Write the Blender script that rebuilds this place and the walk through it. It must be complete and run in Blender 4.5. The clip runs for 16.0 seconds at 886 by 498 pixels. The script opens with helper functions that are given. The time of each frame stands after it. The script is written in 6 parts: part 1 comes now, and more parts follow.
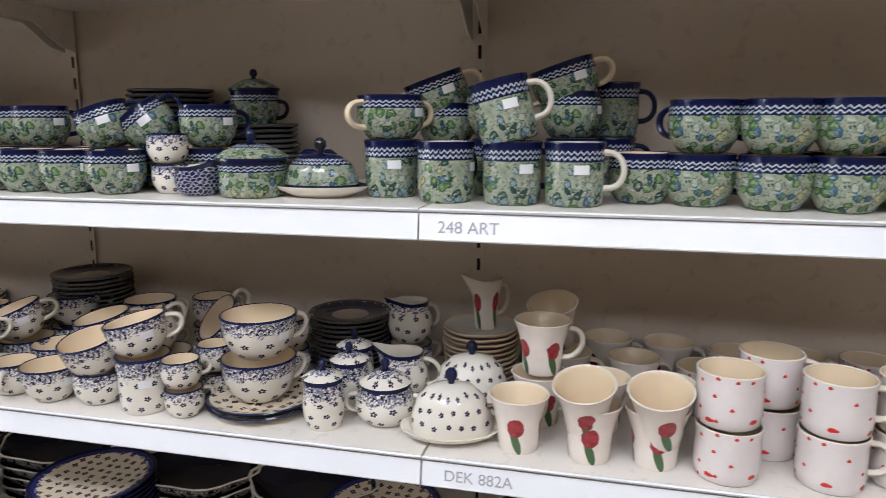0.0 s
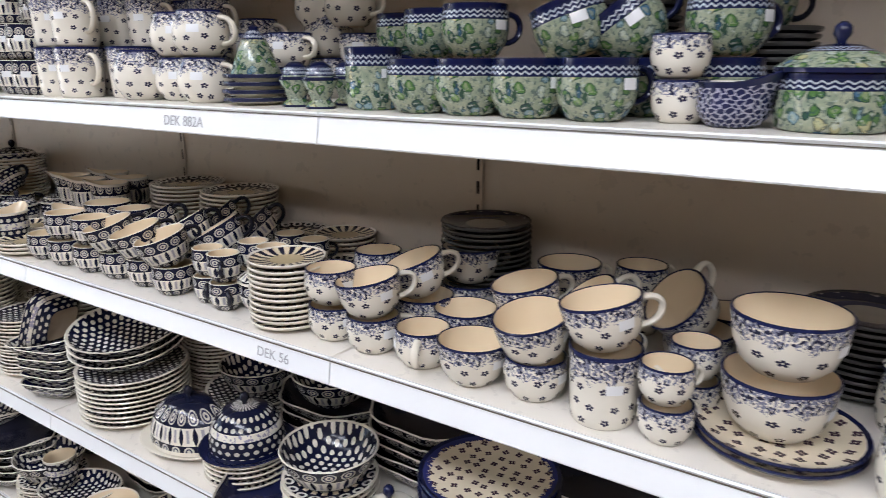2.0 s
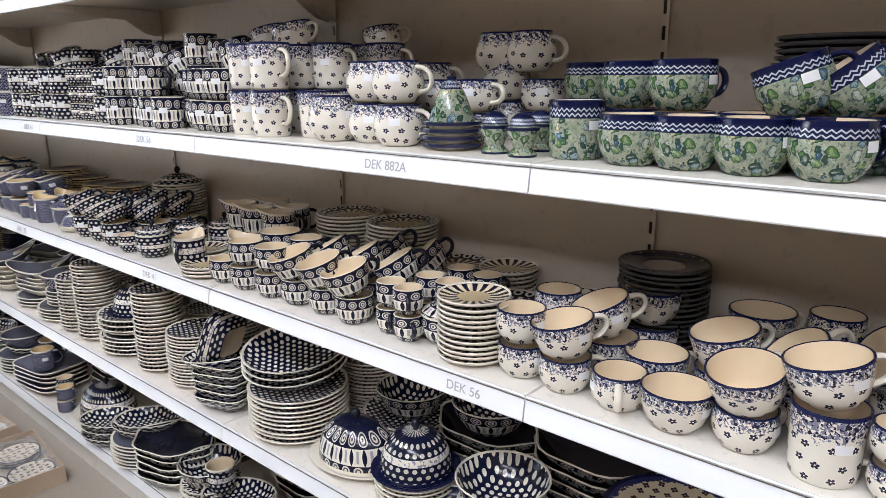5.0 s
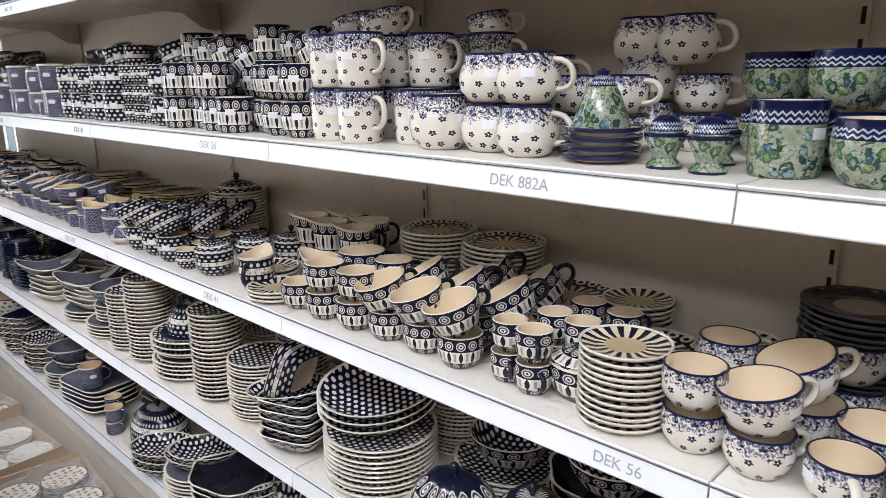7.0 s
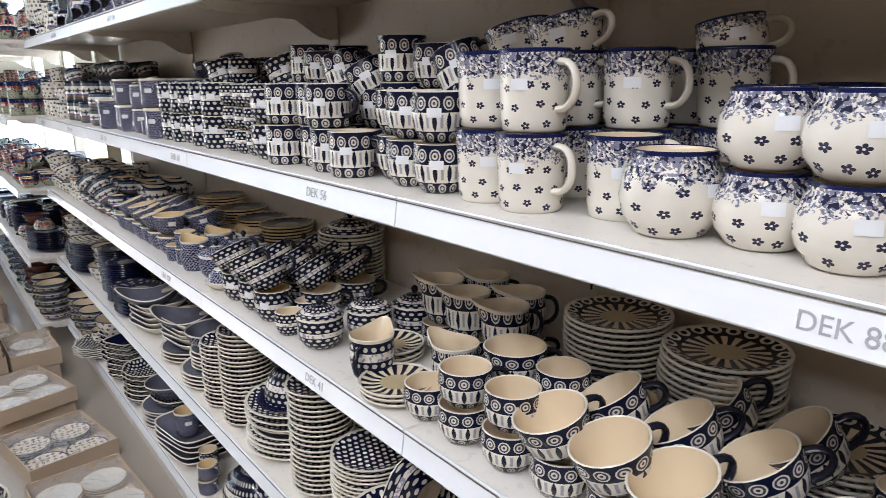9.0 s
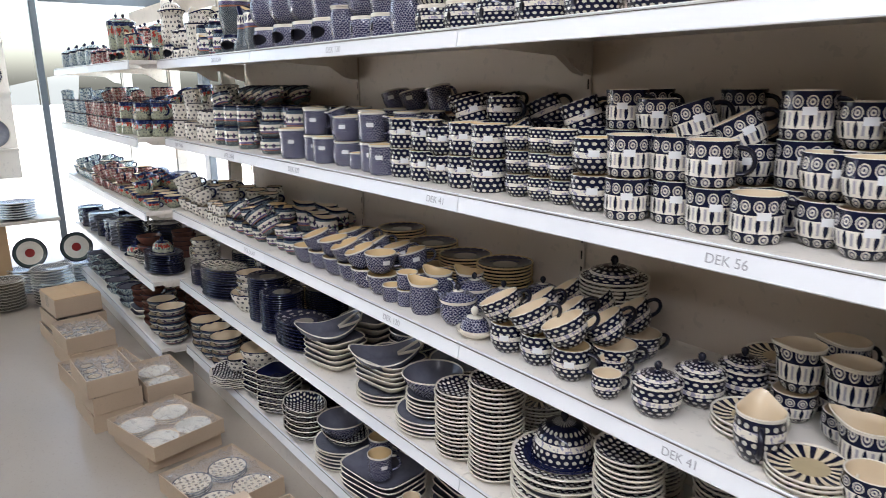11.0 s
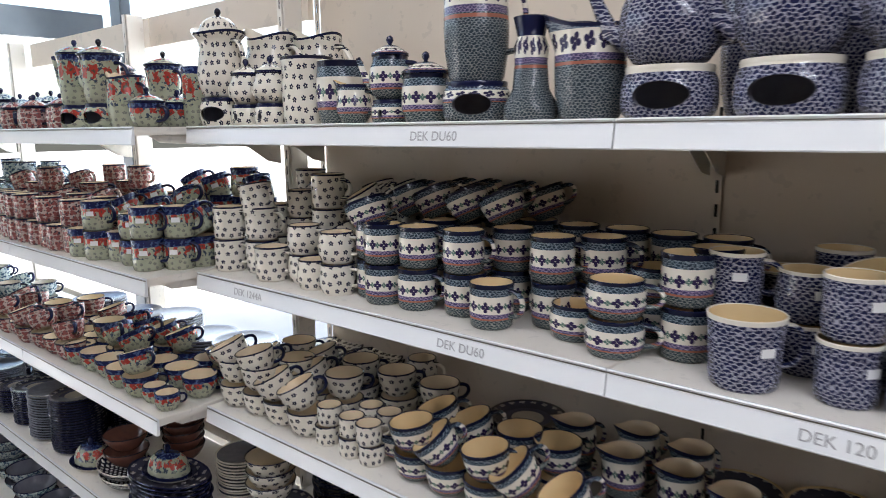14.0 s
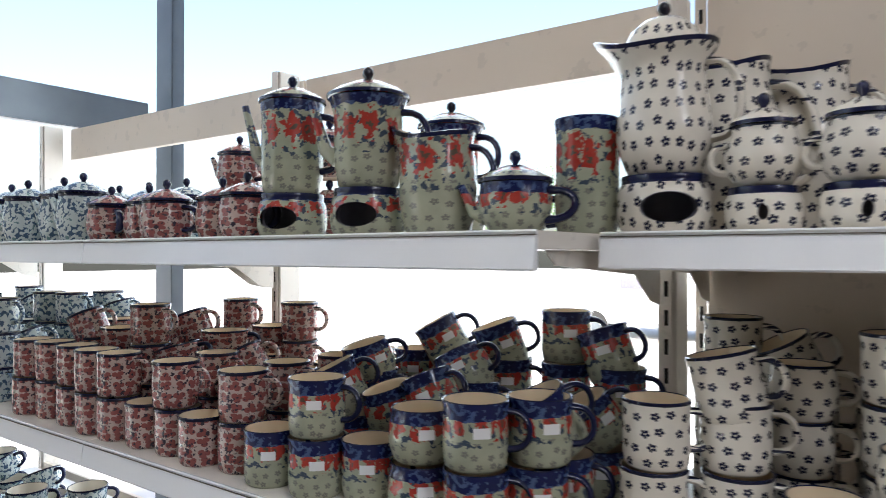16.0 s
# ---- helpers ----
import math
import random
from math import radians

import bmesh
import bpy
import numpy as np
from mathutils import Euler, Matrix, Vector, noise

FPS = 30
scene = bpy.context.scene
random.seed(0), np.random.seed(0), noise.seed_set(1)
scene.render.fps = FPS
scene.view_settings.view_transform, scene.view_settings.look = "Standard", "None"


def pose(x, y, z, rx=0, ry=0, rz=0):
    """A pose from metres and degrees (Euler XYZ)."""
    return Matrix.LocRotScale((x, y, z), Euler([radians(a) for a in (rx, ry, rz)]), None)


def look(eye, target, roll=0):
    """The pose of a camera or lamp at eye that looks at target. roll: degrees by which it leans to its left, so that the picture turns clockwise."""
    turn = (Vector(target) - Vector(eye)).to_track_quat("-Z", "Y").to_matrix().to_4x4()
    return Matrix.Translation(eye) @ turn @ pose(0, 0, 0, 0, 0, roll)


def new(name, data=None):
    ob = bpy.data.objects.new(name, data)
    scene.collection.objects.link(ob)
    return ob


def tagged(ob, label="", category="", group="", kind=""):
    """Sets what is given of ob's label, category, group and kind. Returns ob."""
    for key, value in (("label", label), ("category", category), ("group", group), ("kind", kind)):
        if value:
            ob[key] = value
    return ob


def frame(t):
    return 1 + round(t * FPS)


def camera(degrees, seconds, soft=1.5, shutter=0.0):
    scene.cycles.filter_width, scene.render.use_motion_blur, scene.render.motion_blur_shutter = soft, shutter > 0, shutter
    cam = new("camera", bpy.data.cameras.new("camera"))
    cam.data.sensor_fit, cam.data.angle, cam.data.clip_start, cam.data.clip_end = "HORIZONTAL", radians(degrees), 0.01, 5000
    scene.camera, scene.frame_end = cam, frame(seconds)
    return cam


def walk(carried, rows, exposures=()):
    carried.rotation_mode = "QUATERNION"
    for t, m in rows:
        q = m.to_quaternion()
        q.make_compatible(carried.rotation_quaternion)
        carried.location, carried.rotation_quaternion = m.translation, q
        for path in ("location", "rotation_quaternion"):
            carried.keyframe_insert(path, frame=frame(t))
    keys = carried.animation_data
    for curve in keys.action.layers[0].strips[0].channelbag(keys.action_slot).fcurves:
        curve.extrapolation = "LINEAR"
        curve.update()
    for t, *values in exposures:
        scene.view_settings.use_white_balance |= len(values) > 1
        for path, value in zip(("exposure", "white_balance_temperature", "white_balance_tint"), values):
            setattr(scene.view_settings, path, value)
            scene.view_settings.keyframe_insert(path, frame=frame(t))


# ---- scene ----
cam = camera(65.57, 16.0, soft=0.6, shutter=0.2)
# seconds, x, y, z, yaw, pitch, roll
PATH = [
    (0.0, -0.053, -0.018, 1.502, 13.93, -10.89, 0.18),
    (0.5, -0.179, -0.032, 1.482, 18.15, -12.27, 0.30),
    (1.0, -0.290, -0.009, 1.475, 22.36, -13.59, 0.30),
    (1.5, -0.442, 0.101, 1.447, 27.48, -14.75, 0.10),
    (2.0, -0.592, 0.193, 1.441, 33.80, -15.22, 0.09),
    (2.5, -0.717, 0.168, 1.457, 38.00, -15.84, -0.09),
    (3.0, -0.770, 0.117, 1.494, 38.33, -16.03, 0.03),
    (3.2, -0.769, 0.102, 1.497, 38.40, -15.42, 0.07),
    (5.5, -0.727, 0.047, 1.510, 41.06, -14.10, 0.49),
    (6.0, -0.745, 0.047, 1.516, 41.61, -14.15, 0.60),
    (6.5, -0.898, 0.081, 1.509, 42.44, -14.10, 0.65),
    (7.0, -1.031, 0.132, 1.500, 43.29, -14.26, 0.69),
    (7.5, -1.168, 0.281, 1.489, 44.94, -14.62, 0.76),
    (8.0, -1.343, 0.417, 1.487, 48.21, -14.58, 0.80),
    (8.5, -1.475, 0.445, 1.537, 50.68, -14.48, 0.77),
    (9.0, -1.453, 0.375, 1.549, 52.22, -14.13, 0.81),
    (9.5, -1.469, 0.223, 1.586, 53.78, -14.31, 0.72),
    (10.0, -1.587, 0.065, 1.599, 53.93, -14.75, 0.61),
    (12.3, -2.784, -0.147, 1.726, 50.15, -11.85, 0.90),
    (12.5, -2.945, -0.147, 1.735, 49.25, -12.55, 0.94),
    (13.0, -3.376, -0.141, 1.747, 45.35, -12.32, 0.65),
    (13.5, -3.757, -0.088, 1.740, 42.40, -11.48, 0.73),
    (14.0, -4.128, -0.028, 1.759, 40.51, -9.94, 0.58),
    (14.5, -4.508, 0.098, 1.739, 38.98, -8.77, 0.46),
    (15.0, -4.842, 0.147, 1.756, 37.85, -5.84, 0.53),
    (15.5, -5.195, 0.089, 1.787, 36.65, -2.08, 0.12),
    (16.0, -5.537, 0.123, 1.744, 35.81, 0.39, -0.02),
]
walk(cam, [(t, pose(x, y, z, 90 + pitch, roll, yaw)) for t, x, y, z, yaw, pitch, roll in PATH],
     exposures=[(0.0, 2.2), (1.0, 2.28), (3.0, 2.3), (5.5, 2.38), (7.0, 2.36), (9.0, 2.2), (10.0, 2.25), (12.5, 2.05), (14.5, 1.95), (16.0, 1.65)])

# ---- world, daylight and lamps ----
world = bpy.data.worlds.new("world")
scene.world = world
world.use_nodes = True
wn = world.node_tree.nodes
sky = wn.new("ShaderNodeTexSky")
sky.sky_type, sky.sun_disc = "NISHITA", False
sky.sun_elevation, sky.sun_rotation = radians(45), radians(145)
sky.air_density, sky.dust_density, sky.ozone_density = 1.0, 4.0, 0.6
world.node_tree.links.new(sky.outputs[0], wn["Background"].inputs[0])
wn["Background"].inputs[1].default_value = 0.15

sun_data = bpy.data.lights.new("sun", "SUN")
sun_data.energy, sun_data.angle, sun_data.color = 4.5, radians(6), (1.0, 0.96, 0.90)
sun = new("sun", sun_data)
sun.matrix_world = look((6, -14, 24.4), (-8, 6, 0))

CEIL = 3.4
LAMP_POWER, LAMP_COLOR = 6.8, (0.845, 0.885, 1.0)
# the spot at x -4.9 is an added, unseen light for the panel above the shelves
LAMP_SPOTS = [(1.0, -1.0, 1.0), (-0.9, -1.0, 1.6), (-2.7, -0.6, 1.0), (-4.9, 0.0, 0.5), (1.0, -3.0, 0.9), (-0.9, -3.0, 0.9)]
for lx, ly, times in LAMP_SPOTS:
    ld = bpy.data.lights.new("lamp", "AREA")
    ld.shape, ld.size, ld.size_y, ld.energy, ld.color = "RECTANGLE", 1.5, 0.5, LAMP_POWER * times, LAMP_COLOR
    new("lamp", ld).matrix_world = look((lx, ly, CEIL - 0.09), (lx, ly + 0.5, 0))
# sky light through the glazed end and the glazing behind the last shelves
for eye, to, sx, sy, watts in (((-8.57, -0.7, 1.7), (-5.2, -0.3, 0.0), 3.6, 2.4, 4.0), ((-7.2, 1.98, 1.75), (-7.2, -1, 0.6), 2.3, 2.2, 14.0)):
    ld = bpy.data.lights.new("window_light", "AREA")
    ld.shape, ld.size, ld.size_y, ld.energy, ld.color = "RECTANGLE", sx, sy, watts, (0.86, 0.94, 1.0)
    new("window_light", ld).matrix_world = look(eye, to)

# ---- materials ----
NT = None


def plug(value, socket):
    if isinstance(value, bpy.types.NodeSocket):
        NT.links.new(value, socket)
    else:
        socket.default_value = value


def m(op, *values):
    n = NT.nodes.new("ShaderNodeMath")
    n.operation = op
    for value, socket in zip(values, n.inputs):
        plug(value, socket)
    return n.outputs[0]


def add(a, b): return m("ADD", a, b)
def sub(a, b): return m("SUBTRACT", a, b)
def mul(a, b): return m("MULTIPLY", a, b)
def lt(a, b): return m("LESS_THAN", a, b)
def gt(a, b): return m("GREATER_THAN", a, b)
def both(a, b): return m("MULTIPLY", a, b)
def either(a, b): return m("MAXIMUM", a, b)
def between(a, low, high): return both(gt(a, low), lt(a, high))
def fract(a): return m("FRACT", a)


def rgba(c):
    return (*c, 1.0) if len(c) == 3 else c


def blend(fac, a, b):
    n = NT.nodes.new("ShaderNodeMix")
    n.data_type = "RGBA"
    plug(fac, n.inputs[0])
    plug(rgba(a) if isinstance(a, tuple) else a, n.inputs[6])
    plug(rgba(b) if isinstance(b, tuple) else b, n.inputs[7])
    return n.outputs[2]


def shade(c, k):
    n = NT.nodes.new("ShaderNodeMix")
    n.data_type, n.blend_type = "RGBA", "MULTIPLY"
    n.inputs[0].default_value = 1.0
    plug(rgba(c) if isinstance(c, tuple) else c, n.inputs[6])
    NT.links.new(vec(k, k, k), n.inputs[7])
    return n.outputs[2]


def vec(x, y, z=0.0):
    n = NT.nodes.new("ShaderNodeCombineXYZ")
    for value, socket in zip((x, y, z), n.inputs):
        plug(value, socket)
    return n.outputs[0]


def grain(where, scale, detail=3.0, rough=0.55):
    n = NT.nodes.new("ShaderNodeTexNoise")
    NT.links.new(where, n.inputs["Vector"])
    n.inputs["Scale"].default_value, n.inputs["Detail"].default_value, n.inputs["Roughness"].default_value = scale, detail, rough
    return n.outputs[0]


def hashed(x, y):
    n = NT.nodes.new("ShaderNodeTexWhiteNoise")
    n.noise_dimensions = "2D"
    NT.links.new(vec(x, y), n.inputs["Vector"])
    return n.outputs[0], n.outputs[1]


def ramp(fac, *stops):
    n = NT.nodes.new("ShaderNodeValToRGB")
    n.color_ramp.interpolation = "CONSTANT"
    while len(n.color_ramp.elements) < len(stops):
        n.color_ramp.elements.new(0.5)
    for e, (at, c) in zip(n.color_ramp.elements, stops):
        e.position, e.color = at, rgba(c)
    plug(fac, n.inputs[0])
    return n.outputs[0]


class Around:
    """Places on a turned piece: turn round the axis, height, share of the height, radius."""
    def __init__(self):
        own = NT.nodes.new("ShaderNodeAttribute")
        own.attribute_name = "spot"
        s = NT.nodes.new("ShaderNodeSeparateXYZ")
        NT.links.new(own.outputs["Vector"], s.inputs[0])
        share = NT.nodes.new("ShaderNodeAttribute")
        share.attribute_name = "share"
        self.spot = own.outputs["Vector"]
        self.x, self.y, self.z, self.g = s.outputs[0], s.outputs[1], s.outputs[2], share.outputs["Fac"]
        self.turn = mul(m("ARCTAN2", self.y, self.x), 1 / (2 * math.pi))
        self.rad = m("SQRT", add(mul(self.x, self.x), mul(self.y, self.y)))
        self.any = NT.nodes.new("ShaderNodeObjectInfo").outputs["Random"]

    def wobble(self, scale, amount):
        return mul(sub(grain(self.spot, scale, 2.0), 0.5), amount)


def motif(u, v, n, petals, size, jitter=0.3, turned=6.28, hole=0.16, depth=0.6):
    """A mask of one small flower in each cell of a grid, n cells round the piece."""
    iu, iv = m("FLOORED_MODULO", m("FLOOR", u), float(n)), m("FLOOR", v)
    one, many = hashed(iu, iv)
    s = NT.nodes.new("ShaderNodeSeparateXYZ")
    NT.links.new(many, s.inputs[0])
    du = sub(sub(fract(u), 0.5), mul(sub(s.outputs[0], 0.5), jitter))
    dv = sub(sub(fract(v), 0.5), mul(sub(s.outputs[1], 0.5), jitter))
    r = m("SQRT", add(mul(du, du), mul(dv, dv)))
    a = add(m("ARCTAN2", dv, du), mul(one, turned))
    reach = mul(add(1 - depth, mul(m("POWER", m("ABSOLUTE", m("COSINE", mul(a, petals / 2))), 0.6), depth)), size)
    inside = lt(r, reach)
    return (both(inside, gt(r, size * hole)) if hole else inside), one, r


def dashes(w, n, step):
    """Short stamped strokes in rows, like fish scales."""
    row = mul(add(w.z, w.wobble(60, 0.012)), 1 / step)
    u = add(mul(w.turn, n), mul(m("FLOORED_MODULO", m("FLOOR", row), 2.0), 0.5))
    u = add(u, w.wobble(120, 1.3))
    du, dv = sub(fract(u), 0.5), sub(fract(row), 0.5)
    return lt(add(mul(mul(du, du), 1.4), mul(dv, dv)), 0.23)


def finish(name, color, rough=0.16, bump=None, strength=0.1, metal=0.0, coat=0.0, distance=0.001):
    p = NT.nodes["Principled BSDF"]
    plug(rgba(color) if isinstance(color, tuple) else color, p.inputs["Base Color"])
    plug(rough, p.inputs["Roughness"])
    p.inputs["Metallic"].default_value = metal
    p.inputs["Specular IOR Level"].default_value = 0.4
    p.inputs["Coat Weight"].default_value = coat
    if bump is not None:
        b = NT.nodes.new("ShaderNodeBump")
        b.inputs["Strength"].default_value, b.inputs["Distance"].default_value = strength, distance
        NT.links.new(bump, b.inputs["Height"])
        NT.links.new(b.outputs[0], p.inputs["Normal"])


def begin(name):
    global NT
    mat = bpy.data.materials.new(name)
    mat.use_nodes = True
    NT = mat.node_tree
    return mat


def glazed(name, paint, rough=0.14):
    mat = begin(name)
    w = Around()
    c = paint(w)
    c = shade(c, add(0.86, mul(grain(w.spot, 35.0, 4.0), 0.22)))
    finish(name, c, add(rough - 0.05, mul(grain(w.spot, 25.0), 0.12)), grain(w.spot, 60.0, 2.0), 0.12)
    return mat


WHITE, CREAM, NAVY, COBALT = (0.74, 0.695, 0.605), (0.74, 0.62, 0.43), (0.008, 0.010, 0.030), (0.008, 0.013, 0.07)
_kept = {}


def decor(kind, n=9, step=0.027):
    """The glazed paint of a decor, with n motifs round the piece."""
    key = (kind, n, step)
    if key in _kept:
        return _kept[key]
    name = kind + "_glaze"

    def paint(w):
        u, v = add(mul(w.turn, n), mul(w.any, 5.0)), mul(w.z, 1 / step)
        if kind == "lace":
            row = m("FLOORED_MODULO", m("FLOOR", v), 2.0)
            c = blend(both(motif(add(u, mul(row, 0.5)), v, n, 5, 0.22, 0.35, 6.28, 0.2, 0.62)[0], lt(w.g, 0.66)), WHITE, (0.028, 0.026, 0.055))
            edge = add(w.g, mul(m("ABSOLUTE", m("SINE", mul(w.turn, math.pi * n))), -0.10))
            speck = add(grain(w.spot, 260.0, 2.0), mul(sub(edge, 0.80), 0.30))
            c = blend(both(gt(edge, 0.57), gt(add(speck, 0.03), 0.5)), c, (0.19, 0.195, 0.27))
            c = blend(both(gt(edge, 0.60), gt(add(grain(w.spot, 190.0, 1.0), mul(sub(edge, 0.80), 0.2)), 0.56)), c, (0.020, 0.022, 0.050))
            return blend(gt(w.g, 0.95), c, COBALT)
        if kind == "flecks":
            uu = add(u, mul(m("FLOORED_MODULO", m("FLOOR", v), 2.0), 0.5))
            return blend(motif(uu, v, n, 5, 0.22, 0.3, 6.28, 0.15, 0.6)[0], WHITE, (0.022, 0.02, 0.05))
        if kind == "tallbands":
            mark = dashes(w, n * 3, 0.0046)
            c = blend(mark, blend(grain(w.spot, 12.0), (0.17, 0.21, 0.24), (0.26, 0.26, 0.24)), (0.03, 0.045, 0.06))
            c = blend(gt(w.g, 0.60), c, WHITE)
            vv = mul(sub(w.g, 0.61), 1 / 0.20)
            c = blend(both(motif(u, vv, n, 4, 0.44, 0.1, 0.4, 0.1, 0.62)[0], between(w.g, 0.615, 0.81)), c, (0.03, 0.025, 0.07))
            c = blend(between(w.g, 0.54, 0.60), c, blend(mark, (0.24, 0.19, 0.30), (0.05, 0.045, 0.11)))
            c = blend(between(w.g, 0.50, 0.53), c, (0.33, 0.12, 0.08))
            c = blend(gt(w.g, 0.82), c, blend(mark, (0.22, 0.27, 0.34), (0.03, 0.04, 0.08)))
            return blend(gt(w.g, 0.92), c, NAVY)
        if kind == "garden":
            soft = NT.nodes.new("ShaderNodeVectorMath")
            soft.operation = "ADD"
            NT.links.new(w.spot, soft.inputs[0])
            NT.links.new(vec(w.wobble(45, 0.02), w.wobble(38, 0.02), w.wobble(52, 0.02)), soft.inputs[1])
            cell = NT.nodes.new("ShaderNodeTexVoronoi")
            NT.links.new(soft.outputs[0], cell.inputs["Vector"])
            cell.inputs["Scale"].default_value = 66.0
            pick = NT.nodes.new("ShaderNodeSeparateXYZ")
            NT.links.new(cell.outputs["Color"], pick.inputs[0])
            far = cell.outputs["Distance"]
            c = ramp(pick.outputs[0], (0.0, (0.08, 0.17, 0.05)), (0.2, (0.40, 0.38, 0.20)), (0.36, (0.14, 0.24, 0.08)), (0.54, (0.06, 0.14, 0.22)), (0.68, (0.36, 0.41, 0.34)), (0.80, (0.03, 0.075, 0.05)), (0.9, (0.20, 0.30, 0.32)))
            c = blend(mul(lt(far, 0.22), 0.4), c, (0.42, 0.44, 0.28))
            c = blend(mul(between(far, 0.40, 0.50), 0.75), c, (0.014, 0.035, 0.04))
            c = blend(gt(far, 0.50), c, blend(grain(w.spot, 110.0, 2.0), (0.10, 0.17, 0.13), (0.46, 0.46, 0.32)))
            c = blend(mul(gt(grain(w.spot, 210.0, 2.0), 0.58), 0.6), c, (0.025, 0.06, 0.075))
            c = blend(mul(gt(grain(w.spot, 150.0, 2.0), 0.63), 0.6), c, (0.46, 0.50, 0.44))
            zig = m("ABSOLUTE", sub(fract(mul(w.turn, n * 3.4)), 0.5))
            c = blend(gt(w.g, 0.70), c, (0.010, 0.014, 0.05))
            for level in (0.735, 0.815):
                white = lt(m("ABSOLUTE", sub(sub(w.g, level), mul(zig, 0.10))), 0.015)
                c = blend(both(white, gt(w.wobble(160, 1.0), -0.16)), c, (0.44, 0.48, 0.54))
            return blend(gt(w.g, 0.90), c, shade(COBALT, 0.6))
        if kind == "peacock":
            du = sub(fract(u), 0.5)
            tall = 0.17
            dv = mul(sub(w.g, 0.775), 0.5 / tall)
            r = m("SQRT", add(mul(du, du), mul(dv, dv)))
            c = WHITE
            lens = mul(sub(w.g, 0.42), 1 / 0.19)
            drop = lt(m("ABSOLUTE", du), sub(0.17, mul(mul(lens, lens), 0.17)))
            c = blend(drop, c, NAVY)
            mid = sub(fract(add(u, 0.5)), 0.5)
            c = blend(both(lt(m("ABSOLUTE", mid), 0.10), between(w.g, 0.30, 0.56)), c, (0.35, 0.33, 0.36))
            low = m("SQRT", add(mul(mid, mid), mul(mul(sub(w.g, 0.115), 3.4), mul(sub(w.g, 0.115), 3.4))))
            c = blend(lt(w.g, 0.235), c, NAVY)
            c = blend(lt(low, 0.34), c, (0.55, 0.52, 0.45))
            c = blend(between(low, 0.13, 0.22), c, (0.05, 0.05, 0.09))
            c = blend(gt(w.g, 0.60), c, NAVY)
            c = blend(lt(r, 0.39), c, (0.62, 0.58, 0.50))
            c = blend(between(r, 0.20, 0.31), c, (0.05, 0.05, 0.09))
            c = blend(lt(r, 0.09), c, (0.05, 0.05, 0.09))
            return blend(gt(w.g, 0.955), c, NAVY)
        if kind == "dots":
            k = 1.0 / 0.155
            row = mul(w.g, k)
            uu = add(mul(w.turn, n * 1.6), mul(m("FLOOR", row), 0.5))
            du, dv = sub(fract(uu), 0.5), sub(fract(row), 0.5)
            r = m("SQRT", add(mul(du, du), mul(dv, dv)))
            c = blend(lt(r, 0.29), NAVY, (0.56, 0.53, 0.46))
            dab = blend(gt(add(w.wobble(130, 1.0), w.wobble(30, 0.4)), 0.06), WHITE, (0.30, 0.28, 0.36))
            return blend(between(w.g, 0.466, 0.62), c, dab)
        if kind == "scales":
            c = blend(grain(w.spot, 90.0, 2.0), (0.10, 0.11, 0.26), (0.2, 0.2, 0.34))
            c = blend(dashes(w, n * 2.5, 0.0056), (0.33, 0.33, 0.40), blend(grain(w.spot, 40.0), (0.008, 0.010, 0.035), (0.020, 0.024, 0.08)))
            return blend(gt(w.g, 0.93), c, WHITE)
        if kind == "bands":
            mark = dashes(w, n * 3, 0.004)
            scale = blend(mark, (0.20, 0.25, 0.30), blend(grain(w.spot, 50.0), (0.018, 0.025, 0.05), (0.03, 0.06, 0.08)))
            low = blend(mark, (0.24, 0.26, 0.24), (0.035, 0.055, 0.065))
            c = blend(lt(w.g, 0.30), WHITE, low)
            vv = mul(sub(w.g, 0.33), 1 / 0.36)
            c = blend(both(motif(u, vv, n, 4, 0.34, 0.06, 0.0, 0.10, 0.62)[0], between(w.g, 0.34, 0.70)), c, (0.03, 0.02, 0.07))
            c = blend(both(motif(add(u, 0.5), vv, n, 4, 0.2, 0.1, 0.0)[0], between(w.g, 0.34, 0.70)), c, (0.10, 0.17, 0.14))
            c = blend(between(w.g, 0.27, 0.36), c, blend(mark, (0.32, 0.25, 0.38), (0.06, 0.05, 0.13)))
            c = blend(between(w.g, 0.225, 0.265), c, (0.36, 0.13, 0.09))
            c = blend(gt(w.g, 0.74), c, scale)
            return blend(gt(w.g, 0.90), c, NAVY)
        if kind == "paws":
            uu = add(u, mul(m("FLOORED_MODULO", m("FLOOR", v), 2.0), 0.5))
            c = blend(motif(uu, v, n, 5, 0.29, 0.35, 6.28, 0.2, 0.64)[0], WHITE, (0.018, 0.02, 0.045))
            return blend(gt(w.g, 0.95), c, NAVY)
        if kind == "poppies":
            c = blend(grain(w.spot, 22.0), (0.26, 0.29, 0.20), (0.46, 0.46, 0.35))
            c = blend(both(lt(w.g, 0.45), motif(mul(u, 1.5), mul(w.z, 60.0), n, 5, 0.28, 0.5)[0]), c, (0.20, 0.20, 0.17))
            vv = mul(sub(w.g, 0.46), 1 / 0.40)
            big, one, r = motif(add(u, w.wobble(75, 1.1)), add(vv, w.wobble(85, 0.9)), n, 4, 0.40, 0.3, 6.28, 0.0, 0.35)
            leaf = both(gt(w.wobble(90, 1.0), 0.07), between(w.g, 0.36, 0.88))
            c = blend(leaf, c, (0.05, 0.07, 0.10))
            c = blend(both(big, between(w.g, 0.46, 0.87)), c, blend(grain(w.spot, 60.0), (0.26, 0.016, 0.016), (0.50, 0.075, 0.05)))
            c = blend(both(lt(r, 0.11), between(w.g, 0.42, 0.82)), c, (0.10, 0.07, 0.05))
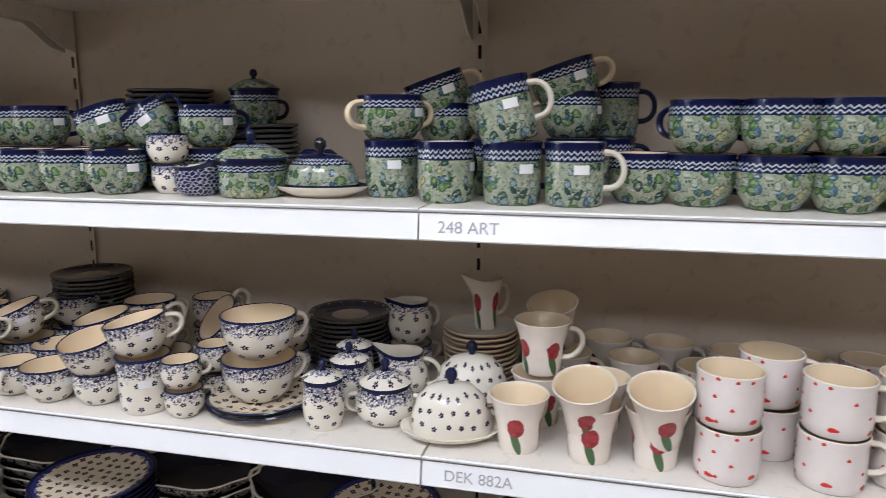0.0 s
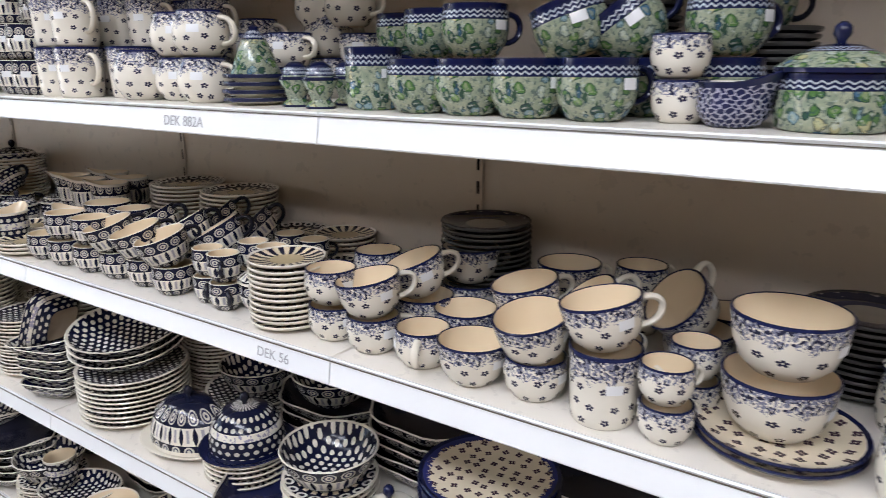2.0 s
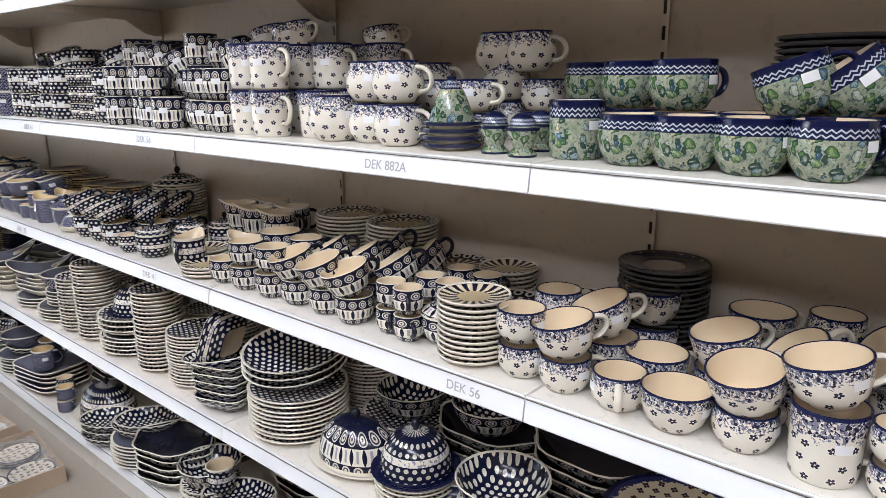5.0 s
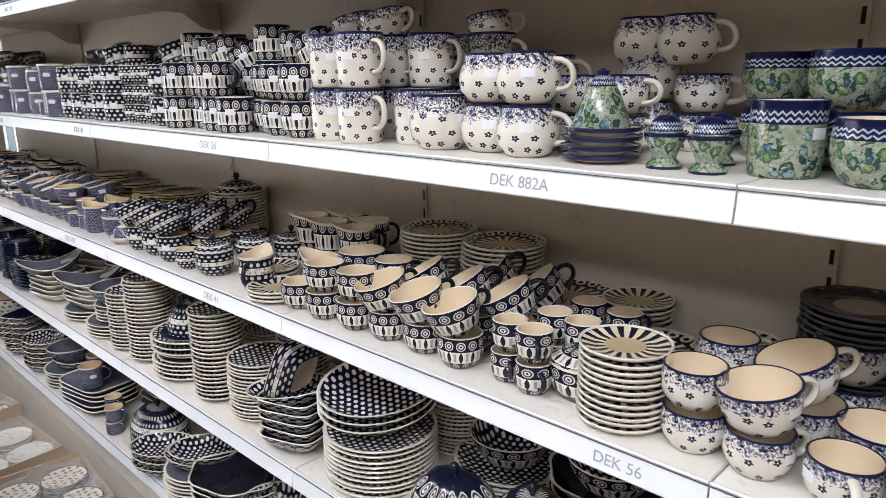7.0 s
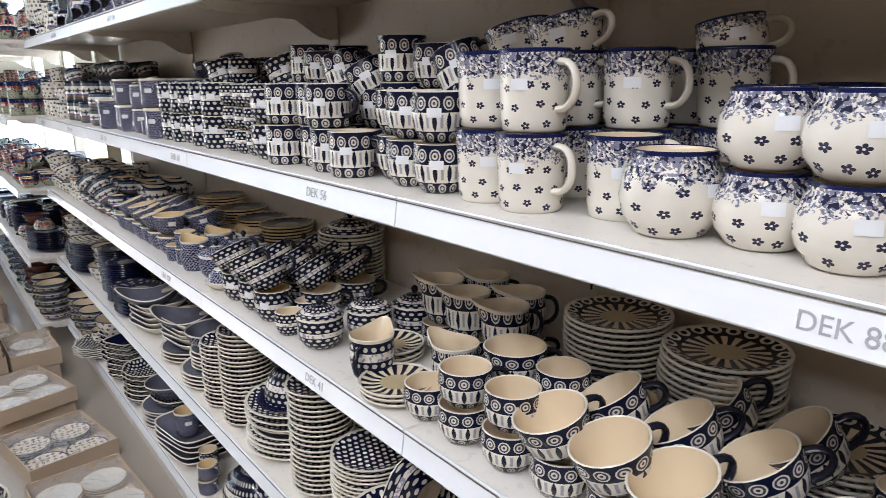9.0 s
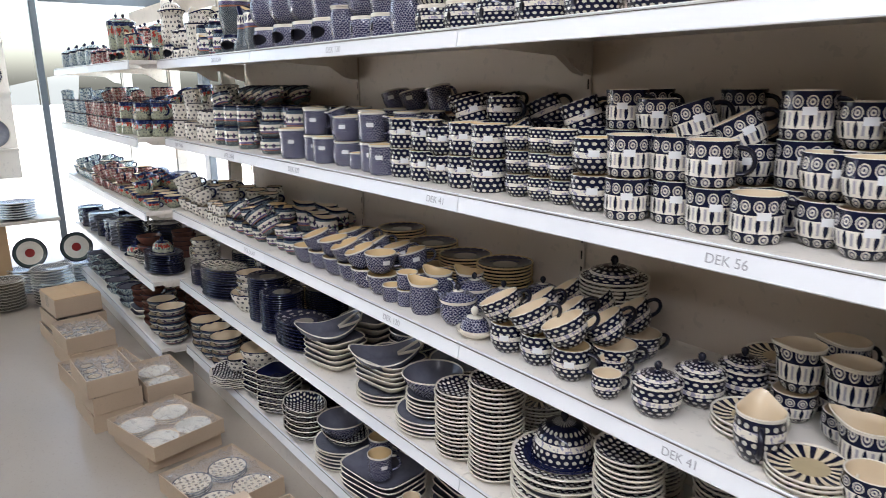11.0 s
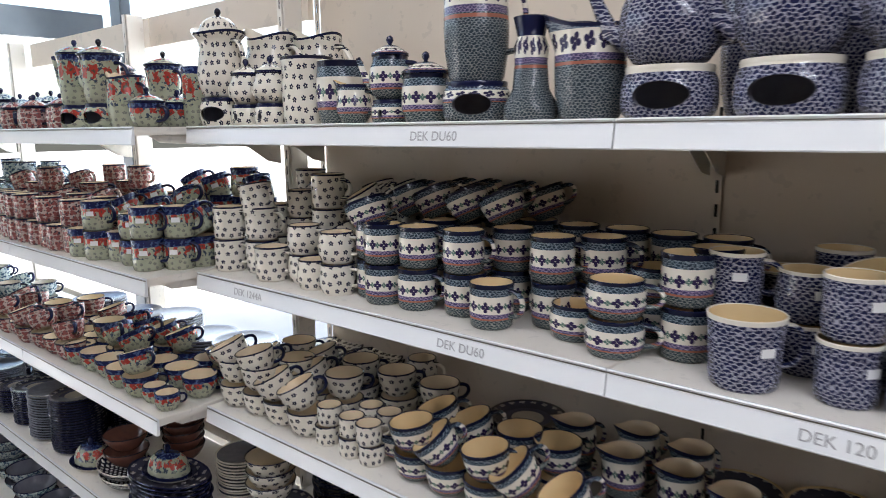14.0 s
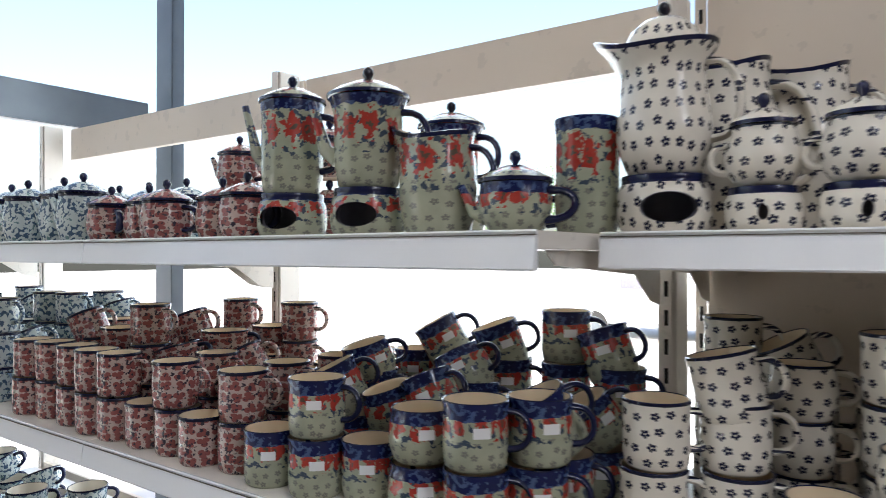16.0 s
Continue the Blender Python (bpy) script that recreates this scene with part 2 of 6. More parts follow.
            return blend(gt(add(w.g, w.wobble(60, 0.12)), 0.76 if n == 10 else 0.88), c, blend(gt(grain(w.spot, 120.0), 0.55), COBALT, (0.06, 0.10, 0.22)))
        if kind == "berries":
            c = blend(grain(w.spot, 30.0), (0.54, 0.38, 0.32), (0.48, 0.40, 0.37))
            c = blend(motif(mul(u, 1.4), mul(w.z, 55.0), n * 2, 3, 0.5, 0.4, 6.28, 0.0)[0], c, (0.27, 0.085, 0.08))
            c = blend(gt(w.wobble(150, 1.0), 0.09), c, (0.05, 0.04, 0.055))
            return blend(gt(w.g, 0.93), c, NAVY)
        if kind == "ivy":
            c = blend(gt(w.wobble(110, 1.0), 0.03), (0.52, 0.60, 0.60), (0.06, 0.11, 0.18))
            c = blend(gt(w.wobble(70, 1.0), 0.15), c, (0.16, 0.26, 0.27))
            return blend(gt(w.g, 0.93), c, NAVY)
        if kind == "tulips":
            uu = mul(w.turn, 4.0)
            du = mul(sub(fract(add(uu, 0.15)), 0.5), 1.0)
            dv = mul(sub(w.g, 0.50), 0.95)
            c = (0.80, 0.72, 0.64)
            leaf = lt(add(mul(add(du, mul(add(dv, 0.25), 0.5)), mul(add(du, mul(add(dv, 0.25), 0.5)), 60.0)), mul(mul(add(dv, 0.26), add(dv, 0.26)), 22.0)), 1.0)
            c = blend(both(leaf, lt(w.g, 0.5)), c, (0.07, 0.14, 0.06))
            bloom = lt(add(mul(mul(du, du), 16.0), mul(mul(dv, dv), 30.0)), add(0.8, w.wobble(60, 1.2)))
            c = blend(bloom, c, blend(grain(w.spot, 110.0, 2.0), (0.10, 0.008, 0.02), (0.58, 0.08, 0.08)))
            return blend(gt(w.wobble(50, 1.0), 0.23), c, (0.62, 0.48, 0.40))
        if kind == "hearts":
            c = (0.76, 0.69, 0.66)
            uu, vv = mul(w.turn, 11.0), mul(w.z, 1 / 0.022)
            small, one, r = motif(uu, vv, 11, 3, 0.13, 0.6, 0.6, 0.0, 0.3)
            c = blend(both(small, gt(one, 0.45)), c, (0.62, 0.06, 0.04))
            large = motif(mul(w.turn, 5.0), mul(w.g, 3.0), 5, 3, 0.14, 0.2, 0.4, 0.0, 0.3)[0]
            return blend(both(large, lt(w.g, 0.34)), c, (0.66, 0.04, 0.025))
        raise ValueError(kind)

    _kept[key] = glazed(name, paint)
    return _kept[key]


def plate_top(kind):
    """The upper face of a plate: motifs by radius and turn."""
    if ("top", kind) in _kept:
        return _kept["top", kind]

    def paint(w):
        u = mul(w.turn, 18.0)
        v = mul(w.rad, 40.0)
        if kind == "lace":
            c = blend(motif(mul(w.x, 42.0), mul(w.y, 42.0), 999, 4, 0.3, 0.3)[0], (0.76, 0.66, 0.50), (0.06, 0.035, 0.05))
            return blend(gt(add(w.rad, w.wobble(160, 0.03)), 0.108), c, (0.03, 0.035, 0.14))
        if kind == "peacock":
            du = sub(fract(u), 0.5)
            c = blend(lt(m("ABSOLUTE", du), 0.25), CREAM, NAVY)
            c = blend(lt(w.rad, 0.032), c, (0.50, 0.40, 0.24))
            r = m("SQRT", add(mul(du, du), mul(sub(w.rad, 0.083), mul(sub(w.rad, 0.083), 1500.0))))
            c = blend(gt(w.rad, 0.067), c, NAVY)
            c = blend(both(gt(w.rad, 0.067), lt(r, 0.40)), c, WHITE)
            return blend(both(gt(w.rad, 0.067), lt(r, 0.2)), c, NAVY)
        if kind == "dots":
            k = 62.0
            a, b = sub(fract(mul(w.x, k)), 0.5), sub(fract(add(mul(w.y, k), mul(m("FLOOR", mul(w.x, k)), 0.5))), 0.5)
            return blend(lt(add(mul(a, a), mul(b, b)), 0.10), NAVY, WHITE)
        if kind == "rosette":
            c = blend(lt(w.rad, 0.04), (0.06, 0.06, 0.10), (0.40, 0.36, 0.30))
            c = blend(gt(w.rad, 0.058), c, (0.035, 0.035, 0.06))
            return blend(both(gt(w.rad, 0.07), motif(u, v, 18, 4, 0.3, 0.2)[0]), c, (0.35, 0.32, 0.30))
        if kind == "slate":
            return blend(grain(w.spot, 60.0), (0.07, 0.075, 0.10), (0.16, 0.165, 0.20))
        if kind == "paws":
            return blend(motif(mul(w.x, 40.0), mul(w.y, 40.0), 999, 5, 0.4, 0.3)[0], (0.72, 0.66, 0.52), (0.02, 0.02, 0.04))
        if kind == "target":
            c = blend(lt(w.rad, 0.035), (0.72, 0.68, 0.60), (0.28, 0.03, 0.03))
            return blend(gt(w.rad, 0.095), c, (0.05, 0.07, 0.07))
        c = blend(grain(w.spot, 50.0), (0.62, 0.60, 0.52), (0.70, 0.66, 0.58))
        return c

    _kept["top", kind] = glazed(kind + "_plate_glaze", paint)
    return _kept["top", kind]


def plain(name, a, b, scale=20.0, rough=0.2, strength=0.15, metal=0.0, fine=None):
    mat = begin(name)
    tc = NT.nodes.new("ShaderNodeTexCoord")
    w = tc.outputs["Object"]
    c = blend(grain(w, scale, 5.0), a, b)
    if fine:
        c = blend(mul(gt(grain(w, fine, 3.0), 0.62), 0.35), c, tuple(k * 0.7 for k in a))
    finish(name, c, add(rough - 0.05, mul(grain(w, scale * 2), 0.1)), grain(w, scale * 6, 3.0), strength, metal)
    return mat


GLAZE_WHITE = plain("white_glaze", (0.74, 0.695, 0.60), (0.69, 0.625, 0.52), 14, 0.13)
# cream glaze, its colour pushed towards tan for warm bounced light inside cups
GLAZE_CREAM = plain("cream_glaze", (0.76, 0.63, 0.45), (0.70, 0.55, 0.36), 14, 0.15)
GLAZE_TAN = plain("tan_glaze", (0.76, 0.58, 0.33), (0.66, 0.47, 0.24), 14, 0.15)
GLAZE_NAVY = plain("navy_glaze", (0.006, 0.008, 0.032), (0.012, 0.016, 0.06), 30, 0.1)
GLAZE_BLACK = plain("black_glaze", (0.008, 0.008, 0.015), (0.018, 0.018, 0.03), 30, 0.12)
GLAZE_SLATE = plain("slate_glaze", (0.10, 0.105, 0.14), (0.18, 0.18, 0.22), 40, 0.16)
GLAZE_GREY = plain("grey_brown_glaze", (0.10, 0.095, 0.09), (0.06, 0.056, 0.055), 40, 0.2)
GLAZE_RUST = plain("rust_glaze", (0.22, 0.08, 0.05), (0.10, 0.05, 0.045), 60, 0.16)
CLAY = plain("raw_clay", (0.62, 0.50, 0.36), (0.52, 0.40, 0.28), 40, 0.7)
STICKER = plain("sticker_paper", (0.80, 0.80, 0.80), (0.72, 0.73, 0.74), 60, 0.5)
INK = plain("grey_ink", (0.33, 0.33, 0.34), (0.41, 0.41, 0.42), 200, 0.6)
SHELF_WHITE = plain("white_enamel", (0.79, 0.745, 0.68), (0.73, 0.68, 0.61), 3, 0.32, 0.05, 0.0, 40)
RAIL_WHITE = plain("white_plastic", (0.82, 0.83, 0.84), (0.77, 0.78, 0.79), 4, 0.25, 0.03)
SEAM_GREY = plain("dark_gap", (0.10, 0.085, 0.07), (0.16, 0.13, 0.10), 30, 0.6)
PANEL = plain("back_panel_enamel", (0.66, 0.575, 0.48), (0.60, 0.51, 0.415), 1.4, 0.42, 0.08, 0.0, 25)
SLOT_DARK = plain("slot_shadow", (0.015, 0.013, 0.012), (0.03, 0.025, 0.02), 60, 0.8)
ALU = plain("grey_window_metal", (0.10, 0.12, 0.14), (0.15, 0.17, 0.19), 9, 0.35, 0.05, 0.3)
CARD = plain("cardboard", (0.56, 0.44, 0.32), (0.49, 0.375, 0.265), 7, 0.75, 0.3, 0.0, 150)
# for the unseen walls: dark brown only to lessen bounced light
LOW_BOUNCE_WALL = plain("unseen_dark_wall", (0.26, 0.19, 0.13), (0.20, 0.14, 0.09), 2, 0.6, 0.2)
WALL_PAINT = plain("wall_paint", (0.74, 0.70, 0.63), (0.68, 0.64, 0.57), 2, 0.7, 0.2)
FLOOR_LINO = plain("floor_lino", (0.40, 0.35, 0.29), (0.33, 0.285, 0.235), 1.6, 0.3, 0.1, 0.0, 60)
CEIL_PAINT = plain("ceiling_paint", (0.78, 0.77, 0.74), (0.73, 0.72, 0.69), 2, 0.8, 0.2)
LEAF = plain("leaf", (0.08, 0.15, 0.05), (0.12, 0.21, 0.09), 20, 0.5)
PETAL = plain("pink_petal", (0.74, 0.42, 0.47), (0.80, 0.58, 0.60), 90, 0.6)
ASPHALT = plain("pale_paving", (0.50, 0.50, 0.49), (0.60, 0.595, 0.58), 3, 0.9, 0.4)
CAR_PAINT = plain("car_paint", (0.60, 0.61, 0.62), (0.66, 0.67, 0.68), 3, 0.2)
RUBBER = plain("rubber", (0.02, 0.02, 0.02), (0.03, 0.03, 0.03), 20, 0.8)

GLASS = begin("clear_glass")
_p = NT.nodes["Principled BSDF"]
_p.inputs["Base Color"].default_value, _p.inputs["Roughness"].default_value = (1, 1, 1, 1), 0.0
_p.inputs["Transmission Weight"].default_value, _p.inputs["IOR"].default_value = 1.0, 1.02

FILM = begin("clear_wrap")
_p = NT.nodes["Principled BSDF"]
_p.inputs["Base Color"].default_value, _p.inputs["Roughness"].default_value = (0.9, 0.9, 0.92, 1), 0.06
_p.inputs["Alpha"].default_value = 0.20

DIFFUSER = begin("lamp_diffuser")
_p = NT.nodes["Principled BSDF"]
_p.inputs["Emission Color"].default_value, _p.inputs["Emission Strength"].default_value = (*LAMP_COLOR, 1), 1.5

# ---- shapes ----
RNG = random.Random(7)


def own_places(me, spots, shares=None):
    """Each vertex's place in its own piece, for the painted decors: where it is, and its share of the height."""
    if shares is None:
        low, high = min(p.z for p in spots), max(p.z for p in spots)
        shares = [(p.z - low) / max(high - low, 1e-6) for p in spots]
    me.attributes.new("spot", "FLOAT_VECTOR", "POINT").data.foreach_set("vector", [k for p in spots for k in p])
    me.attributes.new("share", "FLOAT", "POINT").data.foreach_set("value", shares)
    return shares


def to_mesh(name, bm, mats, smooth=True):
    me = bpy.data.meshes.new(name)
    bmesh.ops.recalc_face_normals(bm, faces=bm.faces[:])
    for f in bm.faces:
        f.smooth = smooth
    bm.to_mesh(me)
    bm.free()
    for mat in mats if isinstance(mats, (list, tuple)) else [mats]:
        me.materials.append(mat)
    own_places(me, [v.co.copy() for v in me.vertices])
    if smooth:
        me.set_sharp_from_angle(angle=radians(50))
    return me


def turned(profile, seg=24, slots=None, shape=None, sx=1.0, sy=1.0, bm=None, at=(0, 0, 0)):
    """A lathe: (radius, height) pairs turned about z. shape(angle, share) scales the radius; slots: a material slot for each band."""
    bm = bm or bmesh.new()
    top = max(r for r, z in profile)
    rings = []
    for r, z in profile:
        if r < 1e-5:
            rings.append([bm.verts.new((at[0], at[1], at[2] + z))])
            continue
        ring = []
        for k in range(seg):
            a = 2 * math.pi * k / seg
            q = r * (shape(a, r / top) if shape else 1.0)
            ring.append(bm.verts.new((at[0] + q * math.cos(a) * sx, at[1] + q * math.sin(a) * sy, at[2] + z)))
        rings.append(ring)
    for i, (a, b) in enumerate(zip(rings, rings[1:])):
        for k in range(seg):
            n = (k + 1) % seg
            if len(a) == 1 and len(b) == 1:
                continue
            if len(a) == 1:
                f = bm.faces.new((a[0], b[k], b[n]))
            elif len(b) == 1:
                f = bm.faces.new((a[k], a[n], b[0]))
            else:
                f = bm.faces.new((a[k], a[n], b[n], b[k]))
            f.material_index = slots[i] if slots else 0
    return bm


def tube(points, radii, seg=8, bm=None, flat=1.0):
    """A bent rod through points; flat widens it across y."""
    bm = bm or bmesh.new()
    pts = [Vector(p) for p in points]
    rings = []
    for i, p in enumerate(pts):
        d = (pts[min(i + 1, len(pts) - 1)] - pts[max(i - 1, 0)]).normalized()
        side = Vector((0, 1, 0)) if abs(d.y) < 0.9 else Vector((1, 0, 0))
        up = d.cross(side).normalized()
        side = up.cross(d).normalized()
        r = radii[i] if isinstance(radii, (list, tuple)) else radii
        rings.append([bm.verts.new(p + up * r * math.cos(2 * math.pi * k / seg) + side * r * flat * math.sin(2 * math.pi * k / seg)) for k in range(seg)])
    for a, b in zip(rings, rings[1:]):
        for k in range(seg):
            n = (k + 1) % seg
            bm.faces.new((a[k], a[n], b[n], b[k]))
    bm.faces.new(rings[0][::-1])
    bm.faces.new(rings[-1])
    return bm


def boxed(a, b, bm=None, bevel=0.0, slot=0):
    bm = bm or bmesh.new()
    made = bmesh.ops.create_cube(bm, size=1)["verts"]
    for v in made:
        for i in range(3):
            v.co[i] = (a[i] + b[i]) / 2 + v.co[i] * (b[i] - a[i])
    faces = {f for v in made for f in v.link_faces}
    for f in faces:
        f.material_index = slot
    if bevel:
        bmesh.ops.bevel(bm, geom=list({e for v in made for e in v.link_edges}), offset=bevel, segments=2, affect="EDGES")
    return bm


def oval_handle(r0, r1, z0, z1, out, thick, seg=8, n=11):
    """A loop from the wall of a cup (radius r1 at height z1) out and back (radius r0 at z0)."""
    pts = []
    for i in range(n):
        a = math.pi * (0.5 - i / (n - 1))
        base = r0 + (r1 - r0) * (0.5 + 0.5 * math.sin(a))
        pts.append((base - 0.001 + out * max(math.cos(a), 0) ** 0.75, 0, (z0 + z1) / 2 + (z1 - z0) / 2 * math.sin(a)))
    return tube(pts, [thick * (1.1 if i in (0, n - 1) else 1.0) for i in range(n)], seg, flat=1.35)


def wall_radius(wall, R, share):
    return R * float(np.interp(share, [b for a, b in WALLS[wall]], [a for a, b in WALLS[wall]]))


CROWD = {}  # pieces far back on the shelves, joined at the end


class Kind:
    """One kind of thing: meshes shared by all its copies. size: its height; parts: (name, mesh, label)."""
    def __init__(self, name, label, category, group, body, size, parts=(), radius=0.045):
        self.name, self.label, self.category, self.group = name, label, category, group
        self.body, self.size, self.parts, self.radius = body, size, list(parts), radius

    def put(self, x, y, z, turn=0.0, tip=0.0, tip_to=180.0, label=""):
        """Stands it at x, y, z. tip: degrees by which it leans towards the direction tip_to."""
        lean = Matrix.Rotation(radians(tip), 4, Vector((-math.sin(radians(tip_to)), math.cos(radians(tip_to)), 0)))
        place = Matrix.Translation((x, y, z)) @ lean @ Matrix.Rotation(radians(turn), 4, "Z")
        if (self.name == "plate" and (y > 1.25 or x < -5.6)) or (self.name == "mug" and (y > 1.285 or x < -6.75)):
            CROWD.setdefault(self.name, []).append((self, place))
            return None
        ob = new(self.name, self.body)
        tagged(ob, label or self.label, self.category, self.group)
        ob.matrix_world = place
        for pname, mesh, plabel in self.parts:
            sub_ob = new(pname, mesh)
            sub_ob.parent = ob
            if plabel:
                sub_ob["label"] = plabel
        return ob


def rim_patch(r, z, w, h, turn, mat, r2=None):
    """A paper sticker that follows the wall of a cup."""
    bm = bmesh.new()
    r2 = r if r2 is None else r2
    cols = []
    for i in range(5):
        a = radians(turn) + (i / 4 - 0.5) * w / r
        cols.append([bm.verts.new(((q + 0.0007) * math.cos(a), (q + 0.0007) * math.sin(a), zz)) for q, zz in ((r, z), (r2, z + h))])
    for a, b in zip(cols, cols[1:]):
        bm.faces.new((a[0], b[0], b[1], a[1]))
    me = to_mesh("price_sticker", bm, mat)
    return me


# outer walls of the cups: (share of radius, share of height), from the foot up
WALLS = {
    "tall": ((0.80, 0.0), (0.86, 0.03), (0.90, 0.15), (0.925, 0.45), (0.95, 0.75), (1.0, 0.97), (1.0, 1.0)),
    "straight": ((0.84, 0.0), (0.93, 0.05), (0.97, 0.25), (0.97, 0.6), (0.96, 0.85), (1.0, 0.97), (1.0, 1.0)),
    "ball": ((0.56, 0.0), (0.70, 0.05), (0.93, 0.25), (1.0, 0.45), (0.94, 0.70), (0.80, 0.88), (0.80, 1.0)),
    "bowl": ((0.58, 0.0), (0.72, 0.06), (0.93, 0.30), (1.0, 0.52), (0.99, 0.75), (0.96, 0.92), (0.97, 1.0)),
    "wide": ((0.48, 0.0), (0.58, 0.04), (0.80, 0.24), (0.92, 0.52), (0.97, 0.80), (1.0, 0.97), (1.0, 1.0)),
    "flared": ((0.62, 0.0), (0.66, 0.03), (0.68, 0.2), (0.72, 0.45), (0.80, 0.70), (0.96, 0.95), (1.0, 1.0)),
    "waisted": ((0.70, 0.0), (0.80, 0.03), (0.97, 0.22), (1.0, 0.38), (0.93, 0.60), (0.85, 0.80), (0.93, 0.93), (1.10, 1.0)),
    "rimmed": ((0.74, 0.0), (0.82, 0.04), (0.90, 0.25), (0.92, 0.55), (0.93, 0.82), (0.98, 0.90), (1.06, 1.0)),
    "barrel": ((0.78, 0.0), (0.86, 0.06), (0.98, 0.30), (1.0, 0.50), (0.96, 0.75), (0.90, 0.93), (0.92, 1.0)),
}


def cup_body(wall, R, H, outside, inside, rim, seg=28, lip=0.0035):
    outer = [(R * a, H * b) for a, b in WALLS[wall]]
    inner = [(max(r - lip * (1.6 if z < H * 0.9 else 1.0), 0.004), z) for r, z in outer if z > H * 0.06]
    prof = [(0, 0.003), (outer[0][0] - 0.006, 0.003), (outer[0][0] - 0.003, 0)] + outer
    slots = [3] * 3 + [0] * (len(outer) - 1)
    slots[2] = 3
    prof += [(outer[-1][0] - lip * 0.5, H + 0.0012)] + inner[::-1] + [(inner[0][0] * 0.8, H * 0.06), (0, H * 0.05)]
    slots += [2, 2] + [1] * (len(inner) - 1) + [1, 1]
    return to_mesh("cup", turned(prof, seg, slots), [outside, inside, rim, CLAY])


def cup(name, label, group, wall, R, H, outside, inside, rim, grip, sticker=True, grip_size=(0.85, 0.28, 0.03, 0.0048), both_sides=False, category="mug"):
    body = cup_body(wall, R, H, outside, inside, rim)
    zs = [b for a, b in WALLS[wall]]
    r_at = lambda z: R * float(np.interp(z, zs, [a for a, b in WALLS[wall]]))
    hi, lo, out, thick = grip_size
    rr = (r_at(hi) + r_at(lo)) / 2
    parts = [("handle", to_mesh("handle", oval_handle(r_at(lo), r_at(hi), lo * H, hi * H, out, thick), grip), "")]
    if both_sides:
        bm = oval_handle(r_at(lo), r_at(hi), lo * H, hi * H, out, thick)
        bmesh.ops.rotate(bm, verts=bm.verts[:], cent=(0, 0, 0), matrix=Matrix.Rotation(math.pi, 3, "Z"))
        parts.append(("handle", to_mesh("handle", bm, grip), ""))
    if sticker:
        parts.append(("price_sticker", rim_patch(r_at(0.52) + 0.0004, H * 0.52, 0.023, 0.014, -68, STICKER, r_at(0.52 + 0.014 / H) + 0.0004), "white paper price sticker"))
    return Kind(name, label, category, group, body, H, parts, R)


def plate_kind(name, label, group, R, top, edge, under, rise=0.022, shape=None, sx=1.0, sy=1.0, seg=32, category="plate"):
    prof = [(0, 0.002), (R * 0.55, 0.002), (R * 0.60, 0.0), (R * 0.66, 0.003), (R * 0.97, rise - 0.005), (R, rise - 0.001), (R * 0.985, rise + 0.0015), (R * 0.93, rise - 0.001), (R * 0.66, 0.008), (0, 0.007)]
    slots = [2, 2, 2, 2, 1, 1, 1, 0, 0]
    return Kind(name, label, category, group, to_mesh(name, turned(prof, seg, slots, shape, sx, sy), [top, edge, under]), rise, (), R)


def bowl_kind(name, label, group, R, H, outside, inside, rim, shape=None, sx=1.0, sy=1.0, seg=32, category="bowl"):
    prof = [(0, 0.002), (R * 0.5, 0.002), (R * 0.53, 0), (R * 0.72, H * 0.22), (R * 0.92, H * 0.66), (R, H - 0.002), (R * 0.98, H + 0.001), (R * 0.95, H - 0.003), (R * 0.88, H * 0.66), (R * 0.66, H * 0.24), (R * 0.4, 0.008), (0, 0.007)]
    slots = [3, 3, 0, 0, 0, 2, 2, 1, 1, 1, 1]
    return Kind(name, label, category, group, to_mesh(name, turned(prof, seg, slots, shape, sx, sy), [outside, inside, rim, CLAY]), H, (), R)


def scallop(n, amp):
    return lambda a, s: 1.0 + amp * math.cos(n * a) * s ** 4


def squared(p):
    return lambda a, s: 1.0 / (abs(math.cos(a)) ** p + abs(math.sin(a)) ** p) ** (1.0 / p)


def knob(z, r, mat):
    return ("knob", to_mesh("knob", turned([(r * 0.55, z - 0.003), (r * 0.5, z + r * 0.3), (r, z + r * 1.1), (r * 0.9, z + r * 1.9), (r * 0.4, z + r * 2.4), (0, z + r * 2.45)], 14), mat), "dark glossy knob")


def domed_dish(name, label, group, R, paint, rim, knob_mat, sx=1.0, sy=1.0, dome=0.075, category="butter dish", base_mat=None):
    """A plate with a domed cover and knob."""
    base = to_mesh(name, turned([(0, 0), (R * 0.6, 0), (R * 0.95, 0.014), (R, 0.02), (R * 0.96, 0.021), (R * 0.75, 0.009), (0, 0.008)], 32, [1, 1, 1, 2, 2, 0], None, sx, sy), [GLAZE_WHITE, base_mat or GLAZE_WHITE, rim])
    q = R * 0.78
    cover = [(q, 0.012), (q * 1.01, 0.022), (q * 0.98, 0.012 + dome * 0.35), (q * 0.84, 0.012 + dome * 0.7), (q * 0.55, 0.012 + dome * 0.93), (q * 0.2, 0.012 + dome), (0, 0.012 + dome)]
    lid = to_mesh("cover", turned(cover, 32, [1, 0, 0, 0, 0, 0], None, sx, sy), [paint, rim])
    return Kind(name, label, category, group, base, dome + 0.05, [("cover", lid, ""), knob(0.012 + dome, 0.011, knob_mat)], R)


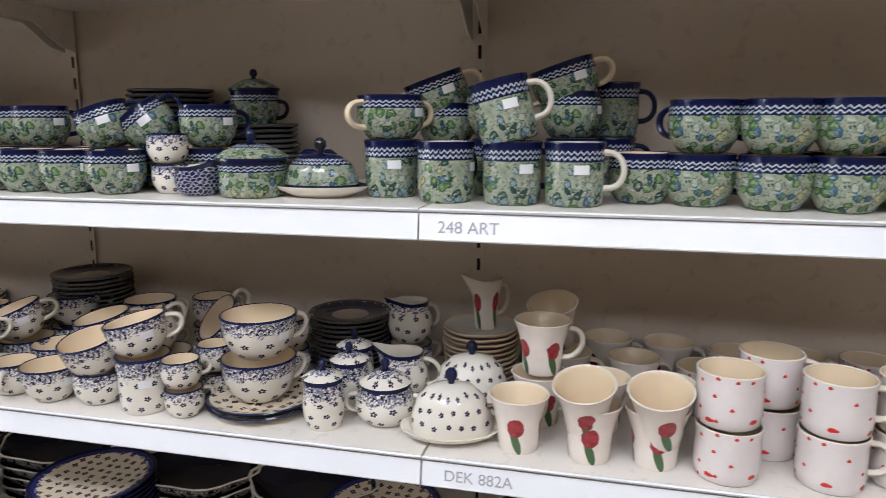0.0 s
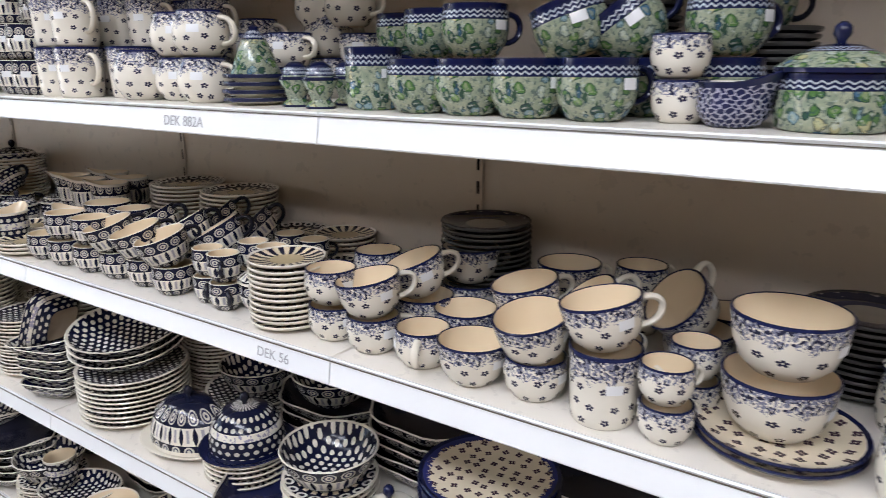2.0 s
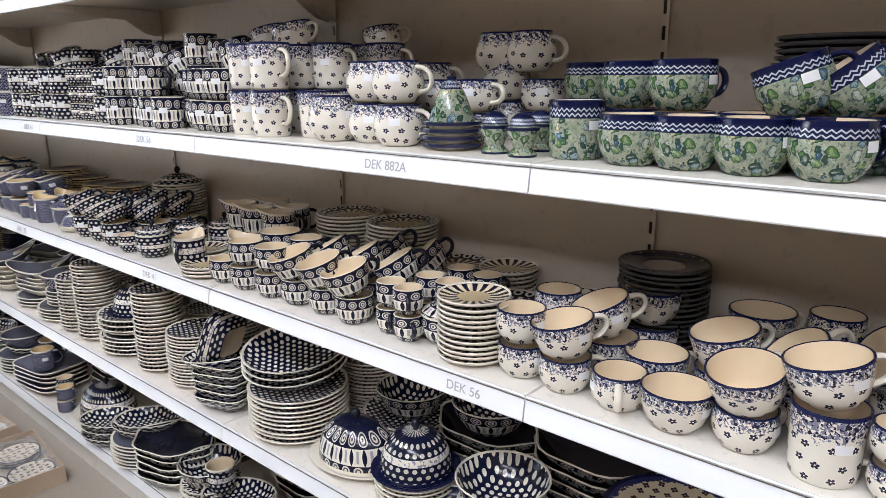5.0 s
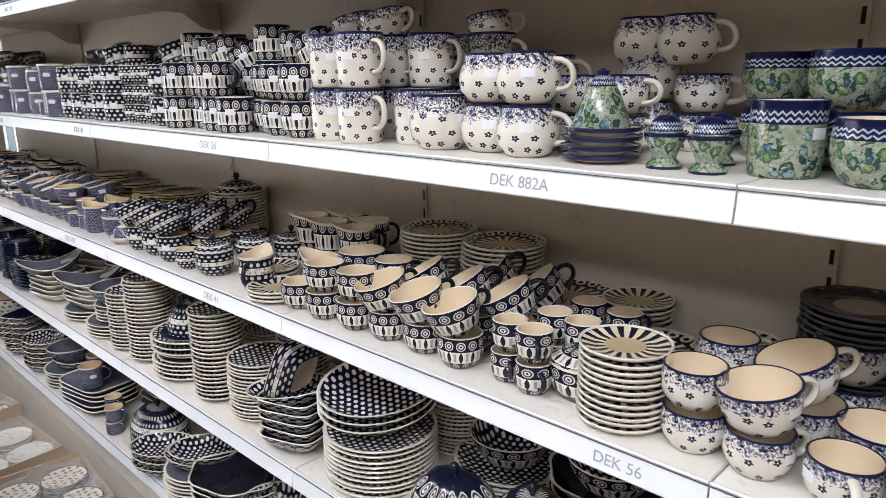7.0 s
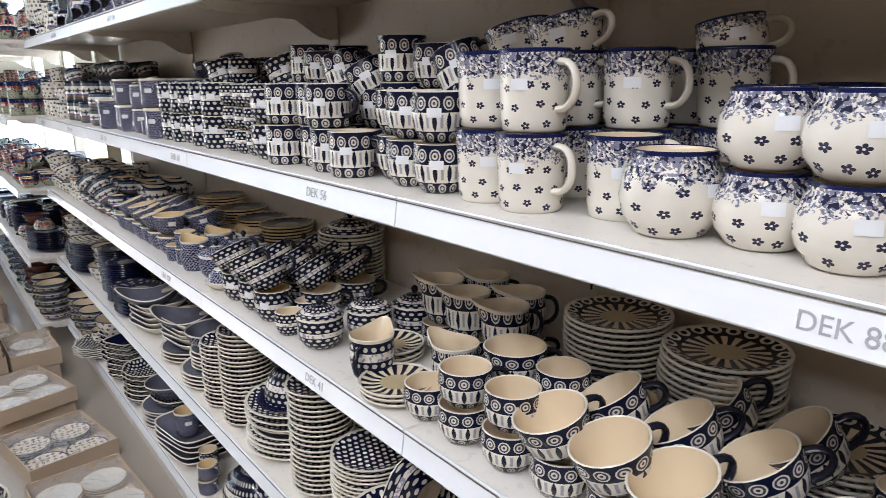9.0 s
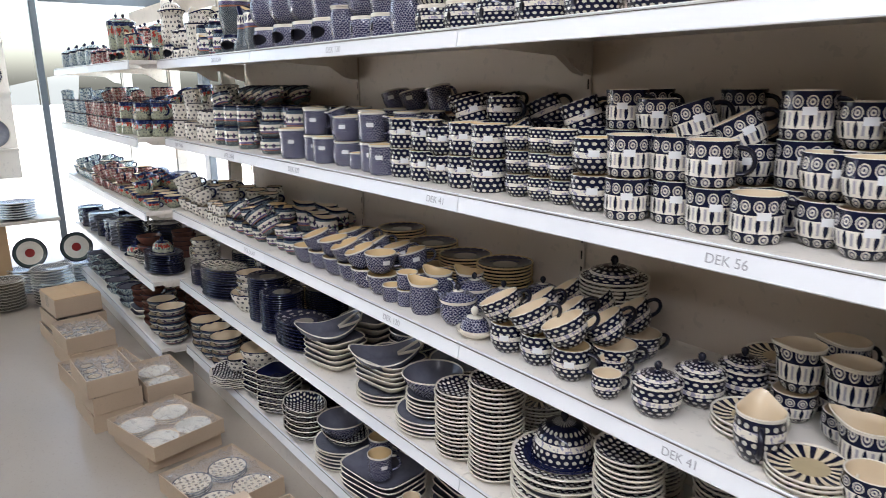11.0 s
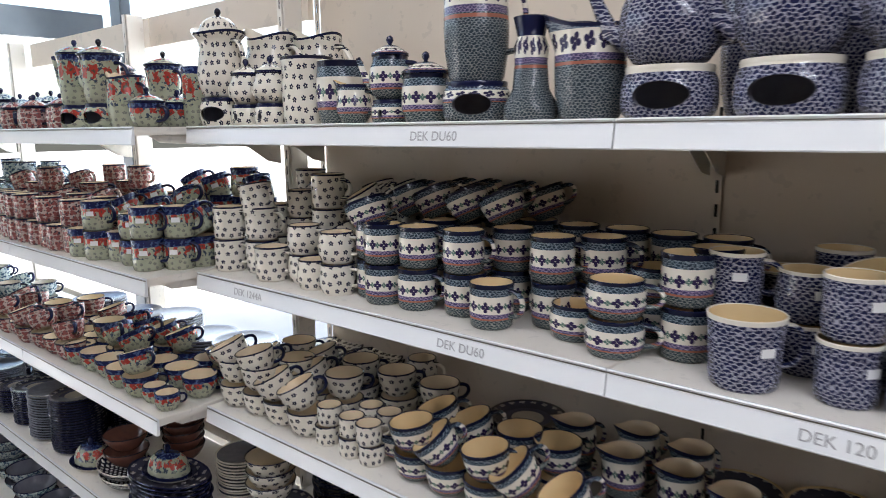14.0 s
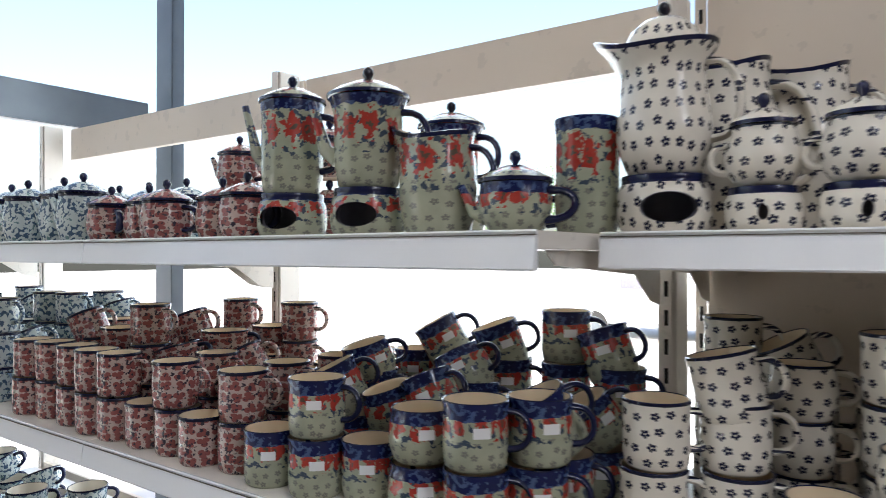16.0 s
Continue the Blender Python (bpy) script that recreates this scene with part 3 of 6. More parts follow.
def lidded_pot(name, label, group, wall, R, H, paint, rim, knob_mat, grip=None, ears=True, spout=False, category="sugar bowl"):
    body = cup_body(wall, R, H, paint, GLAZE_CREAM, rim)
    mouth = R * WALLS[wall][-1][0]
    lid = [(mouth * 1.06, H + 0.001), (mouth * 1.06, H + 0.006), (mouth * 0.8, H + R * 0.28), (mouth * 0.35, H + R * 0.48), (0, H + R * 0.52)]
    parts = [("lid", to_mesh("lid", turned(lid, 28, [1, 0, 0, 0]), [paint, rim]), ""), knob(H + R * 0.5, max(0.008, R * 0.16), knob_mat)]
    grip = grip or rim
    if ears:
        for side in (0.0, math.pi):
            if spout and side:
                continue
            bm = oval_handle(wall_radius(wall, R, 0.25), wall_radius(wall, R, 0.85 if spout else 0.72), H * 0.25, H * (0.85 if spout else 0.72), R * (0.75 if spout else 0.42), 0.0055 if spout else 0.0042)
            bmesh.ops.rotate(bm, verts=bm.verts[:], cent=(0, 0, 0), matrix=Matrix.Rotation(side, 3, "Z"))
            parts.append(("handle", to_mesh("handle", bm, grip), ""))
    if spout:
        pts = [(-R * 0.85, 0, H * 0.35), (-R * 1.2, 0, H * 0.45), (-R * 1.4, 0, H * 0.72), (-R * 1.62, 0, H * 1.0)]
        parts.append(("spout", to_mesh("spout", tube(pts, [R * 0.26, R * 0.2, R * 0.14, R * 0.11], 12), paint), ""))
    return Kind(name, label, category, group, body, H + R * 0.8, parts, R)


def jug(name, label, group, wall, R, H, paint, inside, rim, grip, category="jug", wave=0.0):
    """A creamer or pitcher: its mouth is drawn out into a lip."""
    outer = [(R * a, H * b) for a, b in WALLS[wall]]
    mouth = outer[-1][0]
    prof = [(0, 0.002), (outer[0][0], 0)] + outer[1:] + [(mouth * 1.03, H + 0.006), (mouth * 0.97, H + 0.007)] + [(r - 0.005, z) for r, z in outer[::-1] if z > H * 0.1] + [(0, H * 0.08)]
    n = len(prof) - 1
    slots = [3] + [0] * (len(outer) - 1) + [2, 2] + [1] * (n - len(outer) - 2)
    bm = turned(prof, 28, slots)
    for v in bm.verts:
        k = max(0.0, (v.co.z - H * 0.72) / (H * 0.28))
        a = math.atan2(v.co.y, v.co.x)
        pull = max(0.0, math.cos(a - math.pi)) ** 5
        v.co.x -= k * pull * R * 0.40
        v.co.z += k * (pull * R * 0.25 + wave * R * math.cos(2 * a))
    body = to_mesh(name, bm, [paint, inside, rim, CLAY])
    hnd = to_mesh("handle", oval_handle(wall_radius(wall, R, 0.28), wall_radius(wall, R, 0.90), H * 0.28, H * 0.90, R * 0.62, max(0.0045, R * 0.085)), grip)
    return Kind(name, label, category, group, body, H, [("handle", hnd, "")], R)


def warmer(name, label, group, R, H, paint, rim, hole=True):
    """A teapot warmer: a squat ring with an oval opening in its wall."""
    bm = bmesh.new()
    seg, rows = 48, 10
    outer = [(0.86, 0.0), (0.97, 0.12), (1.0, 0.3), (1.0, 0.5), (0.99, 0.7), (0.95, 0.85), (0.88, 0.93), (0.90, 1.0)]
    zs = [i / rows for i in range(rows + 1)]
    skins = []
    for inset in (0.0, 0.007):
        grid = []
        for g in zs:
            r = R * float(np.interp(g, [b for a, b in outer], [a for a, b in outer])) - inset
            ring = []
            for k in range(seg):
                a = 2 * math.pi * k / seg
                gz = g
                s = ((a - 1.5 * math.pi) / (0.62 if hole else 0.14), (g - 0.45) / (0.27 if hole else 0.2))
                d = math.hypot(*s)
                if 0.72 < d < 1.35:
                    a = 1.5 * math.pi + s[0] / d * (0.62 if hole else 0.14)
                    gz = 0.45 + s[1] / d * (0.27 if hole else 0.2)
                ring.append(bm.verts.new((r * math.cos(a), r * math.sin(a), gz * H)))
            grid.append(ring)
        skins.append(grid)
        for i in range(rows):
            for k in range(seg):
                n = (k + 1) % seg
                a = 2 * math.pi * (k + 0.5) / seg
                if math.hypot((a - 1.5 * math.pi) / (0.62 if hole else 0.14), ((zs[i] + zs[i + 1]) / 2 - 0.45) / (0.27 if hole else 0.2)) < 0.93:
                    continue
                f = bm.faces.new((grid[i][k], grid[i][n], grid[i + 1][n], grid[i + 1][k]))
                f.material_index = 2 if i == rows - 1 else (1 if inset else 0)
    for k in range(seg):
        n = (k + 1) % seg
        f = bm.faces.new((skins[0][-1][k], skins[0][-1][n], skins[1][-1][n], skins[1][-1][k]))
        f.material_index = 2
    ring = turned([(R * 0.80, H + 0.0005), (R * 0.84, H + 0.004), (R * 0.90, H + 0.004), (R * 0.915, H + 0.0005), (R * 0.905, H - 0.004), (R * 0.80, H + 0.0005)], 32)
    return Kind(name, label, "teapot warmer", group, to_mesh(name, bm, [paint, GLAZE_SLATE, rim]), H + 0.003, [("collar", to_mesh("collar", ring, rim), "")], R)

# ---- the room ----
def solid(name, a, b, mat, label="", category="", kind="structure", bevel=0.0, parent=None):
    ob = new(name, to_mesh(name, boxed(a, b, None, bevel), mat, smooth=False))
    if parent:
        ob.parent = parent
        if label:
            ob["label"] = label
        return ob
    return tagged(ob, label, category, "", kind)


SEAMS = [1.666, 0.666, -0.334, -1.334, -2.334, -3.334, -4.627, -5.894]
LEFT_SEAMS = [-5.909, -6.93, -8.22]
ROWS_Z = [1.771, 1.367, 0.967, 0.566, 0.17]
FRONT, BACK = 0.962, 1.437
LFRONT, LBACK = 0.820, 1.30
END_X, GLASS_Y = -8.75, 2.14

solid("floor", (END_X - 0.1, -5.0, -0.12), (2.2, GLASS_Y + 0.1, 0.0), FLOOR_LINO, "beige worn lino shop floor", "floor")
solid("ceiling", (END_X - 0.1, -5.0, CEIL), (2.2, GLASS_Y + 0.1, CEIL + 0.12), CEIL_PAINT, "white painted shop ceiling", "ceiling")
solid("wall_north", (-5.885, 1.475, 0.0), (2.2, 1.62, CEIL), WALL_PAINT, "cream painted wall behind the shelving", "wall")
solid("sign", (-5.572, 1.4325, 2.178), (-5.522, 1.4387, 2.30), plain("red_card", (0.62, 0.06, 0.05), (0.55, 0.05, 0.045), 20, 0.5), "small red card sign fixed to the cream panel", "sign", bevel=0.001)
# south and east walls are out of view, darkened to cut the fill
solid("wall_south", (END_X - 0.1, -5.12, 0.0), (2.2, -5.0, CEIL), LOW_BOUNCE_WALL, "unseen shop wall, coloured dark brown to cut bounced light", "wall")
solid("wall_east", (2.2, -5.12, 0.0), (2.32, 1.62, CEIL), LOW_BOUNCE_WALL, "unseen shop wall, coloured dark brown to cut bounced light", "wall")
solid("wall_return", (-5.885, 1.62, 0.0), (-5.76, GLASS_Y + 0.1, CEIL), WALL_PAINT, "cream wall end beside the glazing", "wall")


def glazing(name, label, along, fixed, lo, hi, posts, rails, sill):
    """A glazed front of grey metal posts and rails, with panes between them."""
    ob = new(name)
    tagged(ob, label, "window", "", "structure")

    def bar(pname, a0, a1, z0, z1, d, mat):
        if along == "x":
            p, q = (a0, fixed - d, z0), (a1, fixed + d, z1)
        else:
            p, q = (fixed - d, a0, z0), (fixed + d, a1, z1)
        return solid(pname, p, q, mat, parent=ob, bevel=0.004 if mat is ALU else 0.0)
    for a, w in posts:
        bar("post", a - w / 2, a + w / 2, 0.0, CEIL, 0.035, ALU)
    edges = sorted([lo] + [a for a, w in posts] + [hi])
    for z, h in rails:
        for a, b in zip(edges, edges[1:]):
            if b - a > 0.12:
                bar("rail", a + 0.045, b - 0.045, z - h / 2, z + h / 2, 0.03, ALU)
    if sill:
        bar("apron", lo, hi, 0.0, sill, 0.05, WALL_PAINT)
    for a, b in zip(edges, edges[1:]):
        if b - a > 0.12:
            pane = bar("pane", a + 0.04, b - 0.04, sill, CEIL - 0.02, 0.004, GLASS)
            pane.visible_shadow = False


glazing("window_1", "large bright shop window behind the last shelves, grey metal posts", "x", GLASS_Y, END_X + 0.02, -5.89, [(END_X + 0.05, 0.14)], [(0.32, 0.06), (CEIL - 0.04, 0.08)], 0.3)
glazing("window_2", "glazed end of the shop with grey metal frame", "y", END_X, -5.0, GLASS_Y - 0.06, [(0.80, 0.05), (-1.1, 0.06), (-2.6, 0.06)], [(2.405, 0.17), (CEIL - 0.04, 0.08)], 0.06)

for lx, ly, times in LAMP_SPOTS:
    lamp = tagged(new("ceiling_light"), "long white ceiling light with a milky cover", "ceiling light", "ceiling lights")
    lamp.location = (lx, ly, CEIL)
    solid("housing", (-0.62, -0.13, -0.05), (0.62, 0.13, 0.0), SHELF_WHITE, parent=lamp, bevel=0.006)
    solid("diffuser", (-0.6, -0.11, -0.075), (0.6, 0.11, -0.051), DIFFUSER, "glowing milky cover", parent=lamp, bevel=0.006)


def lettering(text, size):
    cu = bpy.data.curves.new("lettering", "FONT")
    cu.body, cu.size, cu.extrude, cu.align_x = text, size, 0.0002, "CENTER"
    tmp = bpy.data.objects.new("lettering", cu)
    scene.collection.objects.link(tmp)
    bpy.context.view_layer.update()
    me = bpy.data.meshes.new_from_object(tmp.evaluated_get(bpy.context.evaluated_depsgraph_get()))
    bpy.data.objects.remove(tmp)
    bpy.data.curves.remove(cu)
    me.materials.clear()
    me.materials.append(INK)
    return me


def shelf(x0, x1, front, back, z, signs=()):
    """One steel shelf: tray, folded front, clip-on price rail, two brackets. signs: (x, words)."""
    ob = new("shelf")
    tagged(ob, "white enamelled steel shelf with a plastic price rail", "shelf", "shop shelves")
    ob.location = ((x0 + x1) / 2, front, z)
    w, d = (x1 - x0) / 2 - 0.0015, back - front - 0.006
    bm = boxed((-w, 0.007, -0.022), (w, d, 0.0), None, 0.0015)
    part("board", bm, SHELF_WHITE, ob)
    bm = bmesh.new()
    # the rail's section: upright face leaning back a little, with a lip above and below
    sec = [(0.0065, 0.0005), (0.002, 0.0012), (0.0, -0.001), (0.0022, -0.005), (0.0012, -0.007), (-0.004, -0.042), (-0.0055, -0.0445), (-0.004, -0.047), (0.0065, -0.0465)]
    ends = [[bm.verts.new((sx * w, y, zz)) for y, zz in sec] for sx in (-1, 1)]
    for i in range(len(sec)):
        j = (i + 1) % len(sec)
        bm.faces.new((ends[0][i], ends[0][j], ends[1][j], ends[1][i]))
    bm.faces.new(ends[0][::-1])
    bm.faces.new(ends[1])
    part("price_rail", bm, RAIL_WHITE, ob, "white plastic price rail")
    part("groove", boxed((-w, -0.0002, -0.0055), (w, 0.0035, -0.0045)), SEAM_GREY, ob, smooth=False)
    for sx in (-1, 1):
        bm = bmesh.new()
        side = sx * (w - 0.014)
        outline = [(0.05, -0.0225), (d - 0.002, -0.0225), (d - 0.002, -0.115), (d - 0.05, -0.105), (d - 0.12, -0.06), (0.08, -0.042)]
        two = [[bm.verts.new((side + o, y, zz)) for y, zz in outline] for o in (-0.0012, 0.0012)]
        bm.faces.new(two[0][::-1])
        bm.faces.new(two[1])
        for i in range(len(outline)):
            j = (i + 1) % len(outline)
            bm.faces.new((two[0][i], two[0][j], two[1][j], two[1][i]))
        part("bracket", bm, SHELF_WHITE, ob, smooth=False)
    for x, words in signs:
        me = lettering(words, 0.0255)
        t = new("lettering", me)
        t.parent = ob
        t["label"] = "grey printed shelf lettering"
        t.matrix_local = pose(x - (x0 + x1) / 2, -0.0036, -0.0345, 81.5, 0, 0)
    return ob


def part(name, bm, mat, parent, label="", smooth=True):
    ob = new(name, to_mesh(name, bm, mat, smooth))
    ob.parent = parent
    if label:
        ob["label"] = label
    return ob


NOTES = {(2, 1): [(-0.258, "248 ART")], (2, 2): [(-0.241, "DEK 882A")], (4, 1): [(-1.658, "DEK 882A")], (4, 2): [(-1.469, "DEK 56")],
         (5, 1): [(-2.596, "DEK 56")], (5, 2): [(-2.655, "DEK 41")], (6, 1): [(-3.43, "DEK 41"), (-4.29, "DEK 120")], (6, 0): [(-3.954, "DEK 120")],
         (6, 2): [(-3.664, "DEK 120")], (7, 0): [(-4.998, "DEK DU60")], (7, 1): [(-4.935, "DEK DU60"), (-5.644, "DEK 1244A")], (7, 2): [(-4.785, "DEK DU60")]}
for i in range(1, len(SEAMS)):
    for r, z in enumerate(ROWS_Z):
        shelf(SEAMS[i], SEAMS[i - 1], FRONT, BACK, z, NOTES.get((i, r), ()))
for i in range(1, len(LEFT_SEAMS)):
    for r, z in enumerate(ROWS_Z):
        shelf(LEFT_SEAMS[i], LEFT_SEAMS[i - 1], LFRONT, LBACK, z)


def upright(x, y, top=2.25, deep=False):
    """A slotted steel post: two flanges joined by short webs, with a dark strip as painted shade behind the slots."""
    ob = tagged(new("upright"), "slotted white steel shelving post", "shelf post", "shelving posts")
    ob.location = (x, y, 0)
    # one folded steel face with a slot every five centimetres
    bm = bmesh.new()
    cols = (-0.0105, -0.0039, 0.0039, 0.0105)
    levels = [0.0]
    z = 0.02
    while z < top - 0.06:
        levels += [z, z + 0.027]
        z += 0.05
    levels.append(top)
    skin = [[bm.verts.new((x_, -0.0035, zz)) for x_ in cols] for zz in levels]
    for i, (p, q) in enumerate(zip(skin, skin[1:])):
        for k in range(3):
            if not (k == 1 and i % 2 == 1):
                bm.faces.new((p[k], p[k + 1], q[k + 1], q[k]))
    made = bmesh.ops.extrude_face_region(bm, geom=bm.faces[:])
    bmesh.ops.translate(bm, verts=[g for g in made["geom"] if isinstance(g, bmesh.types.BMVert)], vec=(0, 0.002, 0))
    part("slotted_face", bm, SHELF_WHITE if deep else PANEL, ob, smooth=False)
    if deep:
        part("post", boxed((-0.016, 0.002, 0.0), (0.016, 0.07, top), None, 0.002), SHELF_WHITE, ob, smooth=False)
    # near-black strip paints the shade seen through the slots
    part("slot_back", boxed((-0.0039, -0.0008, 0.0), (0.0039, 0.0, top)), SLOT_DARK, ob, "dark strip standing in for the shade inside the slots", smooth=False)


for x in SEAMS:
    upright(x, BACK)
for x in LEFT_SEAMS:
    upright(x + (0.02 if x > -6 else 0.0) - 0.03 * (x > -6), LBACK + 0.012, 2.215, True)
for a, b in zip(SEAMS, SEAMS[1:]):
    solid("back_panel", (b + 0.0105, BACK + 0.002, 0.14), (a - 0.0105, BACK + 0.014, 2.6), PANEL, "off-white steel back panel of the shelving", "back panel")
    solid("plinth", (b + 0.002, FRONT + 0.03, 0.0), (a - 0.002, FRONT + 0.045, 0.122), SHELF_WHITE, "white steel kick plate under the lowest shelf", "plinth")
for a, b in zip(LEFT_SEAMS, LEFT_SEAMS[1:]):
    solid("plinth", (b + 0.002, LFRONT + 0.03, 0.0), (a - 0.002, LFRONT + 0.045, 0.122), SHELF_WHITE, "white steel kick plate under the lowest shelf", "plinth")
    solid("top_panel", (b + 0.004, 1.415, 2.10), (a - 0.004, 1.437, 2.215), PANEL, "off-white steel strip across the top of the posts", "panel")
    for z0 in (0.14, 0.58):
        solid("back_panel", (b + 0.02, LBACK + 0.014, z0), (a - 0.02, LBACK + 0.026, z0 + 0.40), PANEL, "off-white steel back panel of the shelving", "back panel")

# ---- crockery kinds ----
D = decor
lace9, lace12, lace7 = D("lace", 10, 0.024), D("flecks", 15, 0.023), D("lace", 8, 0.02)
gar, pea, pea14, dots, sca, sca20, ban, ban16, paw, paw14, pop, pop12, ber, ivy = (D("garden", 9), D("peacock", 12), D("peacock", 16), D("dots", 10), D("scales", 10), D("scales", 18), D("bands", 10), D("tallbands", 15), D("paws", 12, 0.021), D("paws", 19, 0.025), D("poppies", 10), D("poppies", 9), D("berries", 8), D("ivy", 8))
GW, GC, GT, GN, GB = GLAZE_WHITE, GLAZE_CREAM, GLAZE_TAN, GLAZE_NAVY, GLAZE_BLACK

garden_mug = cup("mug", "green and blue flowered mug with cobalt rim", "green garden mugs", "straight", 0.047, 0.096, gar, GW, GN, GN)
garden_mug_white = cup("mug", "green flowered mug with cobalt rim and pale handle", "green garden mugs", "straight", 0.047, 0.096, gar, GW, GN, GW)
garden_bowl = cup("cup", "round green flowered cup with cobalt zigzag rim", "green garden cups", "bowl", 0.053, 0.078, gar, GC, GN, GN, category="cup")
garden_wide = cup("cup", "wide green flowered cup with two handles", "green garden cups", "bowl", 0.058, 0.072, gar, GW, GN, GC, both_sides=True, category="cup")
lace_tall = cup("mug", "tall white mug with small blue flowers and lacy blue rim", "blue lace mugs", "tall", 0.050, 0.106, lace9, GC, GN, GW)
lace_ball = cup("mug", "round white mug with small blue flowers and lacy blue rim", "blue lace mugs", "ball", 0.053, 0.082, lace9, GC, GN, GW)
lace_big = cup("mug", "large round white mug with small blue flowers", "blue lace mugs", "ball", 0.060, 0.098, lace9, GC, GN, GW)
lace_wide = cup("teacup", "wide white teacup with small blue flowers and lacy blue rim", "blue lace teacups", "wide", 0.056, 0.068, lace9, GC, GN, GW, category="teacup")
lace_large = cup("teacup", "very large white teacup with small blue flowers", "blue lace teacups", "wide", 0.070, 0.080, lace9, GC, GN, GW, category="teacup")
lace_cup = cup("cup", "white cup with small blue flowers and lacy blue rim", "blue lace cups", "bowl", 0.047, 0.063, lace9, GC, GN, GW, category="cup")
lace_small = cup("cup", "small white cup with blue lacy rim", "blue lace cups", "bowl", 0.036, 0.052, lace7, GC, GN, GW, False, (0.8, 0.3, 0.02, 0.0038), category="cup")
pea_mug = cup("mug", "navy and white peacock-eye mug", "peacock mugs", "straight", 0.047, 0.084, pea, GC, GW, GB)
pea_ball = cup("mug", "rounded navy and white peacock-eye mug", "peacock mugs", "bowl", 0.045, 0.078, pea, GC, GW, GB)
pea_wide = cup("teacup", "wide navy and white peacock-eye teacup", "peacock teacups", "wide", 0.055, 0.066, pea, GC, GW, GB, False, category="teacup")
pea_cup = cup("cup", "navy and white peacock-eye cup", "peacock cups", "bowl", 0.045, 0.063, pea, GC, GW, GB, False, category="cup")
pea_small = cup("cup", "small white peacock cup with navy drops", "peacock cups", "bowl", 0.033, 0.056, D("peacock", 7), GC, GW, GB, False, (0.8, 0.3, 0.018, 0.0035), category="cup")
dot_mug = cup("mug", "navy mug with rows of white dots", "white dot mugs", "straight", 0.048, 0.085, dots, GT, GW, GB)
dot_ball = cup("mug", "rounded navy mug with rows of white dots", "white dot mugs", "bowl", 0.047, 0.078, dots, GT, GW, GB)
dot_wide = cup("teacup", "wide navy teacup with rows of white dots", "white dot teacups", "wide", 0.054, 0.064, dots, GC, GW, GB, False, category="teacup")
dot_small = cup("cup", "small navy cup with white dots", "white dot cups", "bowl", 0.034, 0.055, dots, GC, GW, GB, False, (0.8, 0.3, 0.018, 0.0035), category="cup")
sca_mug = cup("mug", "blue mug stamped with dark scale strokes, pale rim", "blue scale mugs", "straight", 0.045, 0.092, sca, GT, GW, sca)
sca_big = cup("mug", "large blue mug stamped with dark scale strokes", "blue scale mugs", "tall", 0.058, 0.112, sca, GT, GW, sca)
sca_ball = cup("mug", "rounded blue mug stamped with dark scale strokes", "blue scale mugs", "barrel", 0.050, 0.082, sca, GT, GW, sca)
sca_wide = cup("teacup", "blue scale-stamped teacup with pale rim", "blue scale teacups", "wide", 0.053, 0.068, sca, GT, GW, sca, category="teacup")
sca_small = cup("cup", "small blue scale-stamped cup", "blue scale cups", "straight", 0.034, 0.052, sca, GT, GW, sca, False, (0.8, 0.3, 0.018, 0.0035), category="cup")
ban_mug = cup("mug", "banded mug with dark crosses and scale bands, navy rim", "banded mugs", "straight", 0.046, 0.090, ban, GT, GN, ban, False)
ban_ball = cup("mug", "squat banded cup with dark crosses and navy rim", "banded mugs", "barrel", 0.053, 0.066, ban, GT, GN, ban, False)
ban_wide = cup("teacup", "banded teacup with dark crosses", "banded teacups", "wide", 0.053, 0.070, ban, GT, GN, ban, False, category="teacup")
ban_small = cup("cup", "small banded cup with dark crosses", "banded cups", "bowl", 0.035, 0.052, ban, GC, GN, ban, False, (0.8, 0.3, 0.018, 0.0035), category="cup")
paw_mug = cup("mug", "white mug with small black flowers and dark rim", "black flower mugs", "straight", 0.046, 0.090, paw, GC, GN, paw, False)
paw_ball = cup("mug", "rounded white mug with small black flowers", "black flower mugs", "barrel", 0.045, 0.074, paw, GC, GN, paw, False)
paw_wide = cup("teacup", "white teacup with small black flowers and dark rim", "black flower teacups", "wide", 0.054, 0.070, paw, GC, GN, GN, False, category="teacup")
paw_small = cup("cup", "small white cup with black flowers", "black flower cups", "straight", 0.033, 0.050, paw, GC, GN, paw, False, (0.8, 0.3, 0.018, 0.0035), category="cup")
pop_mug = cup("mug", "red poppy mug with navy rim on pale green", "poppy mugs", "straight", 0.046, 0.090, pop, GC, GN, GN)
pop_ball = cup("mug", "rounded red poppy mug with navy rim", "poppy mugs", "barrel", 0.050, 0.076, pop, GC, GN, GN)
pop_wide = cup("teacup", "red poppy teacup with navy rim", "poppy teacups", "wide", 0.054, 0.068, pop, GC, GN, GN, False, category="teacup")
pop_small = cup("cup", "small red poppy cup", "poppy cups", "bowl", 0.036, 0.052, pop, GC, GN, GN, False, (0.8, 0.3, 0.018, 0.0035), category="cup")
ber_mug = cup("mug", "salmon mug with dense red berries", "red berry mugs", "straight", 0.044, 0.086, ber, GC, GN, ber, False)
ber_wide = cup("teacup", "salmon teacup with dense red berries", "red berry teacups", "wide", 0.053, 0.066, ber, GC, GN, GN, False, category="teacup")
ivy_mug = cup("mug", "blue-green leafy mug with dark rim", "blue-green mugs", "straight", 0.044, 0.086, ivy, GW, GN, ivy, False)
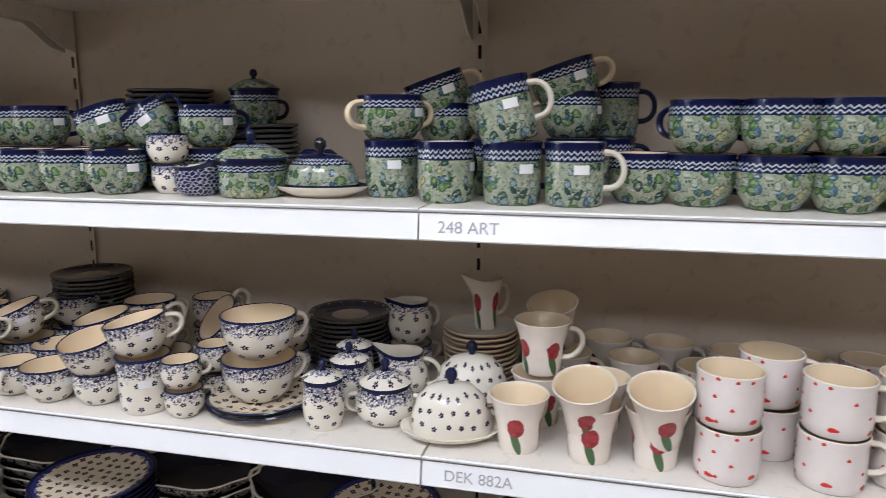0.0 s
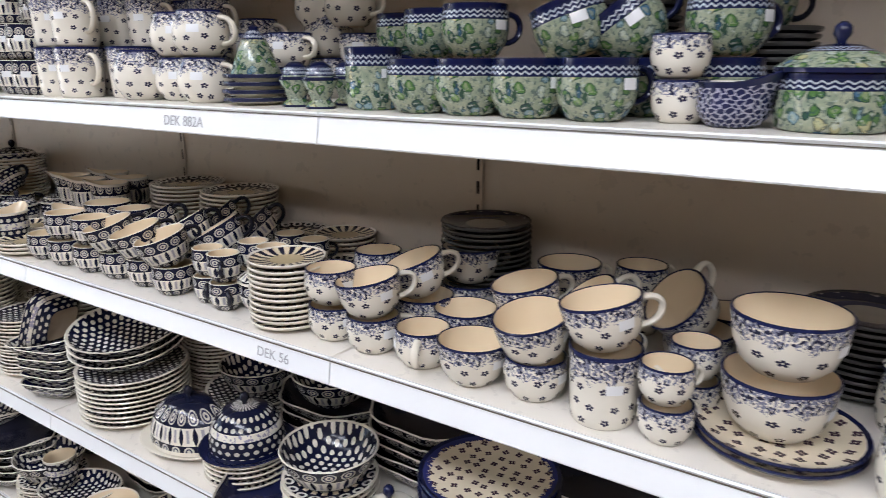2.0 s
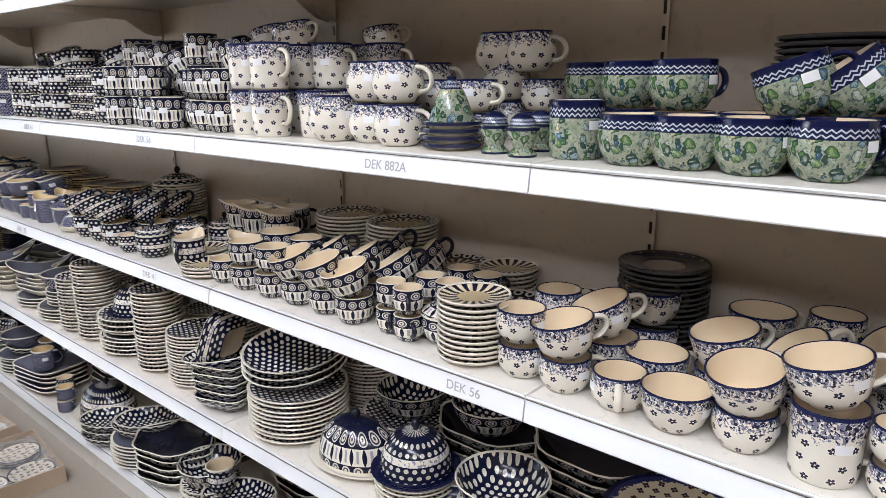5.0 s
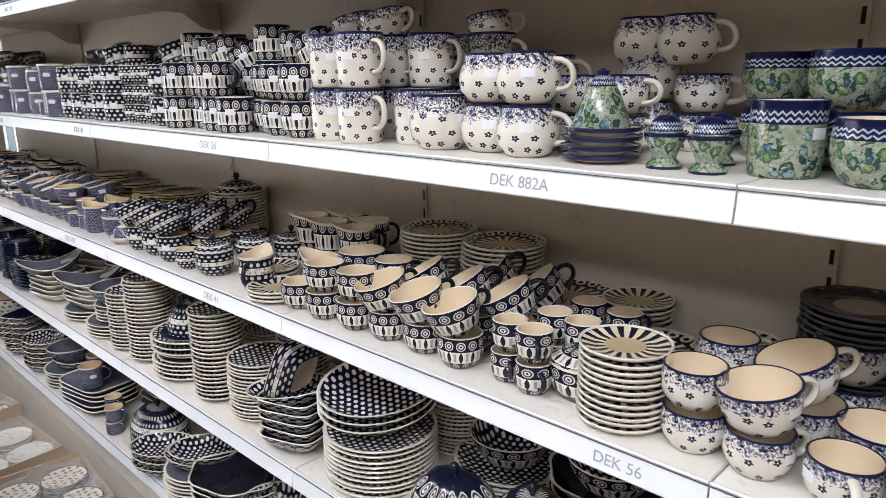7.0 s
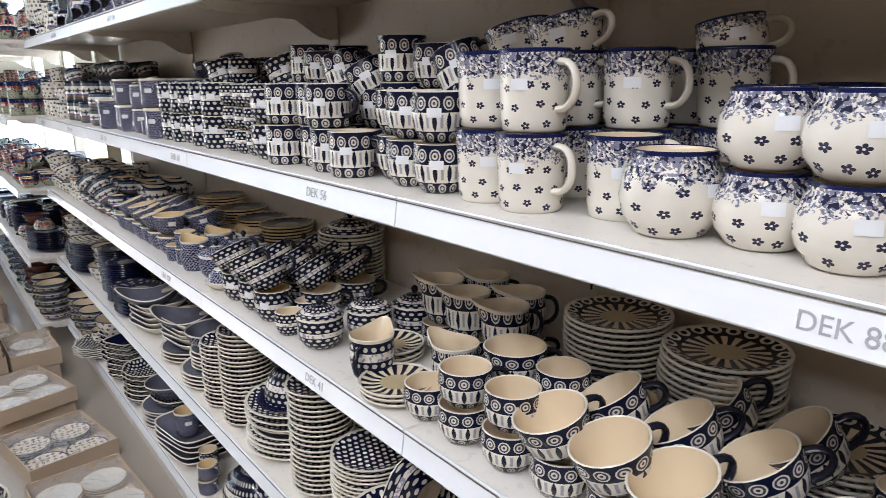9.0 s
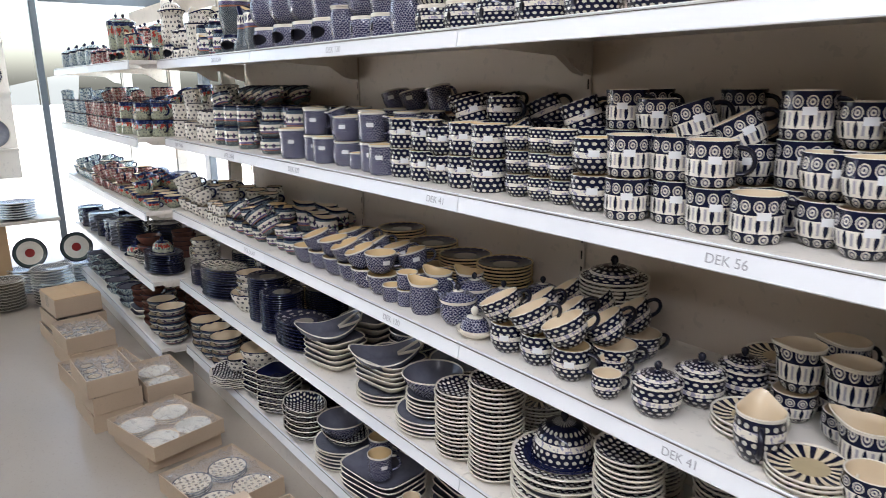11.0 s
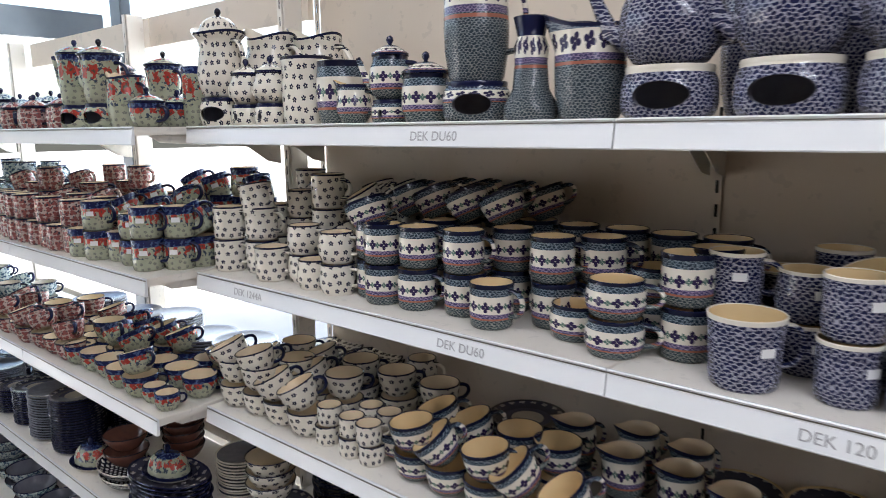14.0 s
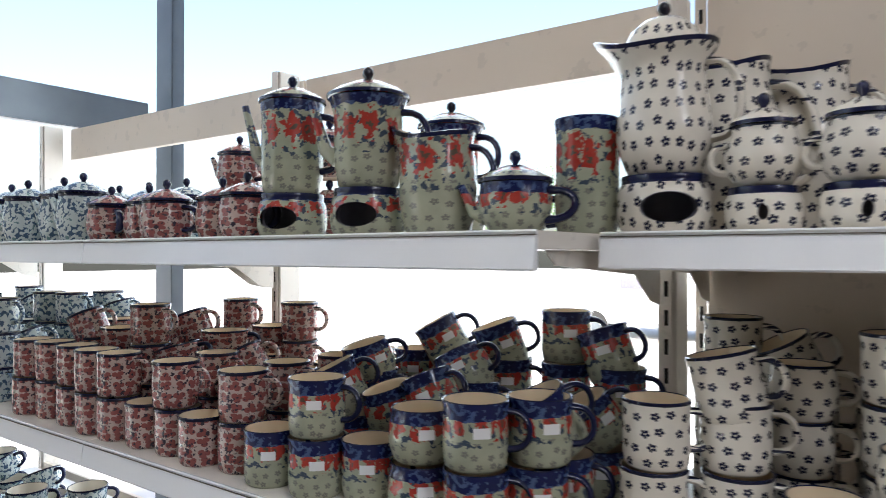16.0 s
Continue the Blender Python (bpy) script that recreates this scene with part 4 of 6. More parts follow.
ivy_wide = cup("teacup", "blue-green leafy teacup with dark rim", "blue-green teacups", "wide", 0.052, 0.066, ivy, GW, GN, GN, False, category="teacup")
tul, hea = D("tulips", 4), D("hearts", 5)
tul_mug = cup("mug", "cream flared mug painted with red tulips", "tulip mugs", "flared", 0.050, 0.093, tul, GC, GW, GW, False)
hea_mug = cup("mug", "pale mug scattered with small red hearts", "heart mugs", "straight", 0.049, 0.083, hea, GC, GW, GW, False)

tul_jug = jug("vase", "small cream vase painted with a tulip", "tulip ware", "flared", 0.035, 0.10, tul, GW, GW, GW, "vase")
lace_jug = jug("creamer", "white creamer with blue lacy rim", "blue lace creamers", "ball", 0.048, 0.082, lace9, GW, GN, GW, "creamer")
pea_jug = jug("creamer", "navy and white peacock-eye creamer", "peacock creamers", "bowl", 0.046, 0.090, pea, GC, GW, GB, "creamer")
dot_jug = jug("creamer", "navy creamer with white dots", "white dot creamers", "bowl", 0.045, 0.088, dots, GC, GW, GB, "creamer")
sca_jug = jug("creamer", "blue creamer stamped with dark scales", "blue scale creamers", "barrel", 0.046, 0.088, sca, GT, GW, sca, "creamer")
ban_jug = jug("creamer", "banded creamer with dark crosses", "banded creamers", "barrel", 0.045, 0.085, ban, GC, GN, ban, "creamer")
paw_pitcher = jug("pitcher", "tall white pitcher with small black flowers and wavy rim", "black flower pitchers", "ball", 0.085, 0.24, paw14, GW, GN, paw14, "pitcher", 0.10)
sca_pitcher = jug("pitcher", "large blue scale-stamped pitcher", "blue scale pitchers", "barrel", 0.074, 0.22, sca20, GT, GW, sca20, "pitcher", 0.06)
ban_pitcher = jug("pitcher", "banded pitcher with grey scale belly", "banded pitchers", "barrel", 0.062, 0.20, ban16, GT, GN, ban16, "pitcher", 0.06)
pop_pitcher = jug("pitcher", "pale green pitcher with red poppies", "poppy pitchers", "barrel", 0.056, 0.135, pop12, GC, GN, GN, "pitcher", 0.06)

lace_sugar = lidded_pot("sugar_bowl", "white lidded sugar bowl with small blue flowers", "blue lace ware", "ball", 0.055, 0.068, lace9, GN, GN, GW)
lace_jar = lidded_pot("jar", "white lidded jar with small blue flowers", "blue lace ware", "barrel", 0.037, 0.085, lace7, GN, GN, None, False, category="jar")
dot_sugar = lidded_pot("sugar_bowl", "navy lidded sugar bowl with white dots", "white dot sugar bowls", "bowl", 0.052, 0.068, dots, GW, GB, GB, False)
sca_sugar = lidded_pot("sugar_bowl", "blue scale-stamped sugar bowl with a pale rim", "blue scale sugar bowls", "bowl", 0.054, 0.070, sca, GW, GB, GB, False)
ban_sugar = lidded_pot("sugar_bowl", "banded lidded sugar bowl with navy rim", "banded sugar bowls", "bowl", 0.050, 0.068, ban, GN, GN)
garden_box = lidded_pot("sugar_bowl", "green flowered lidded box with cobalt band", "green garden ware", "straight", 0.060, 0.062, gar, GN, GN, GN, False)
garden_pot = lidded_pot("teapot", "small dark green flowered teapot", "green garden ware", "bowl", 0.052, 0.075, gar, GN, GN, GB, True)
garden_tree = Kind("candle_cover", "green flowered cone-shaped candle cover", "candle cover", "green garden ware",
                   to_mesh("cone", turned([(0.043, 0), (0.045, 0.004), (0.036, 0.03), (0.026, 0.055), (0.014, 0.075), (0.009, 0.08), (0.010, 0.085), (0, 0.09)], 24), gar), 0.09)
egg_cup = Kind("egg_cup", "small green flowered egg cup with white egg-shaped lid", "egg cup", "green garden egg cups",
               to_mesh("egg", turned([(0, 0), (0.025, 0), (0.026, 0.004), (0.016, 0.014), (0.02, 0.026), (0.03, 0.045), (0.03, 0.05), (0.024, 0.051), (0.02, 0.066), (0.01, 0.074), (0, 0.075)], 20, [0, 1, 0, 0, 0, 1, 1, 0, 0, 0]), [gar, GN]), 0.075)
gravy = jug("gravy_boat", "small striped navy and white gravy boat", "green garden ware", "bowl", 0.042, 0.045, sca, GW, GN, GN, "gravy boat")

garden_butter = domed_dish("butter_dish", "pale butter dish with green flowered cover", "green garden ware", 0.085, gar, GN, GB, 1.0, 0.72, 0.062)
lace_butter = domed_dish("butter_dish", "white domed butter dish with small blue flowers", "blue lace butter dishes", 0.088, lace12, GW, GN, 1.0, 0.75, 0.082)
lace_dish = domed_dish("covered_dish", "white covered dish with small blue flowers", "blue lace dishes", 0.15, lace12, GN, GB, 1.0, 0.72, 0.09, "covered dish")
pea_tureen = domed_dish("tureen", "oval navy and white peacock tureen with cover", "peacock tureens", 0.135, pea14, GW, GB, 1.0, 0.72, 0.11, "tureen")
dot_dome = domed_dish("cheese_dome", "navy cheese dome with white dots", "white dot domes", 0.105, D("dots", 16), GN, GB, 1.0, 1.0, 0.10, "cheese dome")
dot_tureen = domed_dish("tureen", "large oval navy tureen with small white dots", "white dot tureens", 0.165, D("dots", 26), GW, GB, 1.0, 0.75, 0.13, "tureen")
pop_dome = domed_dish("butter_dish", "dark butter dish with a red poppy cover", "poppy ware", 0.10, pop12, GN, GN, 1.0, 0.7, 0.07)

cream_saucer = plate_kind("saucer", "cream saucer in a stack", "cream saucers", 0.078, plate_top("cream"), GC, GC, 0.014)
pea_saucer = plate_kind("saucer", "peacock saucer with pale edge", "peacock saucers", 0.073, plate_top("peacock"), GW, GW, 0.014)
blue_saucer = plate_kind("saucer", "flowered saucer with dark blue rim", "blue lace saucers", 0.105, plate_top("lace"), GN, GW, 0.018)
garden_saucer = plate_kind("saucer", "small white saucer with dark blue rim", "green garden saucers", 0.062, plate_top("cream"), GN, GW, 0.012)
pea_plate = plate_kind("plate", "navy peacock plate with pale edge", "peacock plates", 0.098, plate_top("peacock"), GW, GC, 0.016)
pea_dinner = plate_kind("plate", "large navy dotted plate with white edge", "peacock dinner plates", 0.137, plate_top("dots"), GW, GW, 0.019)
dot_plate = plate_kind("plate", "navy plate with white dots and pale edge", "white dot plates", 0.095, plate_top("dots"), GW, GC, 0.0165)
dot_bowl = bowl_kind("bowl", "small navy dotted bowl with white edge", "white dot bowls", 0.082, 0.045, dots, GC, GW)
edge_plate = plate_kind("plate", "small navy dotted plate with thick white edge", "white dot small plates", 0.080, plate_top("dots"), GW, GW, 0.020)
dark_plate = plate_kind("plate", "dark brown-blue plate in a stack", "dark plates", 0.090, plate_top("rosette"), GLAZE_GREY, GB, 0.015)
lace_plate = plate_kind("plate", "flowered plate with dark blue edge", "blue lace plates", 0.128, plate_top("lace"), GN, GN, 0.018)
sca_plate = plate_kind("plate", "dark plate with pale centre spot and tan edge", "blue scale plates", 0.093, plate_top("rosette"), GT, GB, 0.016)
slate_plate = plate_kind("plate", "grey-blue plate with white edge", "slate plates", 0.125, plate_top("slate"), GW, GW, 0.016)
slate_small = plate_kind("plate", "small grey-blue plate with white edge", "slate plates", 0.09, plate_top("slate"), GW, GW, 0.016)
navy_plate = plate_kind("plate", "plain dark navy plate", "navy plates", 0.098, plate_top("rosette"), GN, GN, 0.014)
ivy_plate = plate_kind("plate", "dark green-grey plate in a stack", "green-grey plates", 0.105, plate_top("slate"), GLAZE_SLATE, GLAZE_SLATE, 0.015)
paw_plate = plate_kind("plate", "white plate with small black flowers and navy edge", "black flower plates", 0.10, plate_top("paws"), GN, GN, 0.016)
oval_paw = plate_kind("platter", "oval platter with black flowers and navy edge", "black flower platters", 0.17, plate_top("paws"), GN, GN, 0.022, None, 1.0, 0.55, category="platter")
oval_navy = plate_kind("platter", "dark navy oval platter", "navy platters", 0.16, plate_top("rosette"), GN, GN, 0.02, None, 1.0, 0.6, category="platter")
wave_plate = plate_kind("platter", "scalloped white-edged dark platter", "scalloped platters", 0.15, plate_top("dots"), GW, GB, 0.024, scallop(12, 0.05), category="platter")
wave_oval = bowl_kind("dish", "wavy-edged dark oven dish with white rim", "wavy oven dishes", 0.15, 0.05, pea14, GB, GW, scallop(6, 0.05), 1.0, 0.75, category="oven dish")
tray_slate = bowl_kind("tray", "grey-blue rounded square tray with white rim and sides", "slate trays", 0.115, 0.04, GW, GLAZE_SLATE, GW, squared(5), 1.0, 0.8, 40, "tray")
tray_navy = bowl_kind("tray", "navy dotted square dish with white rim", "white dot square dishes", 0.085, 0.05, dots, GN, GW, squared(5), 1.0, 1.0, 40, "dish")
tray_large = bowl_kind("tray", "large grey-blue rounded tray with white rim", "slate trays", 0.15, 0.035, GW, GLAZE_SLATE, GW, squared(5), 1.0, 0.75, 40, "tray")
oval_dots = bowl_kind("dish", "oval dotted dish with white rim", "white dot oval dishes", 0.115, 0.045, dots, plate_top("dots"), GW, scallop(2, 0.06), 1.0, 0.78, category="dish")
big_bowl = bowl_kind("bowl", "navy peacock bowl with white rim", "peacock bowls", 0.10, 0.075, pea14, plate_top("dots"), GW)
paw_bowl = bowl_kind("bowl", "cream bowl with small black flowers", "black flower bowls", 0.075, 0.06, paw, GC, GN)
paw_basin = bowl_kind("bowl", "large cream bowl with small black flowers", "black flower bowls", 0.105, 0.10, paw14, GC, GN)
rust_bowl = bowl_kind("bowl", "brown-red bowl with pale rim", "brown bowls", 0.075, 0.055, GLAZE_RUST, GLAZE_RUST, GB)
ban_bowl = bowl_kind("bowl", "striped navy and white bowl", "banded bowls", 0.085, 0.06, ban, GC, GN)
sca_bowl = bowl_kind("bowl", "blue scale-stamped bowl with pale rim", "blue scale bowls", 0.10, 0.07, sca20, GLAZE_SLATE, GW)

pop_pot = lidded_pot("teapot", "large poppy teapot with navy rim and red lid", "poppy teapots", "rimmed", 0.056, 0.135, pop12, GN, GB, GN, True, True, "teapot")
pop_sugar = lidded_pot("teapot", "small poppy teapot with navy lid", "poppy teapots", "bowl", 0.048, 0.064, pop, GN, GN, GN, True, True, "teapot")
pop_coffee = lidded_pot("coffee_pot", "tall pale green poppy coffee pot with navy handle", "poppy teapots", "straight", 0.052, 0.15, pop12, GN, GN, GN, True, True, "coffee pot")
paw_coffee = jug("coffee_pot", "tall white coffee pot with black flowers and wavy navy rim", "black flower pots", "waisted", 0.062, 0.165, paw14, GW, GN, paw14, "coffee pot", 0.06)
paw_coffee.parts += [("lid", to_mesh("lid", turned([(0.056, 0.168), (0.052, 0.178), (0.044, 0.194), (0.028, 0.208), (0.010, 0.213), (0, 0.213)], 28), paw14), "domed flowered lid"), knob(0.213, 0.009, GB)]
paw_sugar = lidded_pot("sugar_bowl", "white lidded sugar bowl with black flowers", "black flower pots", "ball", 0.046, 0.074, paw, GN, GN, paw, True)
ban_jar = lidded_pot("jar", "banded lidded jar with navy lid rim", "banded jars", "barrel", 0.051, 0.095, ban, GN, GN, None, False, category="jar")
ban_pot = lidded_pot("teapot", "banded teapot with navy rim", "banded teapots", "ball", 0.047, 0.09, ban, GN, GN, GN, True, True, "teapot")
ber_pot = lidded_pot("teapot", "salmon berry teapot with navy rim", "red berry pots", "barrel", 0.05, 0.072, ber, GN, GN, GN, True, True, "teapot")
ivy_pot = lidded_pot("teapot", "blue-green leafy teapot with dark lid", "blue-green pots", "barrel", 0.055, 0.105, ivy, GN, GN, GN, True, True, "teapot")
sca_pot = lidded_pot("teapot", "blue teapot stamped with dark scales", "blue scale teapots", "ball", 0.081, 0.13, sca20, GW, GB, sca20, True, True, "teapot")
dot_pot = lidded_pot("teapot", "navy teapot with rows of white dots", "white dot teapots", "bowl", 0.072, 0.12, D("dots", 15), GW, GB, GB, True, True, "teapot")
sca_warmer = warmer("teapot_warmer", "blue scale-stamped teapot warmer with oval opening", "blue scale warmers", 0.074, 0.075, sca20, GW)
dot_warmer = warmer("teapot_warmer", "cream and navy teapot warmer with dots", "white dot warmers", 0.062, 0.065, D("dots", 15), GW, False)
ban_warmer = warmer("teapot_warmer", "banded teapot warmer with oval opening", "banded warmers", 0.066, 0.070, ban16, GN)
paw_warmer = warmer("teapot_warmer", "white teapot warmer with black flowers and navy rim", "black flower warmers", 0.062, 0.072, paw14, GN)
pop_warmer = warmer("teapot_warmer", "poppy teapot warmer with oval opening", "poppy warmers", 0.057, 0.066, pop12, GN)

# ---- setting out ----
R1, R2, R3, R4, R5 = ROWS_Z


def jig(amount):
    return RNG.uniform(-amount, amount)


def tower(x, y, z, *kinds, turn=None, tip=0.0, tip_to=180.0, sink=0.0):
    """Cups one on another; the last one leans by tip."""
    for i, k in enumerate(kinds):
        last = i == len(kinds) - 1 and tip
        if k.name in ("cup", "teacup") and turn is not None and 5 <= turn <= 40:
            turn = 56.0
        a = (RNG.uniform(0, 60) if turn is None else turn + jig(8))
        if last:
            a = tip_to - 180 + jig(14)
            k.put(x + jig(0.003), y, z - (0.03 if i > 1 else 0.006 if i else 0.0) + k.radius * 0.35 * math.sin(radians(tip)), a, tip, tip_to)
        else:
            k.put(x + jig(0.003), y + jig(0.003), z, a)
        z += k.size + 0.002 - sink
    return z


def pile(kind, x, y, z, n, gap=0.0105, turn=0.0):
    """Plates nested one in another."""
    for i in range(n):
        kind.put(x + jig(0.0025), y + jig(0.0025), z + i * gap, turn + jig(4))
    return z + (n - 1) * gap + 0.009


def nest(kind, x, y, z, n, gap, turn=0.0):
    for i in range(n):
        kind.put(x + jig(0.003), y + jig(0.003), z + i * gap, turn + jig(5))
    return z + n * gap


def bank(kinds, x0, x1, y, z, pitch, low, high, tipped=0.0, turn=None):
    """A row of cups from x0 down to x1, low to high of them on each spot; some of the top ones lean."""
    x = x0
    i = 0
    while x > x1:
        k = kinds[i % len(kinds)]
        n = RNG.randint(low, high)
        lean = RNG.random() < tipped
        tower(x + jig(0.008), y + jig(0.012), z, *([k] * n), turn=turn, tip=RNG.uniform(16, 30) if lean and n > 1 else 0.0, tip_to=RNG.uniform(170, 230))
        x -= pitch * RNG.uniform(0.95, 1.08)
        i += 1


# second shelf from the top, green garden decor
for x, n in ((0.58, 2), (0.475, 2), (0.37, 2), (0.27, 2), (0.175, 2)):
    tower(x, 1.07, R2, *([garden_bowl] * n), turn=150)
    tower(x + 0.03, 1.19, R2, garden_bowl, garden_bowl, turn=40)
tower(0.075, 1.10, R2, garden_bowl, garden_bowl, turn=140)
tower(-0.015, 1.12, R2, garden_bowl, turn=60)
tower(-0.11, 1.06, R2, garden_mug_white, turn=-8)
tower(-0.212, 1.06, R2, garden_mug, garden_mug_white, turn=12, tip=14, tip_to=185)
tower(-0.318, 1.07, R2, garden_mug, turn=70)
tower(-0.425, 1.12, R2, garden_mug, garden_wide, turn=8)
tower(-0.36, 1.24, R2, garden_bowl, garden_bowl, garden_wide, turn=15, tip=20, tip_to=200)
tower(-0.13, 1.23, R2, garden_mug, garden_bowl, garden_wide, turn=15, tip=18, tip_to=190)
tower(-0.06, 1.31, R2, garden_mug, garden_mug, turn=10)
tower(-0.25, 1.18, R2, garden_mug, garden_bowl, turn=30)
garden_butter.put(-0.545, 1.09, R2)
garden_box.put(-0.665, 1.07, R2, 20)
gravy.put(-0.765, 1.06, R2, 160)
tower(-0.835, 1.08, R2, lace_small, lace_small, turn=80)
tower(-0.80, 1.16, R2, garden_bowl, garden_bowl, turn=20)
for x in (-0.59, -0.625):
    egg_cup.put(x, 1.22, R2)
for x, n in ((-0.93, 1), (-1.03, 1), (-1.125, 1), (-1.21, 1)):
    tower(x, 1.06, R2, garden_bowl, turn=25)
tower(-0.985, 1.13, R2, garden_bowl, garden_bowl, turn=15, tip=20, tip_to=195)
tower(-0.905, 1.17, R2, garden_bowl, garden_bowl, turn=35, tip=38, tip_to=200)
tower(-1.17, 1.15, R2, garden_bowl, garden_bowl, turn=10)
tower(-1.07, 1.17, R2, garden_bowl, turn=20)
tower(-1.285, 1.20, R2, garden_bowl, garden_bowl, turn=10)
tower(-1.32, 1.08, R2, garden_mug, turn=50)
tower(-1.40, 1.27, R2, garden_bowl, garden_bowl, turn=10)
egg_cup.put(-1.405, 1.045, R2)
egg_cup.put(-1.475, 1.06, R2)
egg_cup.put(-1.43, 1.14, R2)
egg_cup.put(-1.36, 1.15, R2 + 0.0)
pile(dark_plate, -1.0, 1.33, R2, 18)
top = pile(dark_plate, -0.80, 1.335, R2, 11)
garden_pot.put(-0.80, 1.335, top, 10)
z = pile(garden_saucer, -1.585, 1.07, R2, 4, 0.0135)
garden_tree.put(-1.585, 1.07, z)

# blue lace
tower(-1.715, 1.06, R2, lace_ball, lace_ball, turn=10)
tower(-1.815, 1.08, R2, lace_ball, lace_ball, turn=15)
tower(-1.915, 1.06, R2, lace_big, turn=60)
tower(-1.86, 1.18, R2, lace_ball, lace_ball, turn=20)
tower(-2.015, 1.10, R2, lace_tall, turn=10)
tower(-2.13, 1.05, R2, lace_tall, lace_tall, turn=4)
tower(-2.23, 1.06, R2, lace_tall, lace_tall, turn=30)
tower(-2.06, 1.19, R2, lace_tall, lace_tall, turn=8)
tower(-2.17, 1.18, R2, lace_tall, lace_tall, lace_wide, turn=5, tip=18, tip_to=185)
tower(-2.28, 1.19, R2, lace_tall, lace_tall, lace_wide, turn=5, tip=16, tip_to=190)
for x in (-1.62, -1.72):
    tower(x, 1.19, R2, lace_cup, lace_cup, turn=0)
bank([lace_cup, lace_ball], -1.52, -1.95, 1.31, R2, 0.105, 2, 2)
tower(-1.98, 1.29, R2, lace_tall, lace_tall, lace_cup, turn=5, tip=10, tip_to=190)
bank([lace_tall], -2.08, -2.30, 1.31, R2, 0.105, 2, 2)

for x in (-1.565, -1.648):
    lace_ball.put(x, 1.31, R2 + 0.143, 10)

# peacock, second shelf
for x, y, k, n in ((-2.335, 1.05, pea_ball, 2), (-2.425, 1.06, pea_ball, 2), (-2.505, 1.09, pea_ball, 2), (-2.59, 1.04, pea_mug, 1), (-2.69, 1.05, pea_mug, 2), (-2.79, 1.08, pea_mug, 2), (-2.87, 1.04, pea_mug, 2), (-2.975, 1.05, dot_ball, 2)):
    tower(x, y, R2, *([k] * n), turn=15)
bank([pea_mug, pea_ball], -2.38, -3.02, 1.16, R2, 0.098, 2, 3, 0.5, 10)
bank([pea_mug, pea_wide], -2.36, -3.05, 1.29, R2, 0.104, 3, 3, 0.5, 10)
for x, k, n in ((-3.07, dot_small, 3), (-3.14, dot_small, 3), (-3.22, dot_small, 3), (-3.33, dot_mug, 2), (-3.425, dot_mug, 2), (-3.53, dot_ball, 2), (-3.605, dot_mug, 2), (-3.715, dot_mug, 2)):
    tower(x, 1.06, R2, *([k] * n), turn=25)
bank([dot_mug, dot_ball], -3.09, -3.76, 1.17, R2, 0.10, 2, 3, 0.4, 10)
bank([dot_mug, dot_wide], -3.10, -3.74, 1.29, R2, 0.105, 2, 3, 0.5, 10)
# blue scales
for x, y, k, n in ((-3.80, 1.03, sca_mug, 1), (-3.885, 1.05, sca_mug, 2), (-3.975, 1.05, sca_small, 1), (-4.085, 1.07, sca_ball, 2), (-4.205, 1.05, sca_mug, 1), (-4.30, 1.06, sca_mug, 2), (-4.435, 1.04, sca_big, 1)):
    tower(x, y, R2, *([k] * n), turn=25)
bank([sca_mug, sca_ball], -3.84, -4.5, 1.16, R2, 0.11, 2, 2, 0.2, 10)
bank([sca_mug, sca_wide], -3.86, -4.5, 1.28, R2, 0.12, 2, 2, 0.0, 10)
sca_wide.put(-4.05, 1.34, R2 + 0.178, 12, 14, 190)
sca_wide.put(-4.17, 1.34, R2 + 0.178, 12, 14, 190)
for x, k in ((-3.55, dot_wide), (-3.65, dot_wide), (-3.755, dot_wide), (-3.88, sca_mug)):
    k.put(x, 1.33, R2 + 0.172, 12, 16, 190)
# banded
for x, y, k, n in ((-4.555, 1.11, ban_mug, 2), (-4.655, 1.05, ban_ball, 2), (-4.755, 1.09, ban_ball, 1), (-4.835, 1.13, ban_mug, 2), (-4.925, 1.05, ban_mug, 1), (-5.03, 1.09, ban_mug, 2), (-5.14, 1.07, ban_mug, 2), (-5.235, 1.06, ban_mug, 2)):
    tower(x, y, R2, *([k] * n), turn=10)
bank([ban_mug, ban_ball], -4.54, -5.26, 1.19, R2, 0.105, 2, 2, 0.0, 10)
bank([ban_mug], -4.56, -5.28, 1.31, R2, 0.108, 2, 2, 0.0, 10)
for x in (-5.0, -5.1, -5.2, -5.28):
    ban_wide.put(x, 1.22, R2 + 0.185, 12, 24, 190)
    ban_wide.put(x + 0.03, 1.34, R2 + 0.185, 12, 22, 190)
tower(-5.30, 1.09, R2 + 0.0, ban_mug, ban_mug, ban_wide, turn=10, tip=22, tip_to=190)
# black flowers
for x, y, k, n in ((-5.39, 1.05, paw_ball, 2), (-5.475, 1.05, paw_ball, 1), (-5.555, 1.08, paw_ball, 2), (-5.645, 1.04, paw_mug, 1), (-5.755, 1.09, paw_mug, 3), (-5.85, 1.05, paw_mug, 2)):
    tower(x, y, R2, *([k] * n), turn=15, tip=12 if n == 3 else 0, tip_to=190)
bank([paw_mug, paw_ball], -5.37, -5.87, 1.18, R2, 0.105, 2, 3, 0.5, 12)
bank([paw_mug], -5.38, -5.87, 1.31, R2, 0.105, 2, 3, 0.6, 12)
